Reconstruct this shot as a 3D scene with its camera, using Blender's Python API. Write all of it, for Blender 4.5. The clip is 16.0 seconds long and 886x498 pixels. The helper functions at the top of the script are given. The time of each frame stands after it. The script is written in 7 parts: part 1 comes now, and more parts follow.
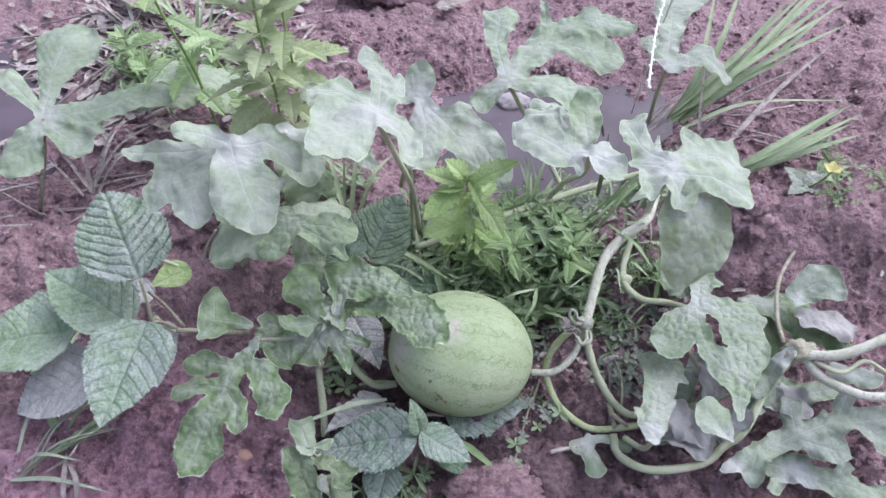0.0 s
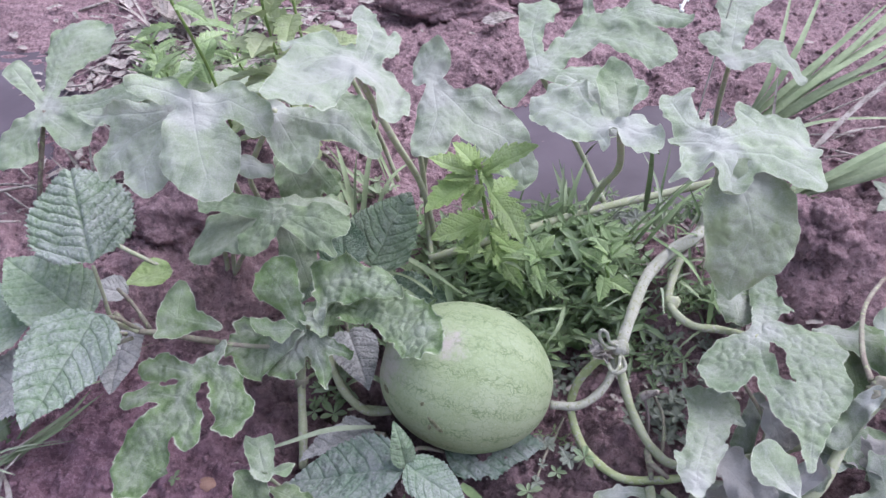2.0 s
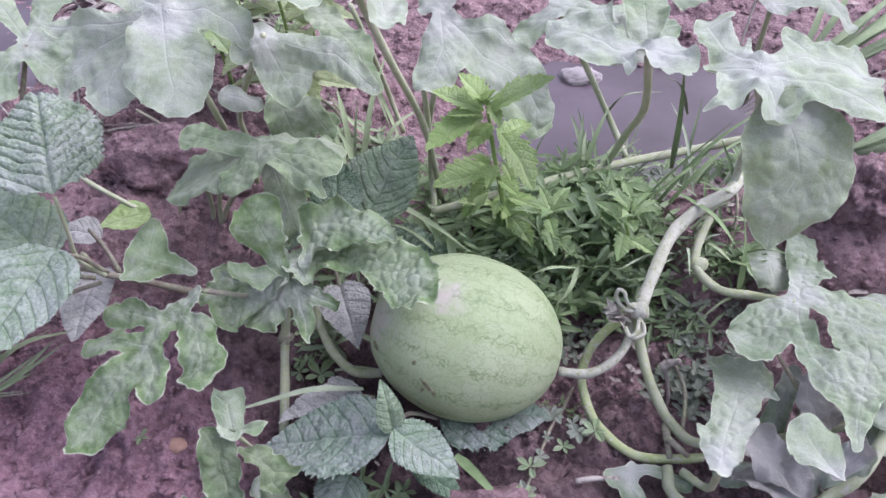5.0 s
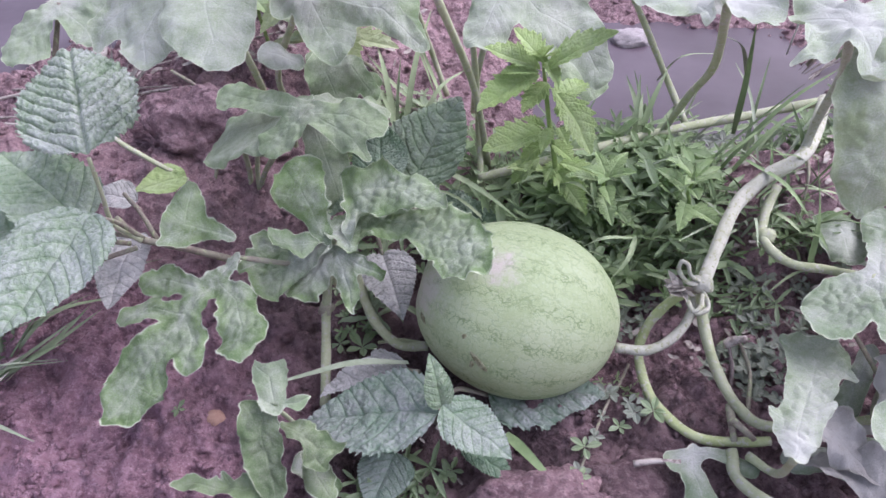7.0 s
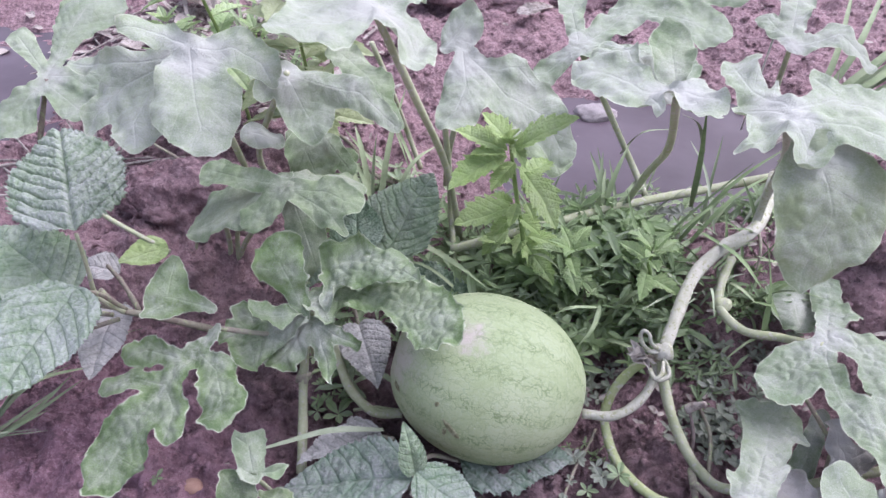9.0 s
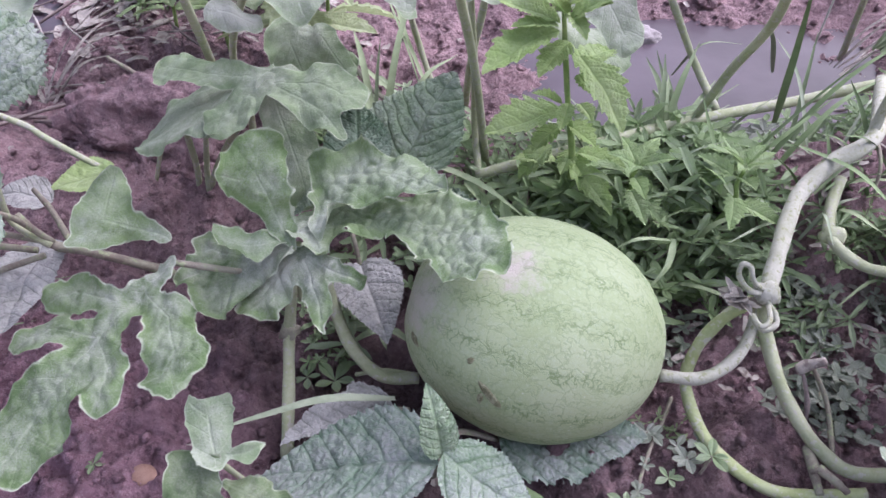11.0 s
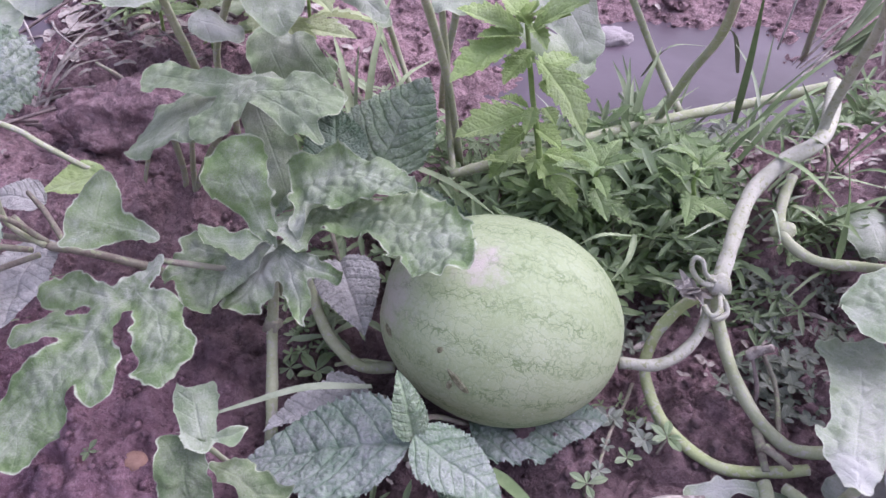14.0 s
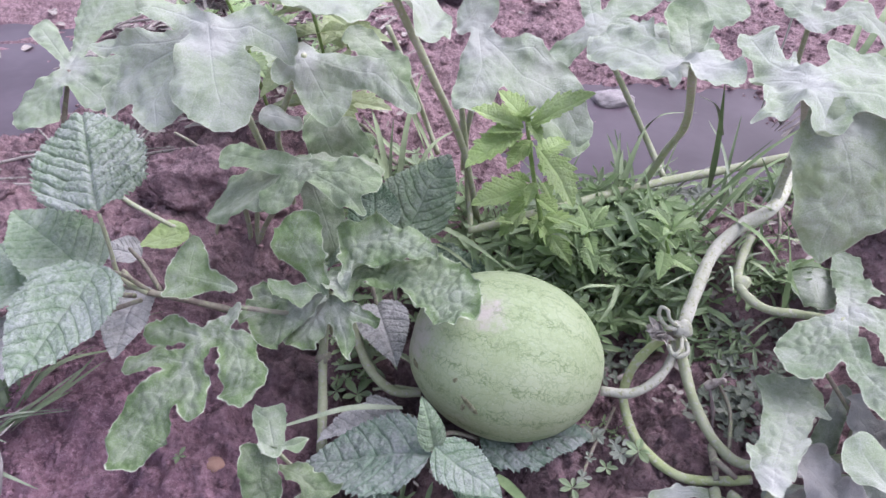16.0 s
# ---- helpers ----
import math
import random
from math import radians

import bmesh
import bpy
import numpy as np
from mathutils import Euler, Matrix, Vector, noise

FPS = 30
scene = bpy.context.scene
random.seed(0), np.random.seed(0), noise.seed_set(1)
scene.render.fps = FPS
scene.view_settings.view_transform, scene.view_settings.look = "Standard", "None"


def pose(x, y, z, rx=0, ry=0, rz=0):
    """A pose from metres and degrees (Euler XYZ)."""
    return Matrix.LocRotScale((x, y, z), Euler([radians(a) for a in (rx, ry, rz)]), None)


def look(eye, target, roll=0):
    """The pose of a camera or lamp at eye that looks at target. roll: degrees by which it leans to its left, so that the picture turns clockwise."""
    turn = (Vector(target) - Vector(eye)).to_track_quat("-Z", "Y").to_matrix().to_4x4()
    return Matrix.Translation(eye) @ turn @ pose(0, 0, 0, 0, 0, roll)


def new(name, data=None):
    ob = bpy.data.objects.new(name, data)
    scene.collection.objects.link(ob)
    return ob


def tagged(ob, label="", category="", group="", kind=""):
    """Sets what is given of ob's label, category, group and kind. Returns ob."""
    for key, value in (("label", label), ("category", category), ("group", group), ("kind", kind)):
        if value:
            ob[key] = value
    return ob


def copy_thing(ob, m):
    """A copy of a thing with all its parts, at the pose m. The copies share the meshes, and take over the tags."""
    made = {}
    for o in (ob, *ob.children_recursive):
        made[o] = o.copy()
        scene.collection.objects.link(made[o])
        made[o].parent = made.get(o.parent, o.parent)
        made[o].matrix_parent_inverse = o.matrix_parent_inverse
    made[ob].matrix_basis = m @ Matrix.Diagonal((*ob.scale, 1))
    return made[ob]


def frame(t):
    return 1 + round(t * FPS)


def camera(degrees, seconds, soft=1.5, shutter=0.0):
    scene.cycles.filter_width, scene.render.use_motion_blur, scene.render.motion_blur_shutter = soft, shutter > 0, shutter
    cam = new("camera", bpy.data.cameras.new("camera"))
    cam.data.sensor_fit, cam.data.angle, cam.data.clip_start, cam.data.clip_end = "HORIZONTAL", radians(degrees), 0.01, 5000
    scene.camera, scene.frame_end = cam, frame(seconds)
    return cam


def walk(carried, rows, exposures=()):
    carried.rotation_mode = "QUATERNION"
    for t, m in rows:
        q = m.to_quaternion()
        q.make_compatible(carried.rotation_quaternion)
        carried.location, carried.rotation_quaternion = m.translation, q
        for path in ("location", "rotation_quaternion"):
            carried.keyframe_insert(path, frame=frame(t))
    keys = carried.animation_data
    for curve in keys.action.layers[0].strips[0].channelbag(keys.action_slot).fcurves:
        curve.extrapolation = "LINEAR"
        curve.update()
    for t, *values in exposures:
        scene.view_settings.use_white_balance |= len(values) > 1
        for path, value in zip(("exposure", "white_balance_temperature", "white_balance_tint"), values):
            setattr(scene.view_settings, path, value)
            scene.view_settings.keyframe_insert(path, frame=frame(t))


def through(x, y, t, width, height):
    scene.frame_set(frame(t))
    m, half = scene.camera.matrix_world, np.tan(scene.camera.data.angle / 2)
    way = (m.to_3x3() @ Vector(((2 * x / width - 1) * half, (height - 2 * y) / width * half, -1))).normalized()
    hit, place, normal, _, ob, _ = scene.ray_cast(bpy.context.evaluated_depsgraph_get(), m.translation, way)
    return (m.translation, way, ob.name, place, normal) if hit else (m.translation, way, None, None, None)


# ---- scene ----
cam = camera(58.9, 16.0)
METRES, EYE, TILT, LEAN, TURN = 0.95, 0.80, -49.0, 0.0, 0.0
ROWS = [
    (0.0, 0.0008, 0.0002, 0.0007, 0.0034, -0.0533, 0.0158),
    (0.5, 0.0416, 0.0122, -0.0063, 3.7384, -0.5366, -1.1103),
    (1.0, 0.0648, 0.066, -0.0179, 4.2266, 3.4782, -1.1283),
    (1.5, 0.0635, 0.115, -0.0455, 4.286, 4.9473, -1.5983),
    (2.0, 0.0734, 0.1446, -0.0709, 5.6263, 5.3278, -2.5384),
    (2.5, 0.0779, 0.155, -0.0804, 7.0006, 5.1039, -3.4305),
    (3.0, 0.0829, 0.1715, -0.0851, 7.563, 5.092, -3.7148),
    (3.5, 0.0835, 0.1848, -0.0886, 7.7865, 4.932, -3.7825),
    (3.7, 0.0854, 0.1913, -0.0888, 7.8768, 4.8262, -3.8626),
    (6.0, 0.0733, 0.2589, -0.112, 6.2061, 4.496, -5.1905),
    (6.5, 0.0609, 0.272, -0.1097, 7.4075, 2.373, -5.4347),
    (7.0, 0.0597, 0.2636, -0.1068, 8.8065, 2.4864, -5.1764),
    (7.5, 0.0614, 0.2484, -0.1007, 8.2226, 3.978, -5.2627),
    (8.0, 0.0643, 0.2355, -0.0983, 7.7243, 5.8136, -5.3438),
    (8.2, 0.0655, 0.2321, -0.0945, 7.3381, 6.4631, -5.3317),
    (10.3, 0.0535, 0.2377, -0.1109, 6.6607, 6.9935, -4.6601),
    (10.5, 0.0435, 0.2759, -0.1257, 6.6381, 5.6583, -4.7045),
    (11.0, 0.0235, 0.4037, -0.1312, 6.7104, 6.1102, -4.6139),
    (11.5, 0.0251, 0.4992, -0.1419, 6.2592, 2.5092, -3.4343),
    (12.0, 0.0327, 0.5192, -0.1508, 4.6176, 0.59, -2.1369),
    (12.5, 0.0368, 0.5109, -0.1495, 4.3791, 1.6574, -1.7793),
    (13.0, 0.0405, 0.4877, -0.1491, 4.3256, 3.713, -2.6096),
    (13.5, 0.0357, 0.4264, -0.1407, 4.9674, 5.3866, -4.1653),
    (14.0, 0.0407, 0.3717, -0.1323, 6.1307, 5.7677, -4.0986),
    (14.5, 0.05, 0.336, -0.1291, 5.978, 5.9455, -3.7378),
    (15.0, 0.06, 0.2983, -0.1243, 6.7337, 6.0239, -3.4396),
    (15.5, 0.0656, 0.2571, -0.1184, 8.3166, 6.1204, -3.9758),
    (16.0, 0.0682, 0.2306, -0.1167, 8.4205, 6.7943, -4.6223),
]
walk(cam, [(t, pose(0, 0, EYE, TILT, LEAN, TURN) @ pose(METRES * x, METRES * y, METRES * z, 90 + pitch, roll, yaw)) for t, x, y, z, yaw, pitch, roll in ROWS], [(0.0, 0.92, 5720, 13), (2.0, 0.87, 5740, 16), (3.7, 0.94, 5770, 17), (7.0, 1.03, 5850, 21), (10.3, 1.05, 5850, 20), (12.0, 1.03, 5750, 26), (13.3, 1.02, 5780, 30), (14.5, 1.06, 5800, 28), (15.3, 1.04, 5830, 22), (16.0, 1.03, 5850, 19)])

# ---- world and light: an overcast evening ----
world = bpy.data.worlds.new("evening_sky")
scene.world = world
world.use_nodes = True
wn, wl = world.node_tree.nodes, world.node_tree.links
sky = wn.new("ShaderNodeTexSky")
sky.sky_type, sky.sun_disc = "NISHITA", False
sky.sun_elevation, sky.sun_rotation = radians(48), radians(45)
sky.air_density, sky.dust_density, sky.ozone_density = 1.0, 4.0, 1.0
haze = wn.new("ShaderNodeHueSaturation")
haze.inputs["Saturation"].default_value = 0.45
wl.new(sky.outputs[0], haze.inputs["Color"])
wl.new(haze.outputs[0], wn["Background"].inputs[0])
wn["Background"].inputs[1].default_value = 0.15
sun = new("sun", bpy.data.lights.new("sun", "SUN"))
sun.data.energy, sun.data.angle, sun.data.color = 1.4, radians(42), (1.0, 0.97, 0.96)
sun.matrix_world = look((1.7, 0.75, 2.9), (0, 0.6, 0))


# ---- materials ----
def node_mat(name):
    m = bpy.data.materials.new(name)
    m.use_nodes = True
    nt = m.node_tree
    return m, nt, nt.nodes["Principled BSDF"]


def nd(nt, kind, **props):
    n = nt.nodes.new("ShaderNode" + kind)
    for k, v in props.items():
        if k in ("operation", "blend_type", "feature", "data_type", "attribute_name", "noise_dimensions", "voronoi_dimensions", "interpolation_type", "use_clamp", "distance"):
            if k == "operation":
                n.operation = v
            elif k == "blend_type":
                n.blend_type = v
            elif k == "feature":
                n.feature = v
            elif k == "data_type":
                n.data_type = v
            elif k == "attribute_name":
                n.attribute_name = v
            elif k == "distance":
                n.distance = v
            elif k == "use_clamp":
                n.use_clamp = v
            elif k == "interpolation_type":
                n.interpolation_type = v
        else:
            n.inputs[k].default_value = v
    return n


def put(nt, value, socket):
    if isinstance(value, (int, float, tuple)):
        socket.default_value = value
    else:
        nt.links.new(value, socket)


def mth(nt, op, a, b=0.0, clamp=False):
    n = nd(nt, "Math", operation=op, use_clamp=clamp)
    put(nt, a, n.inputs[0])
    put(nt, b, n.inputs[1])
    return n.outputs[0]


def mixc(nt, fac, a, b, blend="MIX"):
    n = nt.nodes.new("ShaderNodeMix")
    n.data_type, n.blend_type = "RGBA", blend
    put(nt, fac, n.inputs[0])
    put(nt, (*a, 1.0) if isinstance(a, tuple) and len(a) == 3 else a, n.inputs[6])
    put(nt, (*b, 1.0) if isinstance(b, tuple) and len(b) == 3 else b, n.inputs[7])
    return n.outputs[2]


def ramp(nt, value, lo, hi, a=0.0, b=1.0):
    n = nt.nodes.new("ShaderNodeMapRange")
    n.interpolation_type = "SMOOTHSTEP"
    put(nt, value, n.inputs[0])
    for i, v in enumerate((lo, hi, a, b)):
        n.inputs[i + 1].default_value = v
    return n.outputs[0]


def coords(nt, stretch=(1, 1, 1), vary=True):
    """Object coordinates, shifted by each object's own random number."""
    tc = nt.nodes.new("ShaderNodeTexCoord")
    mp = nt.nodes.new("ShaderNodeMapping")
    nt.links.new(tc.outputs["Object"], mp.inputs[0])
    mp.inputs[3].default_value = stretch
    if vary:
        oi = nt.nodes.new("ShaderNodeObjectInfo")
        nt.links.new(mth(nt, "MULTIPLY", oi.outputs["Random"], 7.0), mp.inputs[1])
    return mp.outputs[0]


def nz(nt, vec, scale, detail=4.0, rough=0.55, dist=0.0):
    n = nd(nt, "TexNoise", Scale=scale, Detail=detail, Roughness=rough, Distortion=dist)
    nt.links.new(vec, n.inputs["Vector"])
    return n.outputs[0]


def bump(nt, bsdf, height, strength=0.5, dist=0.002):
    b = nd(nt, "Bump", Strength=strength, Distance=dist)
    nt.links.new(height, b.inputs["Height"])
    nt.links.new(b.outputs[0], bsdf.inputs["Normal"])


def warped(nt, v, scale, amount):
    """Coordinates pushed about by a soft noise."""
    wn_ = nd(nt, "TexNoise", Scale=scale, Detail=2.0)
    nt.links.new(v, wn_.inputs["Vector"])
    va = nd(nt, "VectorMath", operation="MULTIPLY_ADD")
    nt.links.new(wn_.outputs["Color"], va.inputs[0])
    va.inputs[1].default_value = (amount, amount, amount)
    nt.links.new(v, va.inputs[2])
    return va.outputs[0]


def cell_edge(nt, vec, scale):
    n = nd(nt, "TexVoronoi", feature="DISTANCE_TO_EDGE", Scale=scale)
    nt.links.new(vec, n.inputs["Vector"])
    return n.outputs["Distance"]


def finish_leaf(nt, bs, col, light, rough, through, height, strength, dist):
    """Colour, relief and the light that shines through a leaf."""
    nt.links.new(col, bs.inputs["Base Color"])
    bs.inputs["Roughness"].default_value = rough
    bs.inputs["Specular IOR Level"].default_value = 0.3
    bump(nt, bs, height, strength, dist)
    tr = nt.nodes.new("ShaderNodeBsdfTranslucent")
    nt.links.new(mixc(nt, 0.5, col, light), tr.inputs[0])
    mx = nt.nodes.new("ShaderNodeMixShader")
    mx.inputs[0].default_value = through
    nt.links.new(bs.outputs[0], mx.inputs[1])
    nt.links.new(tr.outputs[0], mx.inputs[2])
    nt.links.new(mx.outputs[0], nt.nodes["Material Output"].inputs[0])


def leaf_mat(name, dark, light, dust, amount, vein_col, rim=0.6, rough=0.62, through=0.22, patch=0.0, patch_col=(0.3, 0.22, 0.12), core=0.35, vein_mix=0.11, shore=0.1, reach=0.032):
    """A smooth lobed leaf: green blade under dried silt that lies thickest round the stalk and along the veins, with a pale thin margin."""
    m, nt, bs = node_mat(name)
    v = coords(nt)
    flat = coords(nt, vary=False)
    oi = nt.nodes.new("ShaderNodeObjectInfo").outputs["Random"]
    across = mth(nt, "ABSOLUTE", nd(nt, "Attribute", attribute_name="across").outputs["Fac"])
    rows = nd(nt, "Attribute", attribute_name="rows").outputs["Fac"]
    inset = nd(nt, "Attribute", attribute_name="inset").outputs["Fac"]
    edge = ramp(nt, inset, 0.0003, 0.0011, 1.0, 0.0)
    margin = ramp(nt, inset, 0.001, 0.007, 1.0, 0.0)
    side_v = mth(nt, "ABSOLUTE", mth(nt, "SUBTRACT", mth(nt, "FRACT", mth(nt, "ADD", rows, 0.5)), 0.5))
    near_axis = ramp(nt, across, 0.0, 0.008, 1.0, 0.0)
    vein = mth(nt, "MAXIMUM", ramp(nt, across, 0.0002, 0.0011, 1.0, 0.0), mth(nt, "MULTIPLY", ramp(nt, side_v, 0.01, 0.07, 1.0, 0.0), 0.45))
    big, fine, grain = nz(nt, v, 13, 3), nz(nt, v, 130, 4, 0.6), nz(nt, v, 900, 3, 0.7)
    netd = cell_edge(nt, warped(nt, v, 60.0, 0.012), 95.0)
    netl = ramp(nt, netd, 0.0, 0.16, 1.0, 0.0)
    green = mixc(nt, ramp(nt, mth(nt, "ADD", mth(nt, "MULTIPLY", big, 0.7), mth(nt, "MULTIPLY", fine, 0.3)), 0.38, 0.62), dark, light)
    ln = nd(nt, "VectorMath", operation="LENGTH")
    nt.links.new(flat, ln.inputs[0])
    centre = ramp(nt, mth(nt, "ADD", ln.outputs["Value"], mth(nt, "MULTIPLY", mth(nt, "SUBTRACT", big, 0.5), 0.06)), 0.25 * reach, reach, 1.0, 0.0)
    d = mth(nt, "ADD", amount - 0.42, mth(nt, "MULTIPLY", nz(nt, v, 34, 5, 0.6), 0.85))
    d = mth(nt, "ADD", d, mth(nt, "MULTIPLY", mth(nt, "SUBTRACT", oi, 0.5), 0.16))
    d = mth(nt, "ADD", d, mth(nt, "MULTIPLY", mth(nt, "SUBTRACT", fine, 0.5), 0.3))
    d = mth(nt, "ADD", d, mth(nt, "MULTIPLY", mth(nt, "SUBTRACT", grain, 0.5), 0.75))
    d = mth(nt, "ADD", d, mth(nt, "MULTIPLY", centre, core))
    d = mth(nt, "ADD", d, mth(nt, "MULTIPLY", near_axis, 0.14 * core))
    d = mth(nt, "ADD", d, mth(nt, "MULTIPLY", netl, 0.035))
    d = mth(nt, "SUBTRACT", d, mth(nt, "MULTIPLY", margin, shore))
    d = ramp(nt, d, 0.0, 1.0, 0.04, 0.95)
    col = mixc(nt, d, green, dust)
    col = mixc(nt, mth(nt, "MULTIPLY", vein, vein_mix), col, vein_col)
    drop = nd(nt, "TexVoronoi", Scale=190.0)
    nt.links.new(v, drop.inputs["Vector"])
    dried = mth(nt, "MULTIPLY", ramp(nt, drop.outputs["Distance"], 0.08, 0.2, 1.0, 0.0), ramp(nt, nz(nt, v, 48, 3), 0.5, 0.62))
    col = mixc(nt, mth(nt, "MULTIPLY", dried, 0.22), col, tuple(min(0.62, 1.3 * k) for k in dust))
    col = mixc(nt, mth(nt, "MULTIPLY", ramp(nt, nz(nt, v, 430, 4, 0.7), 0.6, 0.7), 0.3), col, tuple(0.8 * k for k in dark))
    if patch:
        spot = ramp(nt, mth(nt, "ADD", mth(nt, "MULTIPLY", nz(nt, v, 42, 4, 0.6), 0.8), mth(nt, "MULTIPLY", fine, 0.2)), 0.70 - patch, 0.80 - patch)
        col = mixc(nt, mth(nt, "MULTIPLY", spot, 0.65), col, patch_col)
    col = mixc(nt, mth(nt, "MULTIPLY", mth(nt, "MULTIPLY", edge, rim), ramp(nt, nz(nt, v, 70, 3), 0.35, 0.6, 0.15, 0.85)), col, (0.54, 0.56, 0.46))
    h = mth(nt, "ADD", mth(nt, "MULTIPLY", fine, 0.9), mth(nt, "MULTIPLY", grain, 0.4))
    h = mth(nt, "SUBTRACT", h, mth(nt, "MULTIPLY", vein, 0.28))
    h = mth(nt, "SUBTRACT", h, mth(nt, "MULTIPLY", netl, 0.08))
    finish_leaf(nt, bs, col, light, rough, through, h, 0.6, 0.0022)
    return m


def nettle_mat(name, dark, light, dust, amount, rough=0.66, through=0.16, scale=300.0, valley=0.2):
    """A blistered, toothed leaf: silt on the raised blisters, green left in the sunken veins."""
    m, nt, bs = node_mat(name)
    v = coords(nt)
    oi = nt.nodes.new("ShaderNodeObjectInfo").outputs["Random"]
    across = mth(nt, "ABSOLUTE", nd(nt, "Attribute", attribute_name="across").outputs["Fac"])
    rows = nd(nt, "Attribute", attribute_name="rows").outputs["Fac"]
    hollow = nd(nt, "Attribute", attribute_name="hollow").outputs["Fac"]
    side_v = mth(nt, "ABSOLUTE", mth(nt, "SUBTRACT", mth(nt, "FRACT", mth(nt, "ADD", rows, 0.5)), 0.5))
    vein = mth(nt, "MAXIMUM", ramp(nt, across, 0.0002, 0.0012, 1.0, 0.0), mth(nt, "MULTIPLY", ramp(nt, side_v, 0.012, 0.07, 1.0, 0.0), 0.8))
    big, fine, grain = nz(nt, v, 26, 4, 0.6), nz(nt, v, 170, 5, 0.65), nz(nt, v, 1100, 3, 0.7)
    netd = cell_edge(nt, warped(nt, v, 150.0, 0.004), scale)
    netl = ramp(nt, netd, 0.0, 0.2, 1.0, 0.0)
    green = mixc(nt, ramp(nt, fine, 0.36, 0.64), dark, light)
    d = mth(nt, "ADD", amount - 0.5, mth(nt, "MULTIPLY", big, 1.0))
    d = mth(nt, "ADD", d, mth(nt, "MULTIPLY", mth(nt, "SUBTRACT", oi, 0.5), 0.14))
    d = mth(nt, "ADD", d, mth(nt, "MULTIPLY", mth(nt, "SUBTRACT", fine, 0.5), 0.25))
    d = mth(nt, "ADD", d, mth(nt, "MULTIPLY", mth(nt, "SUBTRACT", grain, 0.5), 0.2))
    d = mth(nt, "SUBTRACT", d, mth(nt, "MULTIPLY", hollow, valley))
    d = mth(nt, "SUBTRACT", d, mth(nt, "MULTIPLY", netl, 0.05))
    d = ramp(nt, d, 0.0, 1.0, 0.0, 0.95)
    col = mixc(nt, d, green, dust)
    col = mixc(nt, mth(nt, "MULTIPLY", vein, 0.12), col, light)
    h = mth(nt, "ADD", mth(nt, "MULTIPLY", fine, 0.35), mth(nt, "MULTIPLY", grain, 0.2))
    h = mth(nt, "SUBTRACT", h, mth(nt, "MULTIPLY", vein, 0.7))
    h = mth(nt, "SUBTRACT", h, mth(nt, "MULTIPLY", netl, 0.3))
    finish_leaf(nt, bs, col, light, rough, through, h, 0.7, 0.0011)
    return m


def plain_mat(name, a, b, scale, rough=0.7, bump_d=0.001, stretch=(1, 1, 1), spec=0.3, speck=None, speck_amount=0.4):
    m, nt, bs = node_mat(name)
    v = coords(nt, stretch)
    n1, n2 = nz(nt, v, scale, 4), nz(nt, v, scale * 7, 4, 0.65)
    f = mth(nt, "ADD", mth(nt, "MULTIPLY", n1, 0.65), mth(nt, "MULTIPLY", n2, 0.35))
    col = mixc(nt, ramp(nt, f, 0.36, 0.64), a, b)
    if speck:
        n3 = nz(nt, v, scale * 3.3, 3, 0.6)
        col = mixc(nt, ramp(nt, n3, 0.62 - 0.25 * speck_amount, 0.72 - 0.2 * speck_amount), col, speck)
    nt.links.new(col, bs.inputs["Base Color"])
    bs.inputs["Roughness"].default_value, bs.inputs["Specular IOR Level"].default_value = rough, spec
    bump(nt, bs, mth(nt, "ADD", mth(nt, "MULTIPLY", n1, 0.4), mth(nt, "MULTIPLY", n2, 0.6)), 0.7, bump_d)
    return m


LEAF_PALE = leaf_mat("watermelon_leaf_silted", (0.17, 0.245, 0.12), (0.25, 0.32, 0.19), (0.405, 0.405, 0.385), 0.49, (0.58, 0.60, 0.54), patch=0.02, patch_col=(0.2, 0.26, 0.13))
LEAF_SILT = leaf_mat("watermelon_leaf_chalky", (0.19, 0.26, 0.13), (0.27, 0.34, 0.2), (0.445, 0.443, 0.43), 0.54, (0.58, 0.60, 0.56), patch=0.06, patch_col=(0.19, 0.26, 0.1))
LEAF_MID = leaf_mat("watermelon_leaf_part_silted", (0.135, 0.205, 0.09), (0.215, 0.29, 0.145), (0.43, 0.435, 0.385), 0.40, (0.42, 0.47, 0.37), core=0.2)
LEAF_YOUNG = leaf_mat("watermelon_leaf_rumpled", (0.105, 0.175, 0.055), (0.18, 0.26, 0.105), (0.445, 0.455, 0.42), 0.35, (0.46, 0.5, 0.4), rim=0.9, patch=0.13, patch_col=(0.085, 0.145, 0.035), core=0.22, vein_mix=0.1, shore=0.18)
LEAF_GREEN = leaf_mat("watermelon_leaf_green", (0.085, 0.15, 0.045), (0.155, 0.23, 0.09), (0.43, 0.43, 0.40), 0.27, (0.46, 0.48, 0.41), rim=0.95, patch=0.17, patch_col=(0.06, 0.11, 0.028), core=0.36, vein_mix=0.14, shore=0.2, reach=0.055)
LEAF_WILT = leaf_mat("watermelon_leaf_wilted", (0.13, 0.19, 0.095), (0.205, 0.265, 0.15), (0.435, 0.43, 0.425), 0.42, (0.5, 0.51, 0.49), rim=0.7, patch=0.08, patch_col=(0.12, 0.18, 0.075))
LEAF_HANG = leaf_mat("watermelon_leaf_blistered", (0.17, 0.23, 0.11), (0.25, 0.31, 0.17), (0.52, 0.525, 0.50), 0.5, (0.5, 0.51, 0.49), patch=0.17, patch_col=(0.2, 0.26, 0.12), through=0.38)
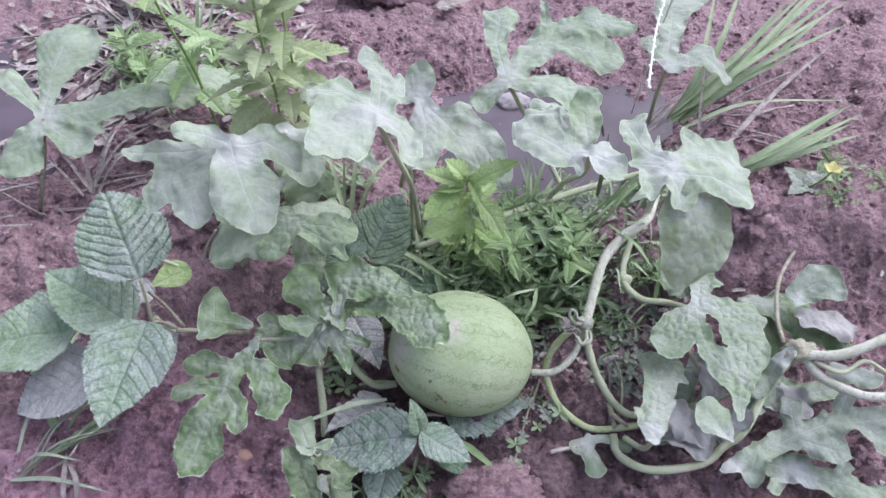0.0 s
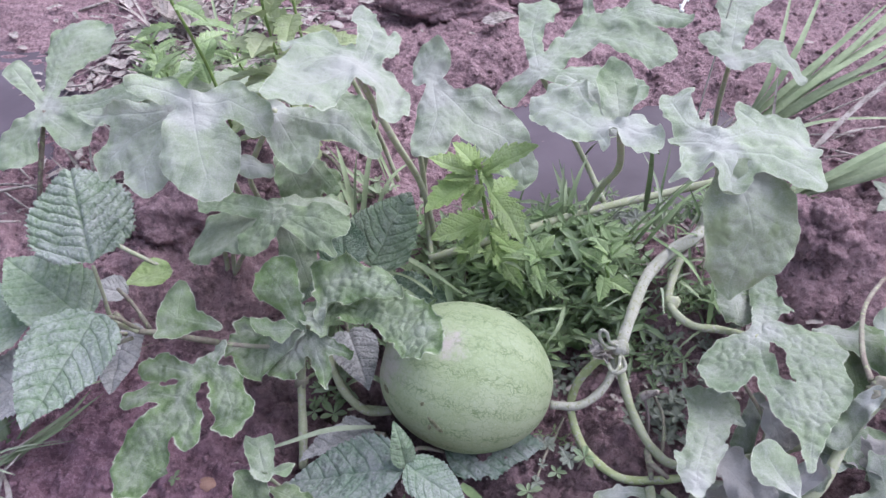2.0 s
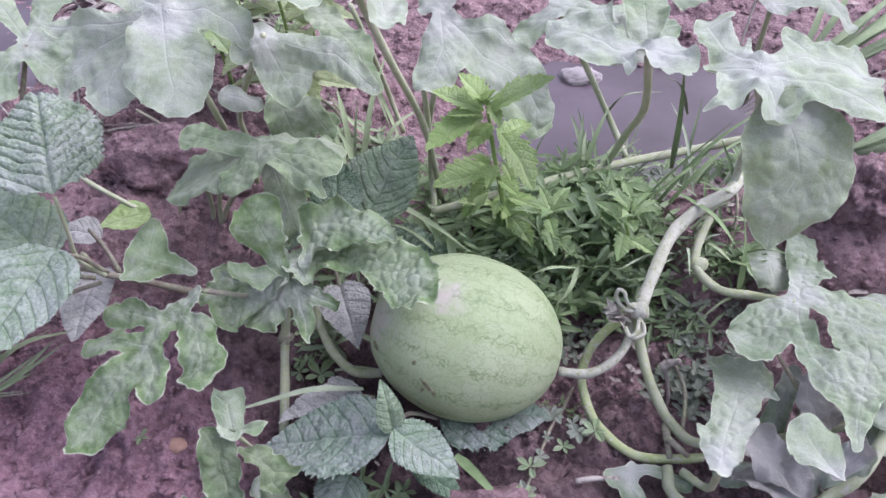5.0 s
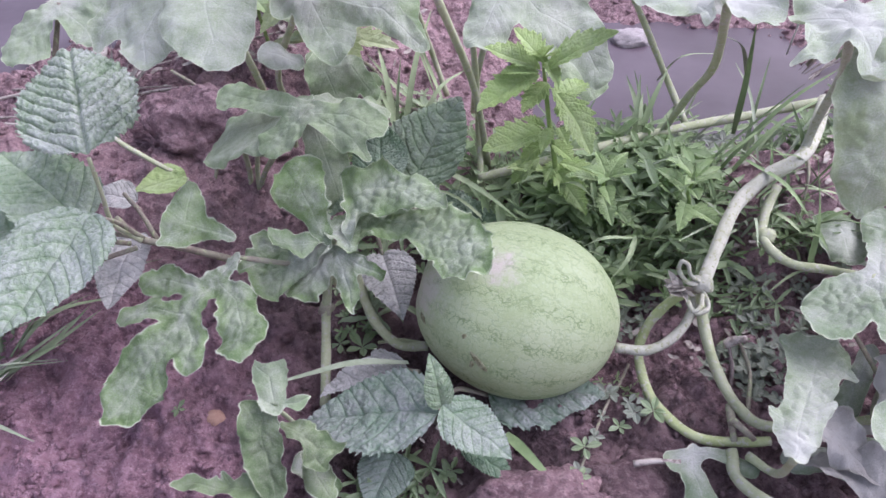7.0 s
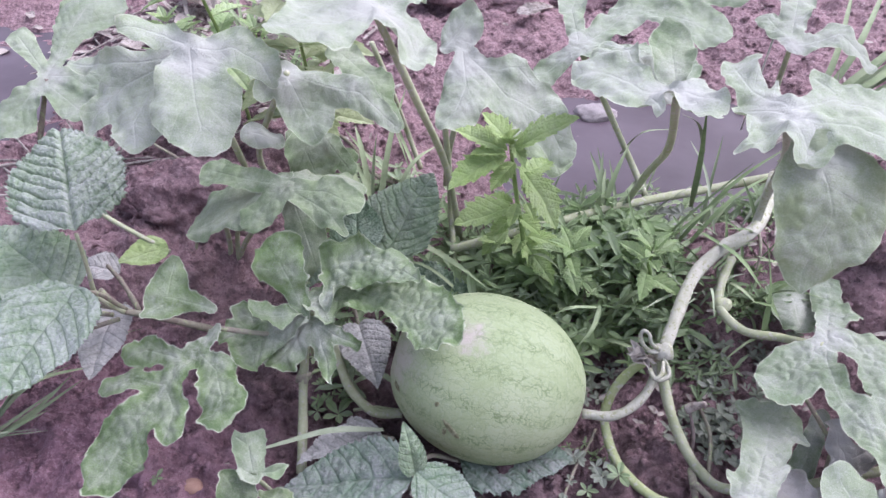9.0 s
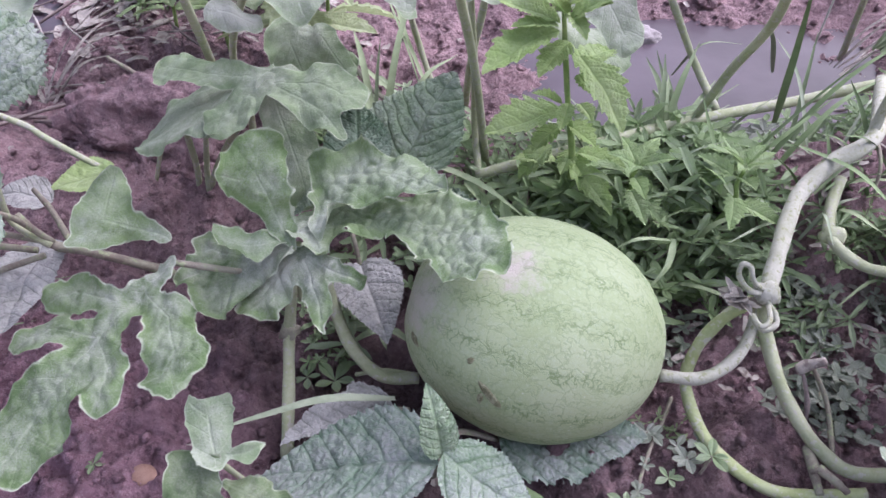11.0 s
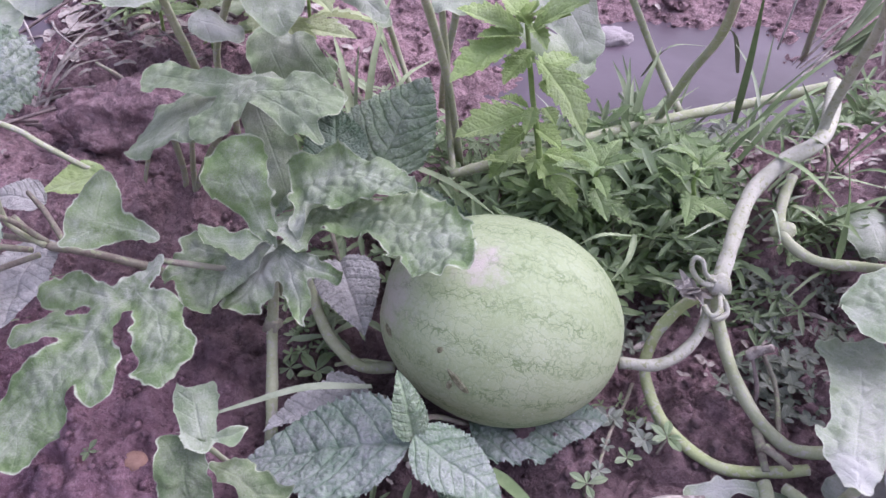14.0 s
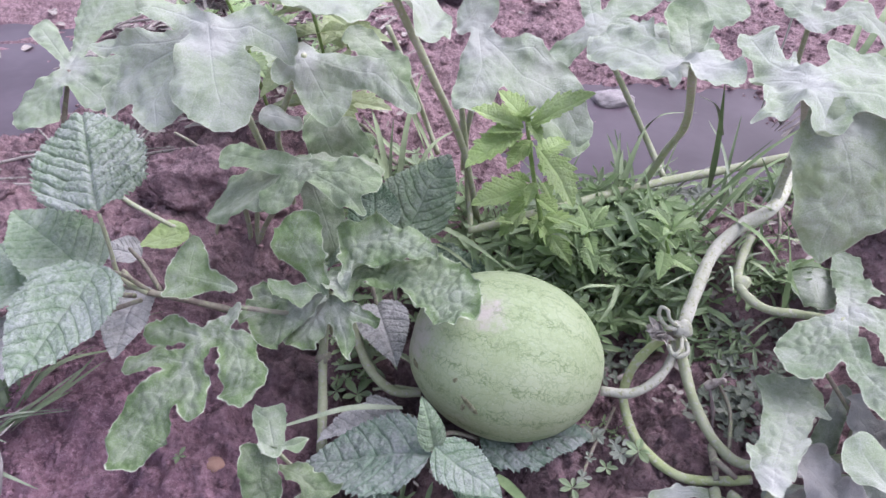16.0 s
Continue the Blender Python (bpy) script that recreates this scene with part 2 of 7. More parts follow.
LEAF_DEAD = leaf_mat("dead_leaf", (0.19, 0.175, 0.165), (0.27, 0.25, 0.24), (0.38, 0.36, 0.355), 0.55, (0.38, 0.36, 0.35), rim=0.3, through=0.1)
PETAL_DRY = leaf_mat("withered_petal", (0.36, 0.315, 0.285), (0.47, 0.42, 0.385), (0.56, 0.53, 0.51), 0.5, (0.42, 0.39, 0.36), rim=0.2, through=0.2, core=0.0)
# deeper green of low inner leaves, with canopy shade put into the colour
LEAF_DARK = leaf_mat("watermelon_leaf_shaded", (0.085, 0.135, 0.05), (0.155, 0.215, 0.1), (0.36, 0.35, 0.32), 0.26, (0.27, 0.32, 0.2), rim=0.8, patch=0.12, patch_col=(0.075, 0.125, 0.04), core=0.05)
NETTLE = nettle_mat("crinkled_leaf_silted", (0.10, 0.165, 0.105), (0.16, 0.235, 0.155), (0.365, 0.335, 0.375), 0.50)
NETTLE_SILVER = nettle_mat("crinkled_leaf_silvery", (0.14, 0.21, 0.12), (0.22, 0.29, 0.185), (0.46, 0.46, 0.47), 0.56, valley=0.3)
NETTLE_DARK = nettle_mat("crinkled_leaf_dark", (0.06, 0.12, 0.065), (0.105, 0.175, 0.095), (0.28, 0.32, 0.27), 0.48)
NETTLE_GREEN = nettle_mat("crinkled_leaf_green", (0.135, 0.215, 0.105), (0.21, 0.295, 0.155), (0.40, 0.42, 0.385), 0.52)
NETTLE_SOFT = nettle_mat("crinkled_leaf_grey_green", (0.135, 0.205, 0.125), (0.205, 0.28, 0.18), (0.42, 0.41, 0.435), 0.5, valley=0.26)
NETTLE_PINK = nettle_mat("crinkled_leaf_muddy", (0.18, 0.185, 0.17), (0.26, 0.265, 0.24), (0.50, 0.48, 0.485), 0.72, valley=0.25)
WEED_LIGHT = leaf_mat("weed_leaf_fresh", (0.26, 0.375, 0.115), (0.39, 0.50, 0.21), (0.53, 0.58, 0.42), 0.25, (0.40, 0.52, 0.2), rim=0.1, through=0.35, core=0.0)
WEED_MID = leaf_mat("weed_leaf_soft", (0.29, 0.37, 0.15), (0.40, 0.47, 0.235), (0.50, 0.53, 0.40), 0.45, (0.38, 0.48, 0.24), rim=0.1, through=0.35, core=0.0)
WEED_PALE = leaf_mat("weed_leaf_pale", (0.23, 0.34, 0.13), (0.34, 0.45, 0.2), (0.46, 0.49, 0.4), 0.3, (0.32, 0.42, 0.2), rim=0.1, through=0.3, core=0.0)
MAT_GREEN = leaf_mat("ground_cover_leaf", (0.24, 0.345, 0.155), (0.34, 0.44, 0.235), (0.47, 0.5, 0.44), 0.4, (0.35, 0.43, 0.25), rim=0.0, through=0.45, core=0.0)
MAT_FRESH = leaf_mat("ground_cover_leaf_fresh", (0.21, 0.315, 0.125), (0.31, 0.41, 0.20), (0.46, 0.49, 0.41), 0.34, (0.36, 0.48, 0.22), rim=0.0, through=0.45, core=0.0)
MAT_DUSTY = leaf_mat("ground_cover_leaf_dusty", (0.18, 0.225, 0.15), (0.25, 0.29, 0.205), (0.41, 0.405, 0.39), 0.5, (0.38, 0.41, 0.34), rim=0.0, through=0.3, core=0.0)
GRASS = plain_mat("grass_blade", (0.21, 0.265, 0.145), (0.31, 0.36, 0.225), 22, 0.6, 0.0003)
GRASS_DARK = plain_mat("grass_blade_dark", (0.12, 0.17, 0.075), (0.19, 0.25, 0.125), 22, 0.6, 0.0003)
GRASS_PALE = plain_mat("grass_blade_dusty", (0.24, 0.28, 0.19), (0.34, 0.37, 0.28), 22, 0.65, 0.0003)
VINE = plain_mat("vine_stem_silted", (0.30, 0.325, 0.195), (0.385, 0.395, 0.28), 60, 0.75, 0.0012, speck=(0.4, 0.38, 0.33), speck_amount=0.35)
VINE_FRESH = plain_mat("vine_stem_yellow_green", (0.29, 0.335, 0.15), (0.38, 0.41, 0.24), 60, 0.75, 0.0012, speck=(0.42, 0.41, 0.33), speck_amount=0.4)
VINE_PALE = plain_mat("vine_stem_pale", (0.33, 0.33, 0.26), (0.45, 0.43, 0.38), 70, 0.8, 0.0012, speck=(0.27, 0.28, 0.17), speck_amount=0.3)
VINE_BROWN = plain_mat("stem_muddy", (0.19, 0.15, 0.13), (0.3, 0.28, 0.22), 60, 0.8, 0.001, speck=(0.3, 0.33, 0.2), speck_amount=0.3)
STRAW = plain_mat("dry_straw", (0.25, 0.215, 0.2), (0.42, 0.37, 0.345), 45, 0.85, 0.0008, speck=(0.2, 0.16, 0.15))
TWIG = plain_mat("dry_twig", (0.17, 0.13, 0.13), (0.29, 0.23, 0.22), 60, 0.85, 0.0012)
HAIR = plain_mat("vine_hair", (0.5, 0.5, 0.45), (0.62, 0.6, 0.56), 60, 0.8, 0.0002)
PETAL_Y = plain_mat("yellow_petal", (0.42, 0.375, 0.14), (0.52, 0.46, 0.2), 80, 0.6, 0.0003)
PETAL_W = plain_mat("white_petal", (0.6, 0.6, 0.56), (0.75, 0.75, 0.72), 80, 0.6, 0.0003)
STONE = plain_mat("pale_stone", (0.25, 0.22, 0.23), (0.36, 0.32, 0.33), 60, 0.8, 0.002)
PEBBLE = plain_mat("red_brown_pebble", (0.26, 0.15, 0.12), (0.34, 0.21, 0.17), 90, 0.8, 0.001)
SCAR = plain_mat("corky_scar", (0.13, 0.125, 0.07), (0.3, 0.3, 0.2), 260, 0.9, 0.0015)


def soil_mat(name, lift=1.0):
    m, nt, bs = node_mat(name)
    v = coords(nt, vary=False)
    a, b, c, e = nz(nt, v, 5, 3), nz(nt, v, 34, 6, 0.66), nz(nt, v, 150, 6, 0.72), nz(nt, v, 900, 3, 0.7)
    f = mth(nt, "ADD", mth(nt, "MULTIPLY", a, 0.45), mth(nt, "MULTIPLY", b, 0.55))
    col = mixc(nt, ramp(nt, f, 0.36, 0.62), tuple(lift * k for k in (0.172, 0.098, 0.118)), tuple(lift * k for k in (0.335, 0.210, 0.236)))
    col = mixc(nt, ramp(nt, c, 0.42, 0.7), col, tuple(lift * k for k in (0.395, 0.266, 0.288)))
    col = mixc(nt, mth(nt, "MULTIPLY", ramp(nt, nz(nt, v, 420, 4, 0.7), 0.56, 0.66), 0.55), col, tuple(lift * k for k in (0.44, 0.335, 0.345)))
    col = mixc(nt, mth(nt, "MULTIPLY", ramp(nt, nz(nt, v, 260, 4, 0.7), 0.56, 0.66), 0.55), col, tuple(lift * k for k in (0.09, 0.06, 0.066)))
    col = mixc(nt, mth(nt, "MULTIPLY", ramp(nt, nz(nt, v, 60, 5, 0.72), 0.55, 0.67), 0.6), col, tuple(lift * k for k in (0.085, 0.055, 0.062)))
    # one paler and three darker patches; the last two paint in canopy shade
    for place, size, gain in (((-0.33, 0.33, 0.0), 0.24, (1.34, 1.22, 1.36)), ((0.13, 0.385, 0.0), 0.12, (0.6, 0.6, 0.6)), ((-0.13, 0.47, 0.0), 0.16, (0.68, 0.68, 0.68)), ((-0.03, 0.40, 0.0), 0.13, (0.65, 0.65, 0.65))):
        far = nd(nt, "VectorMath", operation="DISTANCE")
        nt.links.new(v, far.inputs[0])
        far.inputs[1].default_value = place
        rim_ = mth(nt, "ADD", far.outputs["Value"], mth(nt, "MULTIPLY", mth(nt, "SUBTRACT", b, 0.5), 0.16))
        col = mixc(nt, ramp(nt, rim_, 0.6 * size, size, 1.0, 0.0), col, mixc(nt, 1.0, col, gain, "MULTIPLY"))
    nt.links.new(col, bs.inputs["Base Color"])
    bs.inputs["Roughness"].default_value, bs.inputs["Specular IOR Level"].default_value = 0.8, 0.35
    h = mth(nt, "ADD", mth(nt, "MULTIPLY", b, 1.0), mth(nt, "ADD", mth(nt, "MULTIPLY", c, 0.6), mth(nt, "MULTIPLY", e, 0.2)))
    pit = nd(nt, "TexVoronoi", Scale=110.0)
    nt.links.new(v, pit.inputs["Vector"])
    h = mth(nt, "SUBTRACT", h, mth(nt, "MULTIPLY", pit.outputs["Distance"], 0.5))
    bump(nt, bs, h, 1.0, 0.010)
    return m


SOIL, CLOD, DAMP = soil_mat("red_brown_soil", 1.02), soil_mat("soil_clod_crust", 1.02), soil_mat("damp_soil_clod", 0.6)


def water_mat():
    m, nt, bs = node_mat("muddy_water")
    v = coords(nt, vary=False)
    col = mixc(nt, ramp(nt, nz(nt, v, 9, 3), 0.35, 0.65), (0.075, 0.055, 0.07), (0.105, 0.08, 0.1))
    nt.links.new(col, bs.inputs["Base Color"])
    bs.inputs["Roughness"].default_value, bs.inputs["Specular IOR Level"].default_value = 0.3, 0.26
    bump(nt, bs, nz(nt, v, 30, 3), 0.08, 0.004)
    return m


def melon_mat():
    """Pale green rind with a darker net that gathers into lengthwise bands; silt on the crown."""
    m, nt, bs = node_mat("watermelon_rind")
    tc = nt.nodes.new("ShaderNodeTexCoord").outputs["Object"]
    sp = nt.nodes.new("ShaderNodeSeparateXYZ")
    nt.links.new(tc, sp.inputs[0])
    wob = mth(nt, "MULTIPLY", mth(nt, "SUBTRACT", nz(nt, tc, 70, 4, 0.6), 0.5), 0.9)
    ang = mth(nt, "ADD", mth(nt, "ARCTAN2", sp.outputs[2], sp.outputs[1]), mth(nt, "MULTIPLY", wob, 0.35))
    band = ramp(nt, mth(nt, "SINE", mth(nt, "MULTIPLY", ang, 15.0)), 0.0, 0.95)
    mp = nt.nodes.new("ShaderNodeMapping")
    mp.inputs[3].default_value = (0.5, 1, 1)
    nt.links.new(tc, mp.inputs[0])
    jit = nd(nt, "TexNoise", Scale=110.0, Detail=5.0)
    nt.links.new(tc, jit.inputs["Vector"])
    vm = nd(nt, "VectorMath", operation="MULTIPLY_ADD")
    nt.links.new(jit.outputs["Color"], vm.inputs[0])
    vm.inputs[1].default_value = (0.017, 0.017, 0.017)
    nt.links.new(mp.outputs[0], vm.inputs[2])
    vo = nd(nt, "TexVoronoi", feature="DISTANCE_TO_EDGE", Scale=125.0)
    nt.links.new(vm.outputs[0], vo.inputs["Vector"])
    vo2 = nd(nt, "TexVoronoi", feature="DISTANCE_TO_EDGE", Scale=260.0)
    nt.links.new(vm.outputs[0], vo2.inputs["Vector"])
    net = ramp(nt, vo.outputs["Distance"], 0.005, 0.085, 1.0, 0.0)
    net2 = ramp(nt, vo2.outputs["Distance"], 0.01, 0.09, 1.0, 0.0)
    patchy = ramp(nt, nz(nt, tc, 45, 3), 0.3, 0.6)
    lines = mth(nt, "MULTIPLY", net, mth(nt, "ADD", 0.42, mth(nt, "MULTIPLY", band, 0.58)))
    lines = mth(nt, "MULTIPLY", lines, mth(nt, "ADD", 0.55, mth(nt, "MULTIPLY", patchy, 0.45)))
    lines = mth(nt, "MAXIMUM", lines, mth(nt, "MULTIPLY", mth(nt, "MULTIPLY", net2, mth(nt, "ADD", 0.25, band)), 0.4))
    big, grain = nz(nt, tc, 22, 4), nz(nt, tc, 420, 4, 0.7)
    rind = mixc(nt, ramp(nt, big, 0.3, 0.7), (0.30, 0.355, 0.195), (0.375, 0.42, 0.265))
    rind = mixc(nt, mth(nt, "MULTIPLY", ramp(nt, grain, 0.45, 0.7), 0.4), rind, (0.41, 0.46, 0.35))
    rind = mixc(nt, mth(nt, "MULTIPLY", band, 0.16), rind, (0.24, 0.305, 0.145))
    col = mixc(nt, mth(nt, "MULTIPLY", lines, 0.75), rind, (0.115, 0.18, 0.07))
    fleck = nd(nt, "TexVoronoi", Scale=210.0)
    nt.links.new(tc, fleck.inputs["Vector"])
    fl = mth(nt, "MULTIPLY", ramp(nt, fleck.outputs["Distance"], 0.06, 0.16, 1.0, 0.0), ramp(nt, nz(nt, tc, 130, 3), 0.55, 0.65))
    col = mixc(nt, mth(nt, "MULTIPLY", fl, 0.7), col, (0.55, 0.56, 0.46))
    # silt rubbed on the shoulder and the blossom end
    gm = nd(nt, "VectorMath", operation="DISTANCE")
    nt.links.new(tc, gm.inputs[0])
    gm.inputs[1].default_value = (-0.029, -0.0185, 0.063)
    silt = ramp(nt, mth(nt, "ADD", gm.outputs["Value"], mth(nt, "MULTIPLY", nz(nt, tc, 110, 5, 0.7), 0.06)), 0.026, 0.052, 0.9, 0.0)
    gm2 = nd(nt, "VectorMath", operation="DISTANCE")
    nt.links.new(tc, gm2.inputs[0])
    gm2.inputs[1].default_value = (-0.075, -0.02, 0.018)
    silt2 = ramp(nt, mth(nt, "ADD", gm2.outputs["Value"], mth(nt, "MULTIPLY", nz(nt, tc, 80, 5, 0.7), 0.07)), 0.035, 0.068, 0.65, 0.0)
    col = mixc(nt, mth(nt, "MAXIMUM", silt, silt2), col, (0.46, 0.4, 0.38))
    nt.links.new(col, bs.inputs["Base Color"])
    bs.inputs["Roughness"].default_value, bs.inputs["Specular IOR Level"].default_value = 0.6, 0.35
    bump(nt, bs, mth(nt, "SUBTRACT", mth(nt, "MULTIPLY", grain, 0.5), mth(nt, "MULTIPLY", lines, 0.5)), 0.4, 0.0008)
    return m


MELON = melon_mat()


# ---- helpers for shapes ----
def hashed(ix, iy, seed):
    n = (ix.astype(np.int64) * 374761393 + iy.astype(np.int64) * 668265263 + seed * 1442695041) & 0x7FFFFFFF
    n = ((n ^ (n >> 13)) * 1274126177) & 0x7FFFFFFF
    n = n ^ (n >> 16)
    return (n & 0xFFFF) / 65535.0


def value_noise(x, y, seed=0):
    ix, iy = np.floor(x), np.floor(y)
    fx, fy = x - ix, y - iy
    fx, fy = fx * fx * (3 - 2 * fx), fy * fy * (3 - 2 * fy)
    a, b = hashed(ix, iy, seed), hashed(ix + 1, iy, seed)
    c, d = hashed(ix, iy + 1, seed), hashed(ix + 1, iy + 1, seed)
    return (a + (b - a) * fx) * (1 - fy) + (c + (d - c) * fx) * fy - 0.5


def fbm(x, y, scale, octaves=4, seed=0, gain=0.5):
    out, amp = np.zeros_like(np.asarray(x, float)), 1.0
    for o in range(octaves):
        out = out + amp * value_noise(np.asarray(x) * scale + 17.3 * o, np.asarray(y) * scale - 9.1 * o, seed + o)
        scale, amp = scale * 2.03, amp * gain
    return out


def mesh_of(name, verts, faces, material, smooth=True, attrs=None):
    me = bpy.data.meshes.new(name)
    me.from_pydata([tuple(map(float, v)) for v in verts], [], faces)
    if smooth:
        me.shade_smooth()
    for key, values in (attrs or {}).items():
        at = me.attributes.new(key, "FLOAT", "POINT")
        at.data.foreach_set("value", np.asarray(values, dtype=np.float32))
    me.materials.append(material)
    return me


def part(name, me, parent, label="", m=None):
    ob = new(name, me)
    ob.parent = parent
    if m is not None:
        ob.matrix_basis = m
    if label:
        ob["label"] = label
    return ob


def thing(name, place, label, category, group="", kind=""):
    ob = new(name)
    ob.empty_display_size = 0.02
    ob.location = place
    return tagged(ob, label, category, group, kind)


def inside_mesh(field, x0, x1, y0, y1, step):
    """Triangles that fill the region where field(x, y) > 0, with a clean cut along its border."""
    nx, ny = int((x1 - x0) / step) + 2, int((y1 - y0) / step) + 2
    X, Y = np.meshgrid(x0 + step * np.arange(nx), y0 + step * np.arange(ny))
    Fv = field(X, Y).ravel()
    P = np.stack([X.ravel(), Y.ravel()], 1)
    i = (np.arange(ny - 1)[:, None] * nx + np.arange(nx - 1)[None, :]).ravel()
    odd = ((i // nx + i % nx) % 2).astype(bool)
    a, b, c, d = i, i + 1, i + nx + 1, i + nx
    t1 = np.where(odd[:, None], np.stack([a, b, c], 1), np.stack([a, b, d], 1))
    t2 = np.where(odd[:, None], np.stack([a, c, d], 1), np.stack([b, c, d], 1))
    T = np.concatenate([t1, t2])
    ins = Fv[T] > 0
    cnt = ins.sum(1)
    keep, used = {}, []

    def vid(k):
        if k not in keep:
            keep[k] = len(used)
            used.append(P[k])
        return keep[k]

    cuts = {}

    def cut(p, q):
        k = (min(p, q), max(p, q))
        if k not in cuts:
            s = Fv[p] / (Fv[p] - Fv[q])
            cuts[k] = len(used)
            used.append(P[p] + min(max(s, 0.02), 0.98) * (P[q] - P[p]))
        return cuts[k]

    faces = []
    for t in T[cnt == 3]:
        faces.append((vid(t[0]), vid(t[1]), vid(t[2])))
    for t, n in zip(T[(cnt > 0) & (cnt < 3)], cnt[(cnt > 0) & (cnt < 3)]):
        r = [k for k in range(3) if (Fv[t[k]] > 0) == (n == 1)][0]
        p, q, s = t[r], t[(r + 1) % 3], t[(r + 2) % 3]
        if n == 1:
            faces.append((vid(p), cut(p, q), cut(p, s)))
        else:
            u, v, w, x = vid(q), vid(s), cut(s, p), cut(q, p)
            faces.extend([(u, v, w), (u, w, x)])
    return np.array(used), faces


def cells(x, y, scale, seed, jitter=0.85):
    """How far each point lies from the border of its cell, 0 to about 1, in a field of uneven cells."""
    gx, gy = np.floor(x * scale), np.floor(y * scale)
    f1, f2 = np.full(np.shape(x), 9.0), np.full(np.shape(x), 9.0)
    for i in (-1, 0, 1):
        for j in (-1, 0, 1):
            cx, cy = gx + i, gy + j
            px = cx + 0.5 + jitter * (hashed(cx, cy, seed) - 0.5)
            py = cy + 0.5 + jitter * (hashed(cx, cy, seed + 77) - 0.5)
            d = np.hypot(x * scale - px, y * scale - py)
            f2 = np.minimum(f2, np.maximum(f1, d))
            f1 = np.minimum(f1, d)
    return np.clip(f2 - f1, 0, 1)


def leaf_frame(base, tip, roll):
    """x across, y from the base to the tip, z out of the upper side."""
    b, y = Vector(base), (Vector(tip) - Vector(base))
    length = y.length
    y.normalize()
    n = Vector((0, 0, 1))
    n = (n - y * n.dot(y)).normalized()
    n = Matrix.Rotation(radians(roll), 3, y) @ n
    x = y.cross(n)
    m = Matrix((x, y, n)).transposed().to_4x4()
    m.translation = b
    return m, length


LEAF_COUNT = [0]


def lobed(parent, base, tip, roll, lobes, material, arch=0.0, sag=0.0, crinkle=1.0, step=0.0016, label="", curl=0.0, jag=1.0, name="leaf", holes=(), thorn=0.0, quilt=0.45, fine=100.0, dome=0.13, lean=(0.0, 1.0)):
    """A lobed leaf. A lobe: x, y of its root and of its end in the leaf's plane, its half widths there, and how far each drops.
    lean: a direction in that plane, in degrees, along which the leaf is drawn out to 1 / k of its length."""
    LEAF_COUNT[0] += 1
    seed = 31 * LEAF_COUNT[0]
    m, length = leaf_frame(base, tip, roll)
    A = np.array(lobes, float)
    lx, ly, lk = math.cos(radians(lean[0])), math.sin(radians(lean[0])), lean[1]

    def drawn(x, y, k):
        along = (k - 1) * (x * lx + y * ly)
        return x + along * lx, y + along * ly

    def parts_of(x, y):
        x, y = drawn(x, y, lk)
        ds, hs, ss, ts = [], [], [], []
        for ax, ay, bx, by, r0, r1, _, _ in A:
            ux, uy = bx - ax, by - ay
            L2 = max(ux * ux + uy * uy, 1e-9)
            h = np.clip(((x - ax) * ux + (y - ay) * uy) / L2, 0, 1)
            d = np.hypot(x - ax - h * ux, y - ay - h * uy)
            ds.append(d - (r0 + (r1 - r0) * h))
            hs.append(h)
            L = math.sqrt(L2)
            ts.append(((x - ax) * ux + (y - ay) * uy) / L)
            ss.append(d)
        return np.array(ds), np.array(hs), np.array(ss), np.array(ts)

    def field(x, y):
        ds, _, _, _ = parts_of(x, y)
        k = 0.0014
        d = -k * np.log(np.sum(np.exp(-np.clip(ds, -0.2, 0.2) / k), 0))
        wob = jag * (0.0014 * fbm(x, y, 75, 2, seed) + 0.0016 * fbm(x, y, 170, 2, seed + 5))
        if thorn:
            wob = wob + thorn * (0.0012 - 0.0042 * np.exp(-9.0 * np.abs(fbm(x, y, 62, 1, seed + 8))))
        out = -(d - 0.0002 + wob)
        for hx, hy, hr in holes:
            out = np.minimum(out, np.hypot((x - hx), (y - hy) * 1.25) - hr + 3 * wob)
        return out

    pad = 0.012
    x0, x1 = min((A[:, 0] - A[:, 4]).min(), (A[:, 2] - A[:, 5]).min()) - pad, max((A[:, 0] + A[:, 4]).max(), (A[:, 2] + A[:, 5]).max()) + pad
    y0, y1 = min((A[:, 1] - A[:, 4]).min(), (A[:, 3] - A[:, 5]).min()) - pad, max((A[:, 1] + A[:, 4]).max(), (A[:, 3] + A[:, 5]).max()) + pad
    cx, cy = drawn(np.array((x0, x1, x0, x1)), np.array((y0, y0, y1, y1)), 1 / lk)
    P, faces = inside_mesh(field, cx.min(), cx.max(), cy.min(), cy.max(), step)
    x, y = P[:, 0], P[:, 1]
    ds, hs, ss, ts = parts_of(x, y)
    w = np.exp(-np.clip(ds - ds.min(0), 0, 0.2) / 0.008)
    w /= w.sum(0)
    drop = (w * (A[:, 6][:, None] + (A[:, 7] - A[:, 6])[:, None] * hs ** 1.3)).sum(0)
    own = ds.argmin(0)
    idx = np.arange(len(x))
    s, t = ss[own, idx], ts[own, idx]
    size = np.median(A[:, 5])
    gap = max(0.008, 0.55 * size)
    q = (t - 0.9 * s) / gap
    side = np.abs(q - np.round(q))
    ox, oy = drawn(x, y, lk)
    ox, oy = ox - A[own, 0], oy - A[own, 1]
    turn = np.sign((A[own, 2] - A[own, 0]) * oy - (A[own, 3] - A[own, 1]) * ox)
    f = field(x, y)
    z = drop + arch * length * 4 * (y / length) * (1 - y / length) - sag * x * x
    pillow = cells(x + 0.004 * fbm(x, y, 90, 2, seed + 3), y + 0.004 * fbm(x, y, 90, 2, seed + 4), fine, seed + 21)
    inner = np.clip(f / 0.008, 0, 1)
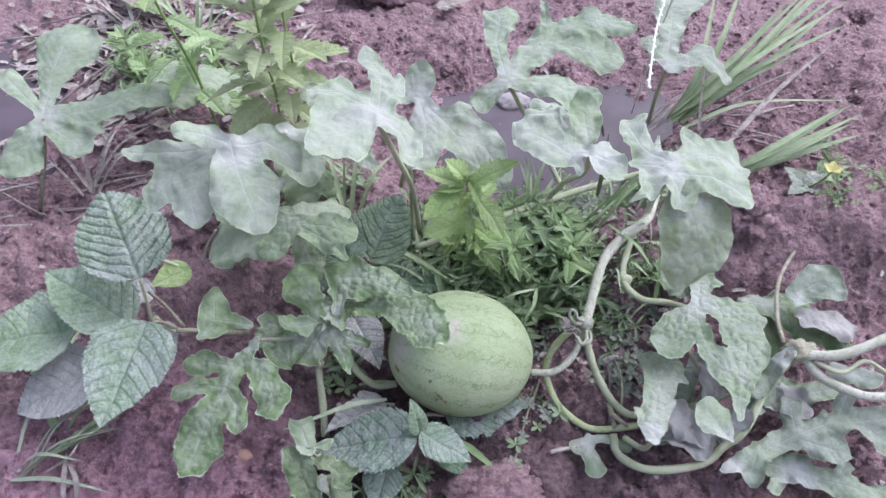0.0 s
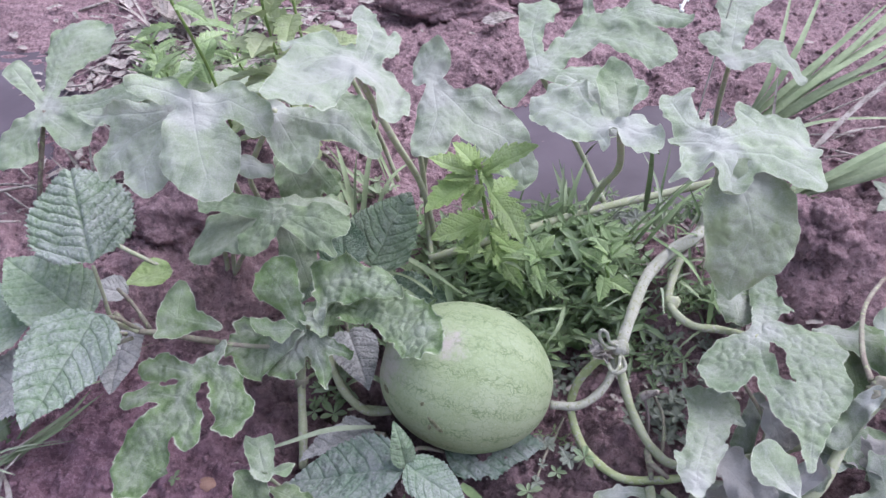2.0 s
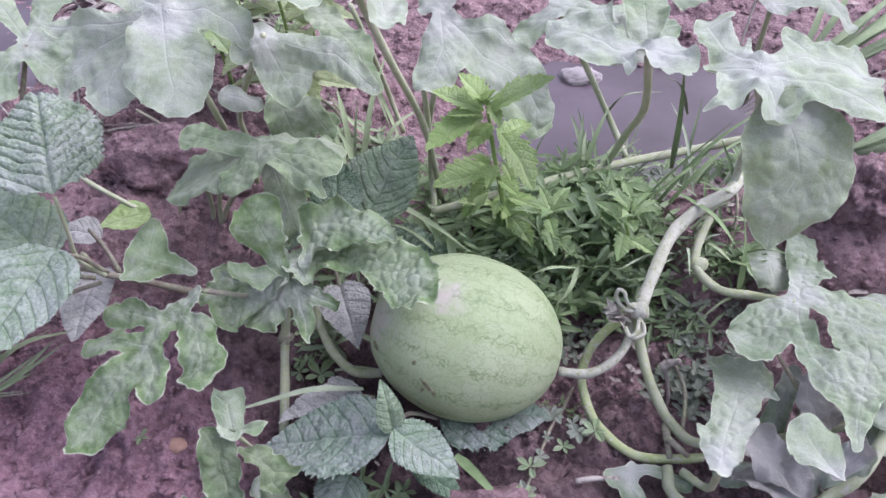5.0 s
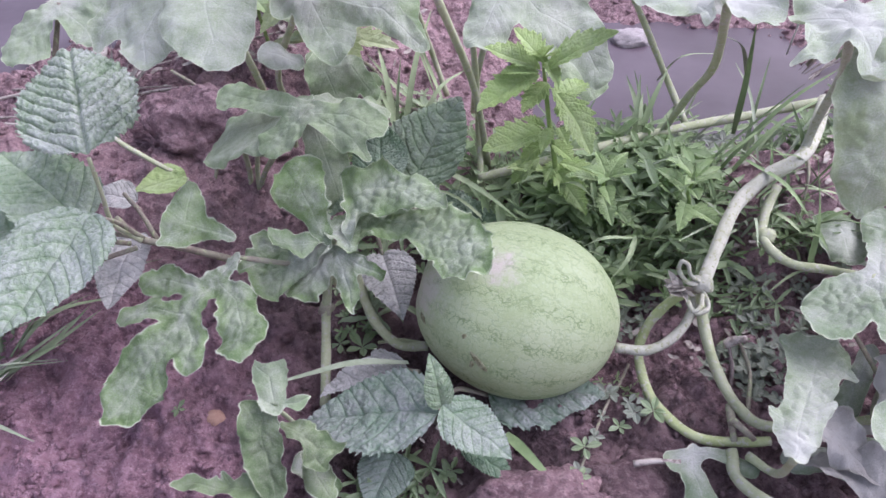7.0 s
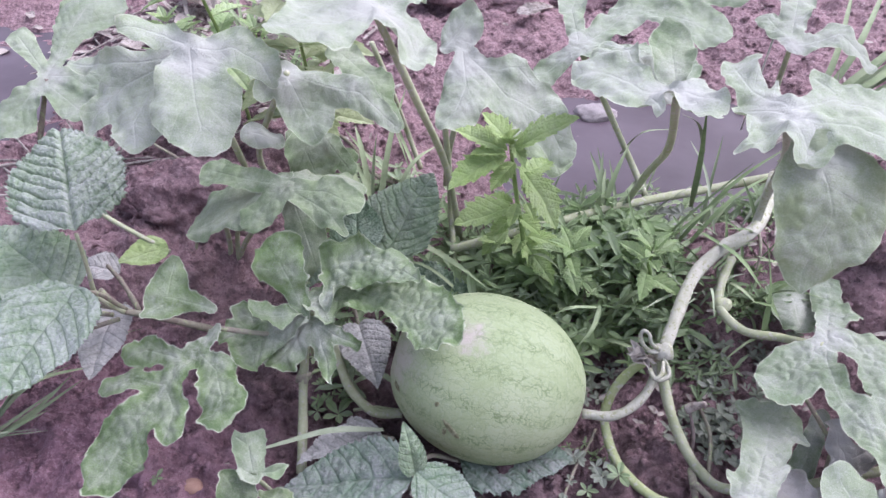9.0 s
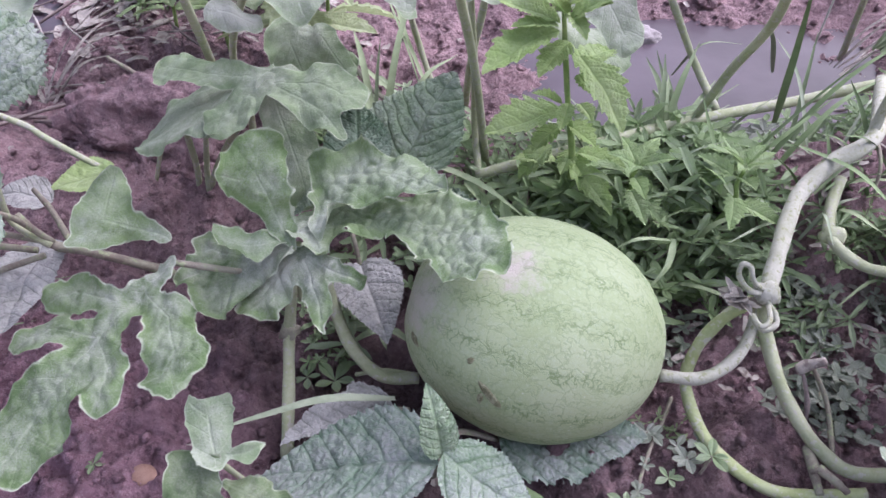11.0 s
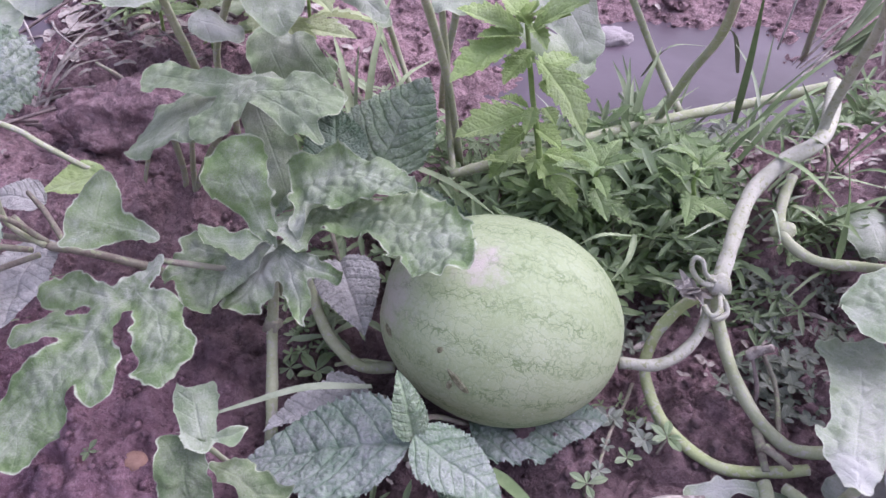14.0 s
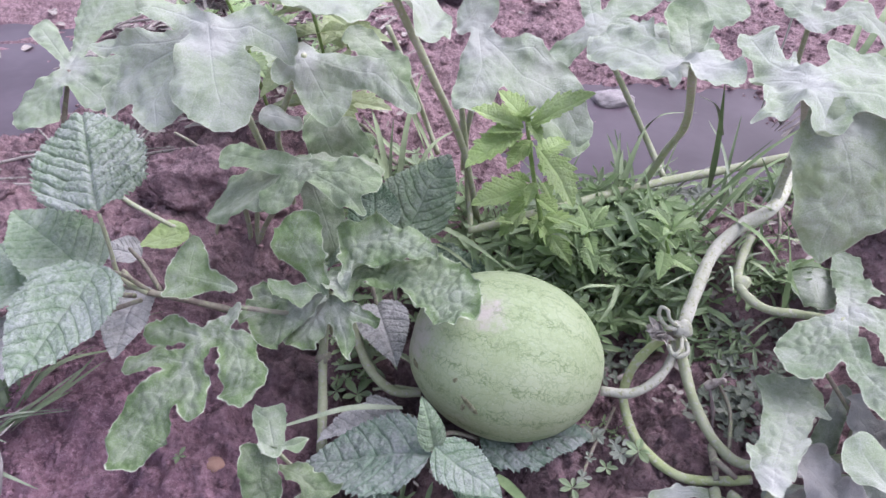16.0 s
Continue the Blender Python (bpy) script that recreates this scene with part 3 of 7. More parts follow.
    puff = (0.0004 * np.clip(side * 2, 0, 1) * np.clip(s / 0.006, 0, 1) + 0.010 * fbm(x, y, 17, 2, seed + 9) + 0.0010 * fbm(x, y, 75, 2, seed + 2)) * crinkle
    puff = puff + 0.0036 * max(quilt - 0.35, 0.0) * (np.clip(pillow * 1.8, 0, 1) ** 0.7 - 0.6) * inner
    wave = 0.013 * crinkle * fbm(x, y, 60, 2, seed + 11) * np.exp(-np.clip(f, 0, 1) / 0.007)
    wd = np.exp(-np.clip(ds - ds.min(0), 0, 0.2) / 0.0025)
    wd /= wd.sum(0)
    half = np.maximum(A[:, 4][:, None] + (A[:, 5] - A[:, 4])[:, None] * hs, 0.004)
    z = z - dome * (wd * np.minimum(ss * ss / half, 1.2 * half)).sum(0)
    z = z + puff + wave + curl * np.exp(-np.clip(f, 0, 1) / 0.008) * 0.01
    me = mesh_of(name, np.stack([x, y, z], 1), faces, material, attrs={"across": turn * s, "rows": q, "inset": f, "hollow": np.clip(1 - 1.8 * pillow, 0, 1) * min(quilt, 1.0)})
    return part(name, me, parent, label, Matrix.Translation(-parent.location) @ m)


def toothed(parent, base, tip, half, roll, material, teeth=19, bulge=0.0022, fold=0.15, droop=0.1, widest=0.34, step=None, label="", wrinkle=1.0, name="leaf", depth=0.09, mesh_only=False, ragged=0.0, ridge=0.3, rows=7.5, broad=0.0):
    """An oval, toothed leaf with sunken side veins and a blistered surface; half: its half width."""
    LEAF_COUNT[0] += 1
    seed = 31 * LEAF_COUNT[0]
    m, length = leaf_frame(base, tip, roll)
    step = min(step or 1.0, length / 80)
    p = math.log(0.5) / math.log(widest)

    def field(x, y):
        s = np.clip(y / length, 0, 1)
        if broad:
            prof = (np.clip(s, 1e-4, 1) / widest) ** broad * (np.clip(1 - s, 1e-4, 1) / (1 - widest)) ** (broad * (1 - widest) / widest)
        else:
            prof = np.sin(np.pi * np.clip(s, 1e-4, 1) ** p) ** 0.8
        saw = (s * teeth - 0.35 * np.abs(x) / half) % 1.0
        if broad:
            saw = 0.75 * saw ** 1.5 + 0.5 * ((2.0 * s * teeth + 0.3) % 1.0) * hashed(np.floor(s * teeth), 0 * s, seed)
        edge = half * prof * (1 + depth * (saw - 0.5)) + 0.05 * half * fbm(x, y, 60, 2, seed) * prof
        if ragged:
            edge = edge + ragged * half * (fbm(x, y, 70, 3, seed + 3)) * prof
        return np.where((y < 0) | (y > length), -0.002 - np.abs(y - np.clip(y, 0, length)), edge - np.abs(x))

    P, faces = inside_mesh(field, -half * 1.3, half * 1.3, -step, length + step, step)
    x, y = P[:, 0], P[:, 1]
    ax = np.abs(x)
    gap = length / rows
    q = (y - 0.55 * ax - 0.32 * ax * ax / half + 0.0035 * fbm(x, y, 60, 2, seed + 6)) / gap
    crease = np.clip(np.abs(q - np.round(q)) * 6.0, 0, 1) ** 0.7
    blister = np.clip(cells(x + 0.002 * fbm(x, y, 200, 1, seed), y + 0.002 * fbm(x, y, 200, 1, seed + 1), 1.0 / (0.3 * gap), seed + 7) * 3.2, 0, 1) ** 0.7
    cell = (0.15 + ridge * 0.5) * crease + (0.85 - ridge * 0.5) * blister * (0.45 + 0.55 * crease)
    z = 1.0 * bulge * cell * np.clip(ax / 0.003, 0, 1) + fold * ax - droop * length * (y / length) ** 2
    z += wrinkle * (0.006 * fbm(x, y, 38, 2, seed) + 0.0022 * fbm(x, y, 150, 2, seed + 4))
    me = mesh_of(name, np.stack([x, y, z], 1), faces, material, attrs={"across": x, "rows": q, "inset": field(x, y), "hollow": 1 - blister * crease})
    if mesh_only:
        return me
    return part(name, me, parent, label, Matrix.Translation(-parent.location) @ m)


def smooth_path(points, per=7):
    """Points along a smooth line through the given ones."""
    P = np.array(points, float)
    P = np.vstack([2 * P[0] - P[1], P, 2 * P[-1] - P[-2]])
    out = []
    for i in range(1, len(P) - 2):
        for k in range(per):
            t = k / per
            a, b, c, d = P[i - 1], P[i], P[i + 1], P[i + 2]
            out.append(0.5 * (2 * b + (c - a) * t + (2 * a - 5 * b + 4 * c - d) * t * t + (3 * b - a - 3 * c + d) * t ** 3))
    out.append(P[-2])
    return np.array(out)


def tube_data(points, r0, r1, sides=9, per=7, bumps=0.06, seed=0):
    C = smooth_path(points, per)
    n = len(C)
    tan = np.gradient(C, axis=0)
    tan /= np.linalg.norm(tan, axis=1)[:, None] + 1e-12
    ref = np.array((0.0, 0.0, 1.0)) if abs(tan[0][2]) < 0.9 else np.array((1.0, 0, 0))
    verts, faces = [], []
    u = np.cross(tan[0], ref)
    for i in range(n):
        u = u - tan[i] * np.dot(u, tan[i])
        u /= np.linalg.norm(u) + 1e-12
        v = np.cross(tan[i], u)
        s = i / (n - 1)
        r = r0 + (r1 - r0) * s
        for k in range(sides):
            a = 2 * math.pi * k / sides
            rr = r * (1 + bumps * math.sin(3 * a + seed) + bumps * math.sin(0.9 * i + 2 * a + seed))
            verts.append(C[i] + rr * (math.cos(a) * u + math.sin(a) * v))
    for i in range(n - 1):
        for k in range(sides):
            faces.append((i * sides + k, i * sides + (k + 1) % sides, (i + 1) * sides + (k + 1) % sides, (i + 1) * sides + k))
    faces.append(tuple(range(sides - 1, -1, -1)))
    faces.append(tuple(range((n - 1) * sides, n * sides)))
    return verts, faces, C


def tube(parent, points, r0, r1, material, name="stem", label="", sides=9, per=7, bumps=0.06):
    LEAF_COUNT[0] += 1
    verts, faces, _ = tube_data(points, r0, r1, sides, per, bumps, LEAF_COUNT[0])
    return part(name, mesh_of(name, verts, faces, material), parent, label, Matrix.Translation(-parent.location))


def stalk(leaf, points, r0, r1, material, label="", below=0.004):
    """The stalk of a leaf, hung under it, through the given points from the leaf downwards."""
    LEAF_COUNT[0] += 1
    points = [(points[0][0], points[0][1], points[0][2] - below)] + list(points[1:])
    verts, faces, _ = tube_data(points, r0, r1, 8, 6, 0.05, LEAF_COUNT[0])
    inv = (Matrix.Translation(leaf.parent.location) @ leaf.matrix_basis).inverted()
    verts = [inv @ Vector(v) for v in verts]
    return part("petiole", mesh_of("petiole", verts, faces, material), leaf, label)


def blade_mesh(points, width, material, name="blade", keel=0.25, twist=0.0):
    """A grass blade: a keeled strip that tapers to its tip."""
    C = smooth_path(points, 5)
    n = len(C)
    tan = np.gradient(C, axis=0)
    verts, faces = [], []
    for i in range(n):
        s = i / (n - 1)
        t = tan[i] / (np.linalg.norm(tan[i]) + 1e-12)
        u = np.cross(t, (math.sin(twist * s), 0.15, 1.0))
        u /= np.linalg.norm(u) + 1e-12
        nn = np.cross(u, t)
        w = width * 0.5 * min(1.0, 0.55 + 2.2 * s) * (1 - s ** 2.6) + 0.0002
        verts += [C[i] - w * u + keel * w * nn, C[i] - 0.0002 * nn, C[i] + w * u + keel * w * nn]
    for i in range(n - 1):
        a, b = 3 * i, 3 * i + 3
        faces += [(a, a + 1, b + 1, b), (a + 1, a + 2, b + 2, b + 1)]
    return mesh_of(name, verts, faces, material)


def rough_ball(name, rx, ry, rz, material, seed, rough=0.25, cuts=4):
    bm = bmesh.new()
    bmesh.ops.create_icosphere(bm, subdivisions=cuts, radius=1.0)
    for v in bm.verts:
        c = v.co.copy()
        d = 1 + rough * (noise.noise(c * 1.4 + Vector((seed, 0, 0))) + 0.5 * noise.noise(c * 3.5 + Vector((0, seed, 0))) + 0.3 * noise.noise(c * 9 + Vector((0, 0, seed))))
        v.co = Vector((c.x * rx, c.y * ry, c.z * rz)) * d
    me = bpy.data.meshes.new(name)
    bm.to_mesh(me)
    bm.free()
    me.shade_smooth()
    me.materials.append(material)
    return me


# ---- the ground ----
def ground_shape(x, y):
    x, y = np.asarray(x, float), np.asarray(y, float)
    z = -0.012 + 0.0 * x
    ridge = 0.052 + 0.012 * np.tanh((x - 0.2) / 0.15) - 0.004 * np.cos(6 * x)
    z = z + ridge * np.exp(-((y - 0.665 - 0.02 * np.sin(5 * x)) / 0.085) ** 2)
    right = 1 / (1 + np.exp(-(x - 0.36) / 0.035))
    z = z + 0.05 * right * np.exp(-((y - 0.74) / 0.2) ** 2)
    far = 1 / (1 + np.exp(-(y - 1.11) / 0.03))
    z = z + 0.02 * far
    z = z + 0.014 * np.exp(-((y - 0.94) / 0.13) ** 2 - ((x + 0.25) / 0.22) ** 2)
    z = z - 0.03 * np.exp(-(((x - 0.175) / 0.225) ** 4 + ((y - 0.95) / 0.15) ** 4))
    z = z - 0.035 * np.exp(-(((x + 0.84) / 0.24) ** 4 + ((y - 1.1) / 0.24) ** 4))
    return z


rng = np.random.default_rng(11)


def spread(fine0, fine1, step, reach):
    mid = np.arange(fine0, fine1 + step / 2, step)
    grow = step * np.cumsum(1.22 ** np.arange(1, 200))
    grow = grow[grow < reach]
    return np.concatenate([fine0 - grow[::-1], mid, fine1 + grow])


gx, gy = spread(-0.75, 0.78, 0.0045, 300.0), spread(0.2, 1.5, 0.0045, 300.0)
GX, GY = np.meshgrid(gx, gy)
near = np.exp(-np.clip(np.maximum(np.maximum(-0.75 - GX, GX - 0.78), np.maximum(0.2 - GY, GY - 1.5)), 0, None) / 2.0)
GZ = ground_shape(GX, GY)
wet = np.exp(-(((GX - 0.175) / 0.225) ** 4 + ((GY - 0.95) / 0.15) ** 4))
coarse = 0.022 * fbm(GX, GY, 9, 3, 3) + 0.019 * fbm(GX, GY, 28, 3, 21)
lump = np.abs(fbm(GX, GY, 48, 3, 40))
GZ = GZ + near * (coarse + 0.024 * (lump - 0.2) + 0.007 * np.abs(fbm(GX, GY, 85, 2, 70)) + 0.004 * fbm(GX, GY, 170, 2, 60)) * (1 - 0.6 * wet) * (1 - 0.55 / (1 + np.exp(-(GY - 1.02) / 0.05)))
# clods half sunk in the soil
for k in range(1700):
    cx, cy, r = rng.uniform(-0.75, 0.78), rng.uniform(0.2, 1.5), 0.004 + 0.015 * rng.random() ** 3.5
    i0, i1 = np.searchsorted(gx, (cx - r * 1.3, cx + r * 1.3))
    j0, j1 = np.searchsorted(gy, (cy - r * 1.3, cy + r * 1.3))
    sub = np.s_[j0:j1, i0:i1]
    if (j1 - j0) * (i1 - i0) == 0:
        continue
    d = np.hypot(GX[sub] - cx, GY[sub] - cy) / r * (1 + 0.5 * fbm(GX[sub], GY[sub], 90, 2, k))
    GZ[sub] = GZ[sub] + 0.55 * r * np.sqrt(np.clip(1 - d * d, 0, 1))


def ground_at(x, y):
    i = min(max(int(np.searchsorted(gx, x)), 1), len(gx) - 1)
    j = min(max(int(np.searchsorted(gy, y)), 1), len(gy) - 1)
    return float(GZ[j, i])


nx_, ny_ = len(gx), len(gy)
me = bpy.data.meshes.new("ground")
quad = (np.arange(ny_ - 1)[:, None] * nx_ + np.arange(nx_ - 1)[None, :]).ravel()
me.from_pydata(np.stack([GX.ravel(), GY.ravel(), GZ.ravel()], 1).tolist(), [], np.stack([quad, quad + 1, quad + nx_ + 1, quad + nx_], 1).tolist())
me.shade_smooth()
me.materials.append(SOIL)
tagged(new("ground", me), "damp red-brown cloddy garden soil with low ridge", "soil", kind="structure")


def puddle(cx, cy, rx, ry, z):
    ang = np.linspace(0, 2 * math.pi, 64, endpoint=False)
    verts, faces = [(cx, cy, z)], []
    for ring in range(1, 7):
        for a in ang:
            verts.append((cx + rx * ring / 6 * math.cos(a), cy + ry * ring / 6 * math.sin(a), z))
    for k in range(64):
        faces.append((0, 1 + k, 1 + (k + 1) % 64))
        for ring in range(5):
            a = 1 + ring * 64
            faces.append((a + k, a + 64 + k, a + 64 + (k + 1) % 64, a + (k + 1) % 64))
    return mesh_of("water", verts, faces, WATER, smooth=False)


WATER = water_mat()
tagged(new("water", puddle(0.18, 0.955, 0.33, 0.22, -0.024)), "shallow puddle of purplish muddy water in the furrow", "puddle", kind="structure")
tagged(new("water", puddle(-0.86, 1.1, 0.4, 0.36, -0.026)), "shallow puddle of purplish muddy water among weeds", "puddle", kind="structure")


# ---- the fruit ----
MC, MA, MB = Vector((0.0206, 0.4907, 0.0567)), 0.0825, 0.0698
melon_turn = Euler((0, 0.265, -0.029)).to_matrix().to_4x4()
melon = thing("watermelon", MC - Vector((0, 0, 0.068)), "pale green watermelon with fine darker netting lying on soil", "watermelon")
mv, mf = [], []
for i in range(73):
    u = math.pi * i / 72
    for k in range(120):
        a = 2 * math.pi * k / 120
        d = Vector((-math.cos(u), math.sin(u) * math.cos(a), math.sin(u) * math.sin(a)))
        lump = 1 + 0.010 * noise.noise(d * 1.6) + 0.004 * noise.noise(d * 4.0)
        flat = 1 - 0.03 * math.exp(-((1 + d.x) / 0.02)) - 0.035 * math.exp(-((1 - d.x) / 0.012))
        mv.append((d.x * MA * lump * flat, d.y * MB * lump, d.z * MB * lump))
for i in range(72):
    for k in range(120):
        mf.append((i * 120 + k, i * 120 + (k + 1) % 120, (i + 1) * 120 + (k + 1) % 120, (i + 1) * 120 + k))
rind = part("rind", mesh_of("rind", mv, mf, MELON), melon, "pale green netted rind", Matrix.Translation(MC - melon.location) @ melon_turn)


def scar(direction, rx, ry, turn, seed):
    """A corky patch that lies on the rind."""
    d = Vector(direction).normalized()
    p = Vector((d.x * MA, d.y * MB, d.z * MB))
    n = Vector((p.x / MA ** 2, p.y / MB ** 2, p.z / MB ** 2)).normalized()
    t = n.orthogonal().normalized()
    t = (Matrix.Rotation(turn, 3, n) @ t).normalized()
    b = n.cross(t)
    verts, faces = [], []
    for r in range(6):
        for k in range(24):
            a = 2 * math.pi * k / 24
            w = r / 5 * (1 + 0.35 * noise.noise(Vector((math.cos(a) * 1.5, math.sin(a) * 1.5, seed))))
            q = p + t * (rx * w * math.cos(a)) + b * (ry * w * math.sin(a))
            e = Vector((q.x / MA, q.y / MB, q.z / MB)).normalized()
            q = Vector((e.x * MA, e.y * MB, e.z * MB))
            q = q * (1 + 0.010 * noise.noise(e * 1.6) + 0.004 * noise.noise(e * 4.0))
            verts.append(q + n * (0.0007 if r < 4 else 0.0002 if r == 4 else -0.0006))
    for r in range(5):
        for k in range(24):
            faces.append((r * 24 + k, r * 24 + (k + 1) % 24, (r + 1) * 24 + (k + 1) % 24, (r + 1) * 24 + k))
    part("scar", mesh_of("scar", verts, faces, SCAR), rind, "rough corky scar")


scar((-0.275, -0.95, 0.13), 0.0125, 0.0032, 1.75, 1.0)
scar((-0.33, -0.94, 0.05), 0.005, 0.002, 0.9, 2.0)
scar((-0.47, -0.82, 0.33), 0.003, 0.002, 0.4, 3.0)
scar((-0.86, -0.50, 0.02), 0.006, 0.004, 0.7, 4.0)


# ---- the vine behind the fruit, with tall silted leaves ----
vine_back = thing("watermelon_vine", (-0.076, 0.695, 0.020), "watermelon vine with tall leaves coated in pale dried silt", "vine", "watermelon vines")
stalk(lobed(vine_back, (-0.059, 0.546, 0.352), (-0.107, 0.489, 0.368), 0, [(0.0008, 0.0017, 0.0081, 0.0238, 0.0056, 0.019, 0.0, 0.0), (0.0081, 0.0238, 0.0174, 0.043, 0.019, 0.0159, 0.0, 0.0), (0.0174, 0.043, 0.0201, 0.0565, 0.0159, 0.0078, 0.0, 0.0), (0.0033, -0.0004, 0.0329, 0.0081, 0.0075, 0.0107, 0.0, 0.0), (0.0329, 0.0081, 0.0503, 0.0278, 0.0107, 0.0058, 0.0, 0.0), (0.0097, -0.0008, 0.0287, 0.02, 0.0105, 0.0104, 0.0, 0.0), (0.0287, 0.02, 0.0364, 0.0368, 0.0104, 0.0056, 0.0, 0.0), (0.0012, -0.0059, 0.0154, -0.0283, 0.0057, 0.0111, 0.0, 0.0), (0.0154, -0.0283, 0.0375, -0.0341, 0.0111, 0.0095, 0.0, 0.0), (-0.0003, -0.0047, 0.0011, -0.0293, 0.0066, 0.0099, 0.0, 0.0), (0.0011, -0.0293, 0.005, -0.0429, 0.0099, 0.0041, 0.0, 0.0), (-0.0038, -0.0017, -0.0189, -0.0122, 0.0056, 0.0112, 0.0, -0.008), (-0.0189, -0.0122, -0.0262, -0.0141, 0.0112, 0.014, -0.008, -0.022)], LEAF_PALE, curl=0.3, thorn=0.15, lean=(-43, 0.48)), [(-0.059, 0.546, 0.352), (-0.040, 0.560, 0.280), (-0.034, 0.653, 0.150), (-0.029, 0.698, 0.020)], 0.0028, 0.0035, VINE)
stalk(lobed(vine_back, (-0.024, 0.704, 0.240), (-0.029, 0.643, 0.205), 0, [(-0.0, 0.0, -0.0075, 0.0288, 0.0065, 0.0212, 0.0, 0.0), (-0.0075, 0.0288, -0.0016, 0.0523, 0.0212, 0.0168, 0.0, 0.0), (-0.0016, 0.0523, 0.0089, 0.0626, 0.0168, 0.0063, 0.0, 0.0), (-0.0084, 0.0028, -0.0415, 0.026, 0.0086, 0.0192, 0.0, -0.012), (-0.0415, 0.026, -0.0699, 0.0285, 0.0192, 0.0228, -0.012, -0.03), (-0.0699, 0.0285, -0.0894, 0.0489, 0.0228, 0.0142, -0.03, -0.05), (-0.0231, 0.0109, -0.0483, 0.002, 0.0053, 0.0096, 0.004, 0.0), (-0.0483, 0.002, -0.0641, 0.0099, 0.0096, 0.0053, 0.0, -0.01), (0.0166, -0.0024, 0.0067, -0.0163, 0.0043, 0.0151, 0.0, 0.004), (0.0067, -0.0163, 0.0004, -0.0255, 0.0151, 0.0162, 0.004, 0.006)], LEAF_PALE, crinkle=1.1, curl=0.2, thorn=0.12, lean=(-68, 0.85)), [(-0.024, 0.704, 0.240), (-0.034, 0.732, 0.160), (-0.047, 0.751, 0.100), (-0.058, 0.787, 0.030)], 0.0028, 0.0035, VINE)
lobed(vine_back, (0.031, 0.726, 0.150), (0.068, 0.709, 0.130), 0, [(0.0018, 0.0032, -0.0057, 0.0339, 0.0167, 0.0252, 0, -0.004)], LEAF_MID)
stalk(lobed(vine_back, (-0.191, 0.538, 0.326), (-0.164, 0.472, 0.292), 0, [(0.0002, 0.0009, 0.0016, 0.021, 0.0077, 0.0229, 0.0, 0.0), (0.0016, 0.021, 0.0018, 0.0419, 0.0229, 0.0298, 0.0, 0.0), (0.0018, 0.0419, 0.0002, 0.0591, 0.0298, 0.0206, 0.0, 0.0), (0.0002, 0.0591, -0.0003, 0.0711, 0.0206, 0.0065, 0.0, 0.0), (-0.0027, 0.0006, -0.0289, 0.0034, 0.0058, 0.0141, 0.0, 0.0), (-0.0289, 0.0034, -0.0453, 0.0179, 0.0141, 0.0126, 0.0, 0.0), (-0.0453, 0.0179, -0.0492, 0.0314, 0.0126, 0.0048, 0.0, 0.0), (0.0016, -0.0013, 0.0174, -0.0142, 0.0044, 0.0097, 0.0, 0.0), (0.0174, -0.0142, 0.0349, -0.0205, 0.0097, 0.0092, 0.0, 0.0), (0.0349, -0.0205, 0.0425, -0.0202, 0.0092, 0.0043, 0.0, 0.0)], LEAF_SILT, curl=0.3, thorn=0.12, lean=(-83, 0.88)), [(-0.191, 0.538, 0.326), (-0.210, 0.597, 0.220), (-0.245, 0.686, 0.100), (-0.257, 0.710, 0.000)], 0.0028, 0.0035, VINE)
lobed(vine_back, (-0.203, 0.555, 0.310), (-0.229, 0.495, 0.272), 0, [(0.0002, 0.0022, 0.0108, 0.0353, 0.007, 0.018, 0.0, 0.0), (0.0108, 0.0353, 0.0097, 0.0613, 0.018, 0.0178, 0.0, 0.0), (0.0097, 0.0613, 0.0017, 0.0734, 0.0178, 0.0088, 0.0, 0.0), (0.0059, 0.0047, 0.0351, 0.0237, 0.007, 0.0092, 0.0, 0.0), (0.0351, 0.0237, 0.07, 0.0388, 0.0092, 0.0062, 0.0, 0.0), (0.07, 0.0388, 0.0784, 0.0401, 0.0062, 0.0031, 0.0, 0.0), (0.0089, 0.0103, 0.0318, 0.0408, 0.011, 0.0162, 0.0, 0.0), (0.0318, 0.0408, 0.0401, 0.0672, 0.0162, 0.0101, 0.0, 0.0), (0.0401, 0.0672, 0.0404, 0.0791, 0.0101, 0.004, 0.0, 0.0)], LEAF_SILT, name='leaf_lobe', curl=0.3, thorn=0.12, lean=(-13, 0.77))
stalk(lobed(vine_back, (-0.168, 0.647, 0.250), (-0.142, 0.614, 0.220), 0, [(0.0015, 0.0068, -0.0064, 0.0372, 0.0166, 0.0226, 0, -0.02), (-0.0064, 0.0372, -0.0061, 0.0552, 0.0199, 0.0078, -0.02, -0.03), (-0.0132, 0.0124, -0.0519, 0.0376, 0.0106, 0.0144, 0, -0.004), (-0.0519, 0.0376, -0.0747, 0.0725, 0.0143, 0.0067, -0.004, -0.02), (0.0046, 0.0013, 0.0212, 0.0065, 0.0083, 0.0106, 0, -0.02)], LEAF_PALE, quilt=0.6, curl=0.1), [(-0.168, 0.647, 0.250), (-0.226, 0.685, 0.140), (-0.231, 0.701, 0.080), (-0.243, 0.711, 0.000)], 0.0028, 0.0035, VINE)
lobed(vine_back, (-0.165, 0.680, 0.160), (-0.157, 0.663, 0.130), 0, [(0.0119, 0.011, 0.0071, 0.0312, 0.0199, 0.0215, 0, -0.01), (-0.0124, 0.0109, -0.0257, 0.0363, 0.0107, 0.0085, 0, -0.01)], LEAF_MID)
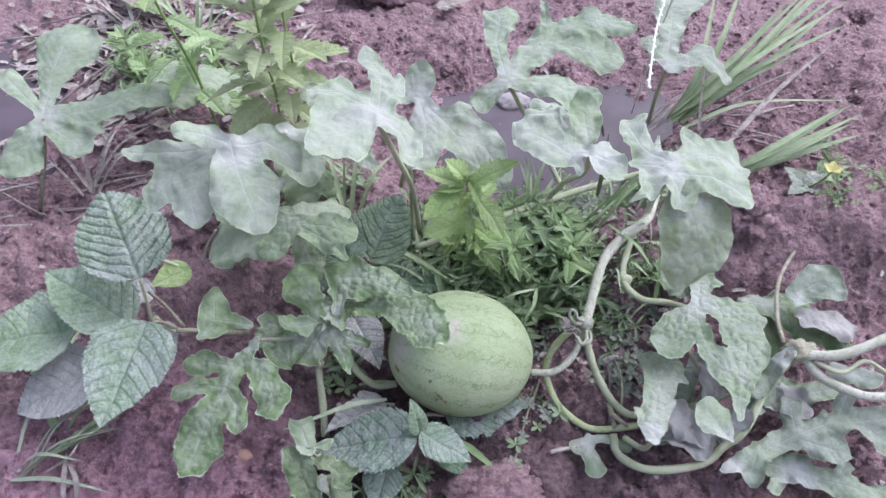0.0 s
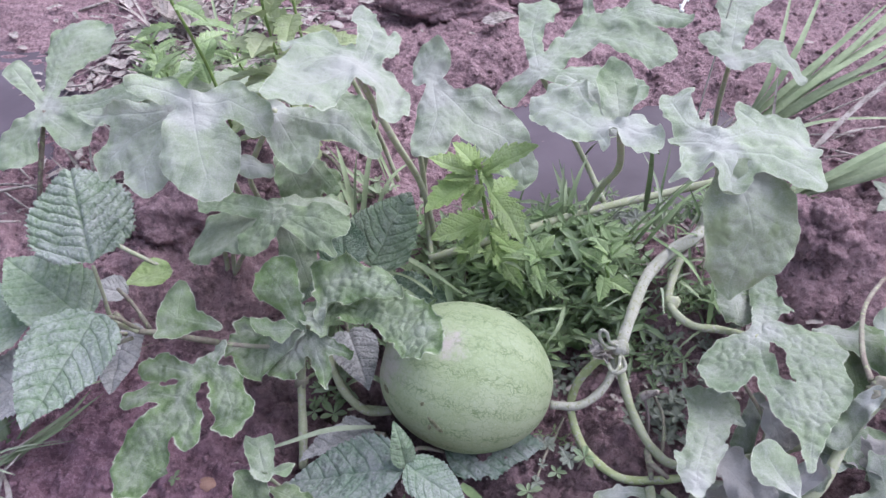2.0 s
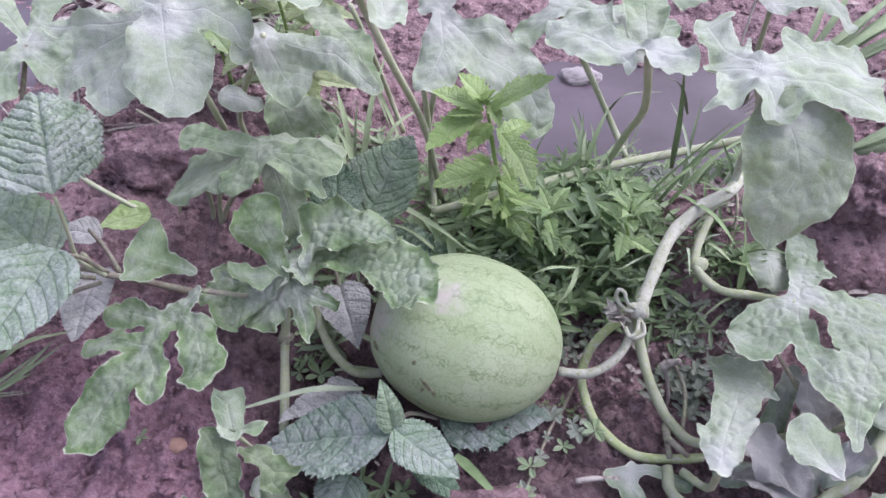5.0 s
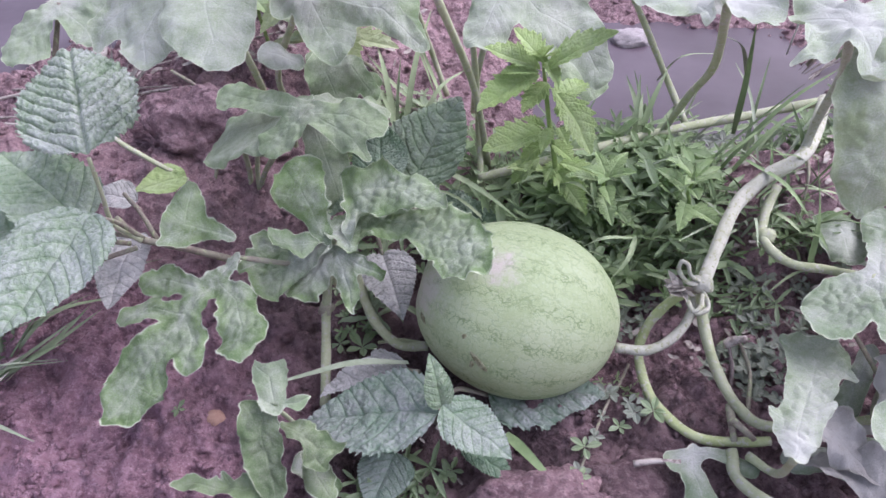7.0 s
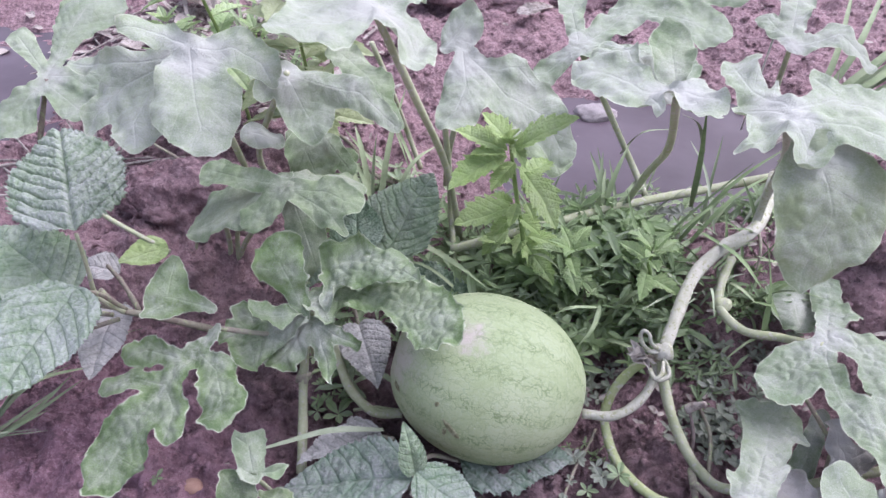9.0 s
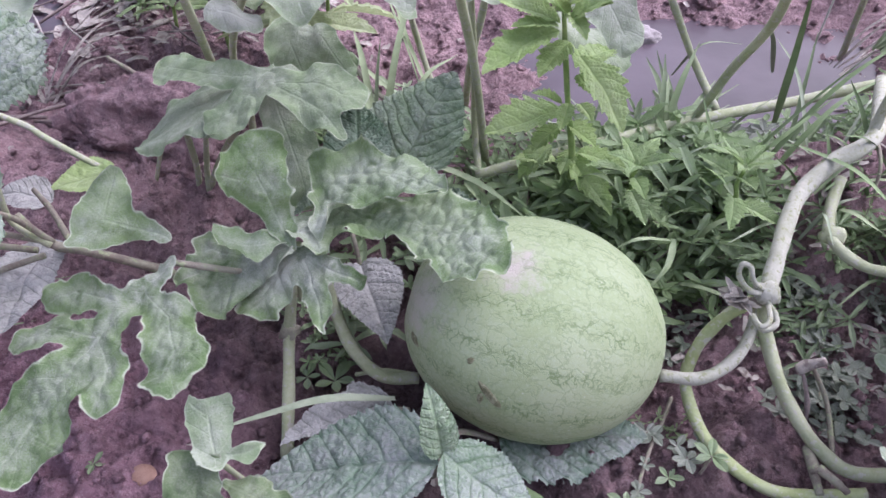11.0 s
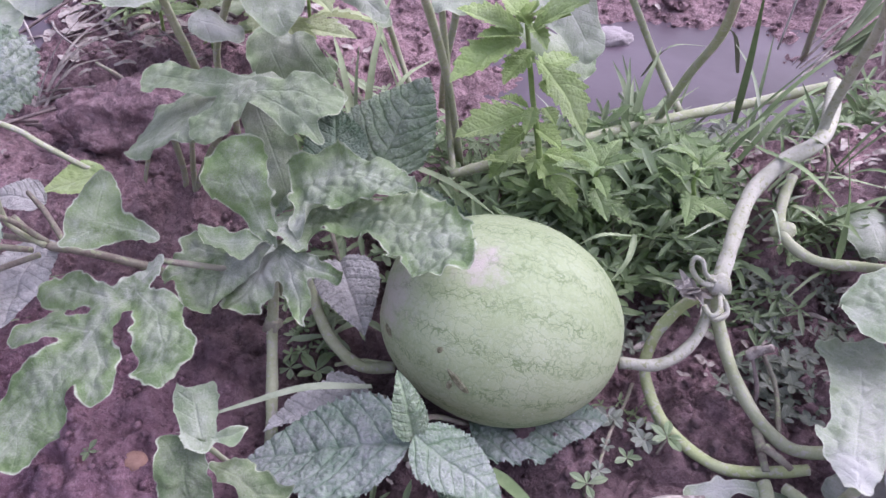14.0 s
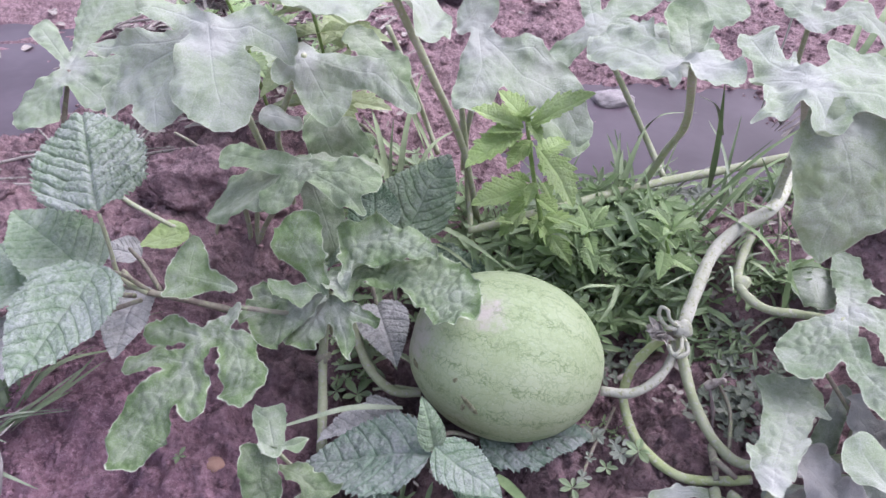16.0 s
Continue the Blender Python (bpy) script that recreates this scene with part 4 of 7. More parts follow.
lobed(vine_back, (-0.198, 0.634, 0.200), (-0.181, 0.626, 0.190), 0, [(0.0102, 0.002, -0.0015, 0.0205, 0.0096, 0.0083, 0, 0)], LEAF_PALE)
stalk(lobed(vine_back, (-0.162, 0.592, 0.172), (-0.181, 0.560, 0.160), 0, [(0.001, 0.0103, 0.0073, 0.0358, 0.0139, 0.0193, 0, -0.006), (-0.009, 0.004, -0.0368, -0.0062, 0.0115, 0.0162, 0, 0), (-0.0368, -0.0062, -0.0587, -0.0088, 0.0154, 0.0152, 0, -0.006), (-0.0173, 0.0068, -0.053, 0.0073, 0.0107, 0.0125, 0, -0.006), (-0.053, 0.0073, -0.072, 0.0137, 0.0105, 0.0033, -0.006, -0.016), (0.0116, 0.007, 0.0845, 0.0219, 0.0076, 0.0171, 0, -0.008)], LEAF_MID, curl=0.09, quilt=0.7), [(-0.162, 0.592, 0.172), (-0.177, 0.586, 0.150), (-0.239, 0.633, 0.060), (-0.266, 0.636, 0.000)], 0.0025, 0.003, VINE)
lobed(vine_back, (-0.160, 0.587, 0.162), (-0.138, 0.559, 0.100), 0, [(0.0003, 0.0009, 0.0004, 0.0421, 0.011, 0.0183, 0, 0), (0.0004, 0.0421, 0.0006, 0.069, 0.0183, 0.0144, 0, 0)], LEAF_MID, name='leaf_lobe', curl=0.1)
lobed(vine_back, (-0.182, 0.600, 0.158), (-0.233, 0.603, 0.135), 0, [(-0.0029, 0.0032, 0, 0.0558, 0.0269, 0.0464, 0, 0), (-0.0249, 0.0307, -0.0421, 0.0114, 0.0154, 0.0074, 0, -0.01)], LEAF_MID, name='leaf_lobe', curl=0.1)
lobed(vine_back, (-0.158, 0.607, 0.160), (-0.129, 0.642, 0.145), 0, [(-0.0012, 0.0038, 0.0042, 0.0441, 0.0169, 0.0229, 0, 0)], LEAF_MID, name='leaf_lobe')
lobed(vine_back, (-0.156, 0.773, 0.200), (-0.111, 0.729, 0.190), 0, [(0, 0, -0.0026, 0.06, 0.0169, 0.016, 0, 0), (-0.0036, 0.0379, 0.0036, 0.0987, 0.0126, 0.0081, 0, -0.02)], LEAF_MID)
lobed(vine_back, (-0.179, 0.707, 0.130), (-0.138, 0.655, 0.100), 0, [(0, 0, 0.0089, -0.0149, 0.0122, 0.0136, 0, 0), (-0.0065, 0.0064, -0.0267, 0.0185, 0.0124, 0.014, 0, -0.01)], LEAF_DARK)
tube(vine_back, [(-0.268, 0.632, 0.000), (-0.259, 0.637, 0.050), (-0.246, 0.615, 0.120)], 0.0028, 0.0024, VINE, 'stem')
tube(vine_back, [(-0.255, 0.628, 0.000), (-0.251, 0.637, 0.050), (-0.237, 0.629, 0.100)], 0.0026, 0.0022, VINE, 'stem')
tube(vine_back, [(-0.313, 0.646, 0.010), (-0.299, 0.653, 0.050), (-0.277, 0.647, 0.090)], 0.002, 0.0016, VINE, 'stem')
tube(vine_back, [(-0.092, 0.815, 0.030), (-0.105, 0.816, 0.080), (-0.111, 0.772, 0.170), (-0.120, 0.756, 0.220)], 0.0032, 0.0026, VINE, 'stem')
tube(vine_back, [(-0.117, 0.782, 0.030), (-0.144, 0.788, 0.040), (-0.179, 0.830, 0.050), (-0.218, 0.849, 0.060)], 0.0025, 0.002, VINE_BROWN, 'stem')
tube(vine_back, [(-0.025, 0.631, 0.030), (-0.037, 0.687, 0.060), (-0.038, 0.691, 0.120), (-0.039, 0.676, 0.200)], 0.0032, 0.0028, VINE, 'stem')
tube(vine_back, [(-0.334, 0.734, 0.060), (-0.358, 0.752, 0.070), (-0.388, 0.763, 0.080)], 0.002, 0.0018, VINE_BROWN, 'stem')

# ---- the vine far to one side ----
vine_far = thing("watermelon_vine", (-0.533, 0.706, 0.020), "watermelon vine with one broad grey-green deeply lobed leaf", "vine", "watermelon vines")
stalk(lobed(vine_far, (-0.526, 0.809, 0.135), (-0.522, 0.918, 0.165), 0, [(-0.0028, 0.0064, -0.0071, 0.0721, 0.0092, 0.016, 0, 0), (-0.0071, 0.0721, 0.0008, 0.1154, 0.0209, 0.0477, 0, 0), (-0.012, 0.0133, -0.0588, 0.0552, 0.0062, 0.0161, 0, 0.006), (0.0041, 0.0049, 0.0766, 0.0188, 0.0136, 0.0246, 0, 0), (0.0766, 0.0188, 0.1441, 0.0512, 0.0226, 0.0205, 0, -0.01), (-0.0002, -0.012, -0.0185, -0.0571, 0.0107, 0.0316, 0, -0.012), (0.0088, -0.0115, 0.05, -0.0345, 0.01, 0.0214, 0, -0.012), (0.0374, 0.0024, 0.0704, -0.0138, 0.0091, 0.0106, 0, 0)], LEAF_PALE, curl=0.12), [(-0.526, 0.809, 0.135), (-0.528, 0.780, 0.100), (-0.544, 0.764, 0.050), (-0.567, 0.766, 0.000)], 0.0028, 0.0035, VINE_BROWN)
lobed(vine_far, (-0.392, 0.874, 0.120), (-0.334, 0.936, 0.100), 0, [(0, 0, -0.017, 0.0964, 0.0349, 0.0521, 0, -0.01), (0.0037, 0.0753, 0.0478, 0.0929, 0.029, 0.0307, 0, -0.02), (-0.0036, 0.0271, -0.0533, 0.0634, 0.017, 0.0197, 0, 0)], LEAF_MID)

# ---- the vine beyond the puddle side ----
vine_side = thing("watermelon_vine", (0.143, 0.726, 0.060), "watermelon vine with broad chalky grey-green lobed leaves", "vine", "watermelon vines")
stalk(lobed(vine_side, (0.081, 0.804, 0.200), (0.139, 0.874, 0.215), 0, [(-0.006, 0.0043, -0.0528, 0.047, 0.0087, 0.0107, 0, 0), (-0.0528, 0.047, -0.0772, 0.0895, 0.0135, 0.0242, 0, 0), (-0.0004, 0.0113, 0, 0.0916, 0.0148, 0.0245, 0, 0), (-0.0093, 0.0984, -0.0429, 0.1387, 0.0073, 0.0042, 0, 0), (0.0072, 0.1084, 0.0258, 0.1434, 0.0186, 0.0225, 0, 0), (0.0258, 0.1434, 0.0721, 0.1657, 0.02, 0.0111, 0, -0.01), (0.0138, 0.0878, 0.068, 0.1125, 0.0152, 0.0277, 0, -0.02), (0.0149, 0.0004, 0.0492, 0.02, 0.0125, 0.0201, 0, 0), (0.0492, 0.02, 0.0907, 0.026, 0.0196, 0.0272, 0, -0.01), (0.0009, -0.0086, -0.0102, -0.0394, 0.0139, 0.0159, 0, -0.01)], LEAF_PALE, curl=0.09), [(0.081, 0.804, 0.200), (0.109, 0.785, 0.150), (0.139, 0.782, 0.090), (0.161, 0.747, 0.060)], 0.0028, 0.0035, VINE)
stalk(lobed(vine_side, (0.143, 0.562, 0.291), (0.087, 0.597, 0.278), 0, [(-0.0011, 0.0004, -0.0094, 0.022, 0.0042, 0.0095, 0.0, 0.0), (-0.0094, 0.022, -0.0103, 0.0394, 0.0095, 0.0151, 0.0, 0.0), (-0.0103, 0.0394, -0.0131, 0.0594, 0.0151, 0.0138, 0.0, 0.0), (-0.0131, 0.0594, -0.0162, 0.0685, 0.0138, 0.0074, 0.0, 0.0), (0.0005, 0.0266, 0.0091, 0.0431, 0.0036, 0.0074, 0.0, 0.006), (0.0091, 0.0431, 0.0003, 0.063, 0.0074, 0.0047, 0.006, 0.004), (-0.0103, 0.0141, -0.0138, 0.0073, 0.006, 0.0037, 0.0, 0.0), (-0.0001, -0.0037, 0.0015, -0.0164, 0.0059, 0.014, 0.0, 0.0), (0.0015, -0.0164, 0.0035, -0.0262, 0.014, 0.0057, 0.0, 0.0), (-0.0043, -0.0126, -0.008, -0.02, 0.0074, 0.0036, 0.0, 0.0)], LEAF_SILT, curl=0.35, thorn=0.3, lean=(31, 0.46)), [(0.143, 0.562, 0.291), (0.155, 0.631, 0.200), (0.150, 0.691, 0.130), (0.139, 0.726, 0.066)], 0.0032, 0.0036, VINE)
lobed(vine_side, (0.144, 0.586, 0.272), (0.103, 0.672, 0.268), 0, [(0.0004, 0.0008, 0.0017, 0.0447, 0.007, 0.0082, 0, 0), (0.0017, 0.0447, 0.0025, 0.0745, 0.009, 0.0118, 0, 0), (0.0025, 0.0745, -0.0054, 0.0872, 0.0127, 0.0089, 0, 0)], LEAF_SILT, name='leaf_lobe', curl=0.3)
lobed(vine_side, (0.143, 0.574, 0.288), (0.140, 0.632, 0.300), 0, [(0.0, 0.0, -0.0008, 0.0161, 0.0035, 0.0132, 0.0, 0.0), (-0.0008, 0.0161, -0.002, 0.0297, 0.0132, 0.0162, 0.0, 0.0), (-0.002, 0.0297, -0.0042, 0.0367, 0.0162, 0.01, 0.0, 0.0)], LEAF_MID, name='leaf_lobe', curl=0.45, quilt=0.6, lean=(79, 0.69))
stalk(lobed(vine_side, (0.214, 0.545, 0.286), (0.278, 0.523, 0.287), 0, [(-0.0034, 0.0002, -0.0194, 0.024, 0.005, 0.0101, 0.0, 0.0), (-0.0194, 0.024, -0.0219, 0.0522, 0.0101, 0.0124, 0.0, 0.0), (-0.0219, 0.0522, -0.0136, 0.0649, 0.0124, 0.0089, 0.0, 0.0), (-0.0241, 0.0249, -0.0289, 0.0106, 0.0068, 0.0052, 0.0, 0.0), (-0.0279, 0.0539, -0.0365, 0.0544, 0.0059, 0.0013, 0.0, 0.0), (0.0019, 0.0057, -0.0027, 0.0413, 0.0081, 0.0112, 0.0, 0.0), (-0.0027, 0.0413, 0.0026, 0.0645, 0.0112, 0.0105, 0.0, 0.0), (0.0026, 0.0645, 0.0094, 0.0761, 0.0105, 0.0042, 0.0, 0.0), (-0.0055, -0.0033, -0.0145, -0.027, 0.0037, 0.0095, 0.0, 0.0), (-0.0145, -0.027, -0.0258, -0.0431, 0.0095, 0.0097, 0.0, 0.004), (-0.0258, -0.0431, -0.0354, -0.0314, 0.0097, 0.0036, 0.004, 0.008), (-0.0133, -0.0131, -0.0255, -0.0137, 0.0051, 0.0013, 0.0, 0.0), (-0.0005, -0.005, -0.0027, -0.0206, 0.0049, 0.008, 0.0, -0.004), (-0.0027, -0.0206, -0.0016, -0.0321, 0.008, 0.0047, -0.004, -0.008), (0.0077, -0.0216, 0.0134, -0.0212, 0.0041, 0.0016, 0.0, 0.0), (0.0056, -0.0011, 0.0145, -0.0099, 0.0037, 0.0061, 0.0, -0.008), (0.0145, -0.0099, 0.0231, -0.0256, 0.0061, 0.0012, -0.008, -0.016), (0.0083, 0.0076, 0.0122, 0.0169, 0.008, 0.0128, 0.0, -0.012)], LEAF_SILT, curl=0.25, crinkle=0.9, thorn=0.25, lean=(-176, 0.55)), [(0.214, 0.545, 0.286), (0.236, 0.597, 0.220), (0.252, 0.661, 0.130), (0.249, 0.659, 0.090)], 0.003, 0.004, VINE_PALE)
lobed(vine_side, (0.233, 0.520, 0.280), (0.225, 0.460, 0.212), 0, [(0.0052, 0.0025, -0.0036, 0.0235, 0.016, 0.0319, 0.0, 0.0), (-0.0036, 0.0235, -0.0092, 0.0428, 0.0319, 0.0327, 0.0, 0.0), (-0.0092, 0.0428, -0.0023, 0.0638, 0.0327, 0.0225, 0.0, 0.0), (-0.0023, 0.0638, 0.0008, 0.0804, 0.0225, 0.0097, 0.0, 0.0), (0.0008, 0.0804, -0.0001, 0.0908, 0.0097, 0.0012, 0.0, 0.0)], LEAF_HANG, name='leaf_lobe', curl=0.3, quilt=0.8, fine=75.0, arch=0.08, lean=(-144, 0.98))
lobed(vine_side, (0.283, 0.570, 0.060), (0.288, 0.619, 0.060), 0, [(-0.0014, 0.0034, -0.0037, 0.0294, 0.0114, 0.0222, 0, 0), (-0.0037, 0.0294, -0.0109, 0.0478, 0.0245, 0.0139, 0, 0)], LEAF_GREEN)
stalk(lobed(vine_side, (0.294, 0.852, 0.185), (0.318, 0.958, 0.200), 0, [(-0.0009, 0.0102, 0, 0.1095, 0.0093, 0.0226, 0, 0), (0, 0.1095, 0.0528, 0.1758, 0.0246, 0.015, 0, 0), (-0.0044, 0.1205, -0.015, 0.2054, 0.0203, 0.0167, 0, 0), (0.002, 0.0004, 0.0433, 0.0256, 0.0098, 0.0159, 0, 0), (0.0433, 0.0256, 0.0781, 0.0113, 0.0167, 0.0092, 0, -0.02), (-0.0035, 0.0097, -0.0256, 0.043, 0.0121, 0.0125, 0, 0)], LEAF_PALE), [(0.294, 0.852, 0.185), (0.305, 0.899, 0.100), (0.323, 0.958, -0.000)], 0.0028, 0.0035, VINE)
tube(vine_side, [(0.284, 0.754, 0.090), (0.252, 0.661, 0.100), (0.219, 0.636, 0.090), (0.194, 0.608, 0.080), (0.175, 0.558, 0.075), (0.164, 0.525, 0.070)], 0.0065, 0.0055, VINE_PALE, 'stem', label='pale bristly main stem')
tube(vine_side, [(0.163, 0.526, 0.068), (0.167, 0.510, 0.045), (0.178, 0.480, 0.025), (0.195, 0.450, 0.015), (0.219, 0.437, 0.012), (0.283, 0.448, 0.015), (0.335, 0.463, 0.020)], 0.0045, 0.0041, VINE, 'stem')
tube(vine_side, [(0.161, 0.525, 0.066), (0.140, 0.518, 0.050), (0.125, 0.506, 0.030), (0.121, 0.489, 0.012), (0.134, 0.453, 0.004), (0.163, 0.426, 0.004), (0.194, 0.425, 0.004), (0.219, 0.428, 0.006)], 0.0042, 0.0038, VINE_FRESH, 'stem', label='yellow-green branch')
tube(vine_side, [(0.160, 0.527, 0.060), (0.159, 0.515, 0.045), (0.147, 0.494, 0.040), (0.126, 0.478, 0.038), (0.100, 0.477, 0.038)], 0.0037, 0.0041, VINE_PALE, 'fruit_stalk', label='pale stalk bearing the fruit')
tube(vine_side, [(-0.033, 0.654, 0.050), (0.006, 0.662, 0.060), (0.061, 0.685, 0.065), (0.142, 0.722, 0.068), (0.219, 0.751, 0.070), (0.283, 0.759, 0.085)], 0.0042, 0.0045, VINE, 'stem')
tube(vine_side, [(0.232, 0.641, 0.075), (0.222, 0.617, 0.068), (0.217, 0.587, 0.064), (0.235, 0.565, 0.060), (0.264, 0.555, 0.065), (0.279, 0.531, 0.085), (0.285, 0.526, 0.090)], 0.0042, 0.0036, VINE, 'stem')
tube(vine_side, [(0.252, 0.657, 0.100), (0.254, 0.641, 0.090), (0.254, 0.633, 0.070)], 0.0016, 0.001, VINE_BROWN, 'tendril')
tube(vine_side, [(0.160, 0.521, 0.072), (0.150, 0.517, 0.078), (0.143, 0.521, 0.086), (0.144, 0.523, 0.094), (0.149, 0.522, 0.092), (0.152, 0.519, 0.084), (0.161, 0.522, 0.074)], 0.0019, 0.0014, VINE_PALE, 'tendril')
tube(vine_side, [(0.163, 0.518, 0.068), (0.167, 0.510, 0.066), (0.167, 0.503, 0.064), (0.159, 0.498, 0.064), (0.153, 0.501, 0.068), (0.152, 0.503, 0.070), (0.154, 0.491, 0.074), (0.160, 0.496, 0.074), (0.163, 0.512, 0.070)], 0.0021, 0.0016, VINE_PALE, 'tendril')
tube(vine_side, [(0.161, 0.520, 0.066), (0.151, 0.520, 0.066), (0.142, 0.517, 0.066)], 0.0028, 0.0022, VINE_BROWN, 'flower_stalk')
pr = random.Random(77)
for n in range(9):
    a, up = radians(110 + 22 * n + pr.uniform(-12, 12)), pr.uniform(0.000, 0.010)
    p = Vector((0.148, 0.516, 0.068))
    tip = p + Vector((math.cos(a) * pr.uniform(0.013, 0.024), math.sin(a) * pr.uniform(0.010, 0.018), up))
    toothed(vine_side, tuple(p), tuple(tip), pr.uniform(0.0028, 0.0058), pr.uniform(-40, 40), PETAL_DRY, name='withered_petal', ragged=0.6, fold=0.6, bulge=0.0012, teeth=3, droop=pr.uniform(-0.5, 0.3))
part("node_knot", rough_ball("node_knot", 0.0085, 0.0078, 0.007, VINE_PALE, 3.1, 0.3, 3), vine_side, "swollen stem joint", Matrix.Translation(Vector((0.164, 0.524, 0.070)) - vine_side.location))
part("node_knot", rough_ball("node_knot", 0.009, 0.007, 0.006, VINE, 5.1, 0.3, 3), vine_side, "swollen stem joint", Matrix.Translation(Vector((0.219, 0.591, 0.064)) - vine_side.location))
tube(vine_side, [(0.191, 0.435, 0.012), (0.190, 0.453, 0.010), (0.192, 0.423, 0.008)], 0.0035, 0.0025, VINE_BROWN, 'tendril')
tube(vine_side, [(0.190, 0.433, 0.020), (0.197, 0.426, 0.020), (0.205, 0.422, 0.015)], 0.003, 0.002, VINE_BROWN, 'tendril')
tube(vine_side, [(0.203, 0.448, 0.012), (0.208, 0.487, 0.012), (0.197, 0.504, 0.030)], 0.0018, 0.0014, VINE_BROWN, 'tendril')
lobed(vine_side, (0.161, 0.415, 0.010), (0.159, 0.369, 0.012), 0, [(-0.0013, -0.0001, 0.0002, 0.0221, 0.0027, 0.0067, 0, 0), (0.0016, 0.0092, 0.0125, 0.0138, 0.006, 0.0092, 0, -0.004), (0.0002, 0.0221, -0.0057, 0.0405, 0.0075, 0.0111, 0, 0), (-0.0027, 0.0058, -0.028, 0.0033, 0.0056, 0.0044, 0, 0), (-0.028, 0.0033, -0.0411, 0.0094, 0.006, 0.0079, 0, 0)], LEAF_WILT, crinkle=0.6)

# ---- the trailing vine with wilted leaves ----
vine_trail = thing("watermelon_vine", (0.380, 0.466, 0.100), "trailing watermelon vine with wilted silt-caked leaves", "vine", "watermelon vines")
lobed(vine_trail, (0.289, 0.538, 0.085), (0.299, 0.406, 0.112), 0, [(-0.001, 0.0022, -0.0109, -0.0236, 0.008, 0.0126, 0.0, 0.0), (-0.0109, -0.0236, -0.0135, -0.0433, 0.0126, 0.013, 0.0, 0.0), (-0.0135, -0.0433, -0.0101, -0.0604, 0.013, 0.0067, 0.0, 0.0), (-0.0154, -0.0174, -0.0332, -0.0146, 0.0093, 0.0016, 0.0, 0.0), (0.0034, 0.0054, 0.0134, 0.0159, 0.0069, 0.0135, 0.0, 0.0), (0.0134, 0.0159, 0.0285, 0.0214, 0.0135, 0.0209, 0.0, 0.0), (0.0285, 0.0214, 0.0411, 0.024, 0.0209, 0.0151, 0.0, 0.0), (0.0016, 0.0082, 0.0043, 0.0287, 0.0069, 0.0066, 0.0, 0.0), (0.0043, 0.0287, 0.0007, 0.0473, 0.0066, 0.0081, 0.0, 0.0), (0.0007, 0.0473, -0.0112, 0.0624, 0.0081, 0.0105, 0.0, 0.0), (-0.0112, 0.0624, -0.015, 0.0762, 0.0105, 0.006, 0.0, 0.0), (0.0064, 0.0328, 0.0091, 0.0427, 0.0037, 0.0014, 0.0, 0.0), (-0.0064, 0.003, -0.0228, 0.0119, 0.007, 0.0108, 0.0, 0.0), (-0.0228, 0.0119, -0.0379, 0.0316, 0.0108, 0.0217, 0.0, 0.0), (-0.0379, 0.0316, -0.0391, 0.0525, 0.0217, 0.0208, 0.0, 0.0), (-0.0391, 0.0525, -0.0294, 0.0709, 0.0208, 0.0138, 0.0, 0.0), (-0.0294, 0.0709, -0.021, 0.0861, 0.0138, 0.0075, 0.0, 0.0), (-0.021, 0.0861, -0.0161, 0.1006, 0.0075, 0.004, 0.0, 0.0), (-0.0537, 0.0239, -0.0618, 0.0307, 0.0125, 0.0067, 0.0, 0.0)], LEAF_WILT, crinkle=0.9, curl=0.3, thorn=0.35, quilt=0.9, step=0.0012, lean=(-113, 0.57))
lobed(vine_trail, (0.348, 0.471, 0.060), (0.360, 0.434, 0.050), 0, [(-0.0012, 0.0028, 0.0033, 0.0326, 0.0113, 0.0172, 0, -0.006), (0.0069, 0.0339, 0.0219, 0.0326, 0.0103, 0.0075, 0, -0.01)], LEAF_DEAD, crinkle=2, curl=0.2)
lobed(vine_trail, (0.289, 0.473, 0.050), (0.317, 0.460, 0.030), 0, [(0, 0, 0.0126, 0.021, 0.0073, 0.0116, 0, -0.006), (0.0183, 0.0168, -0.0136, 0.0351, 0.0082, 0.0056, 0, 0.004)], LEAF_DEAD, crinkle=2, curl=0.2)
lobed(vine_trail, (0.243, 0.409, 0.030), (0.280, 0.396, 0.040), 0, [(0.0049, 0.0032, 0.0051, 0.0321, 0.0122, 0.0163, 0, 0.004), (0.0051, 0.0321, -0.003, 0.0417, 0.0113, 0.0066, 0.004, 0.012)], LEAF_DEAD, crinkle=2, curl=0.2)
lobed(vine_trail, (0.309, 0.398, 0.060), (0.317, 0.402, 0.080), 0, [(0.0015, -0.0016, -0.0006, 0.0217, 0.0054, 0.0088, 0, 0.006)], LEAF_DEAD, crinkle=2, curl=0.2)
lobed(vine_trail, (0.293, 0.447, 0.020), (0.339, 0.474, 0.030), 0, [(-0.0101, -0.0332, 0.0023, 0.004, 0.0063, 0.0074, 0, 0), (-0.0019, 0.0075, -0.0047, 0.0458, 0.0078, 0.008, 0, 0)], LEAF_DEAD, crinkle=1.5)
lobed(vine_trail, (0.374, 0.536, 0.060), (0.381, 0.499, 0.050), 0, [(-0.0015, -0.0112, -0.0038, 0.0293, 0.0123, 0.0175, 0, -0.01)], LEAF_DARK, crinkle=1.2)
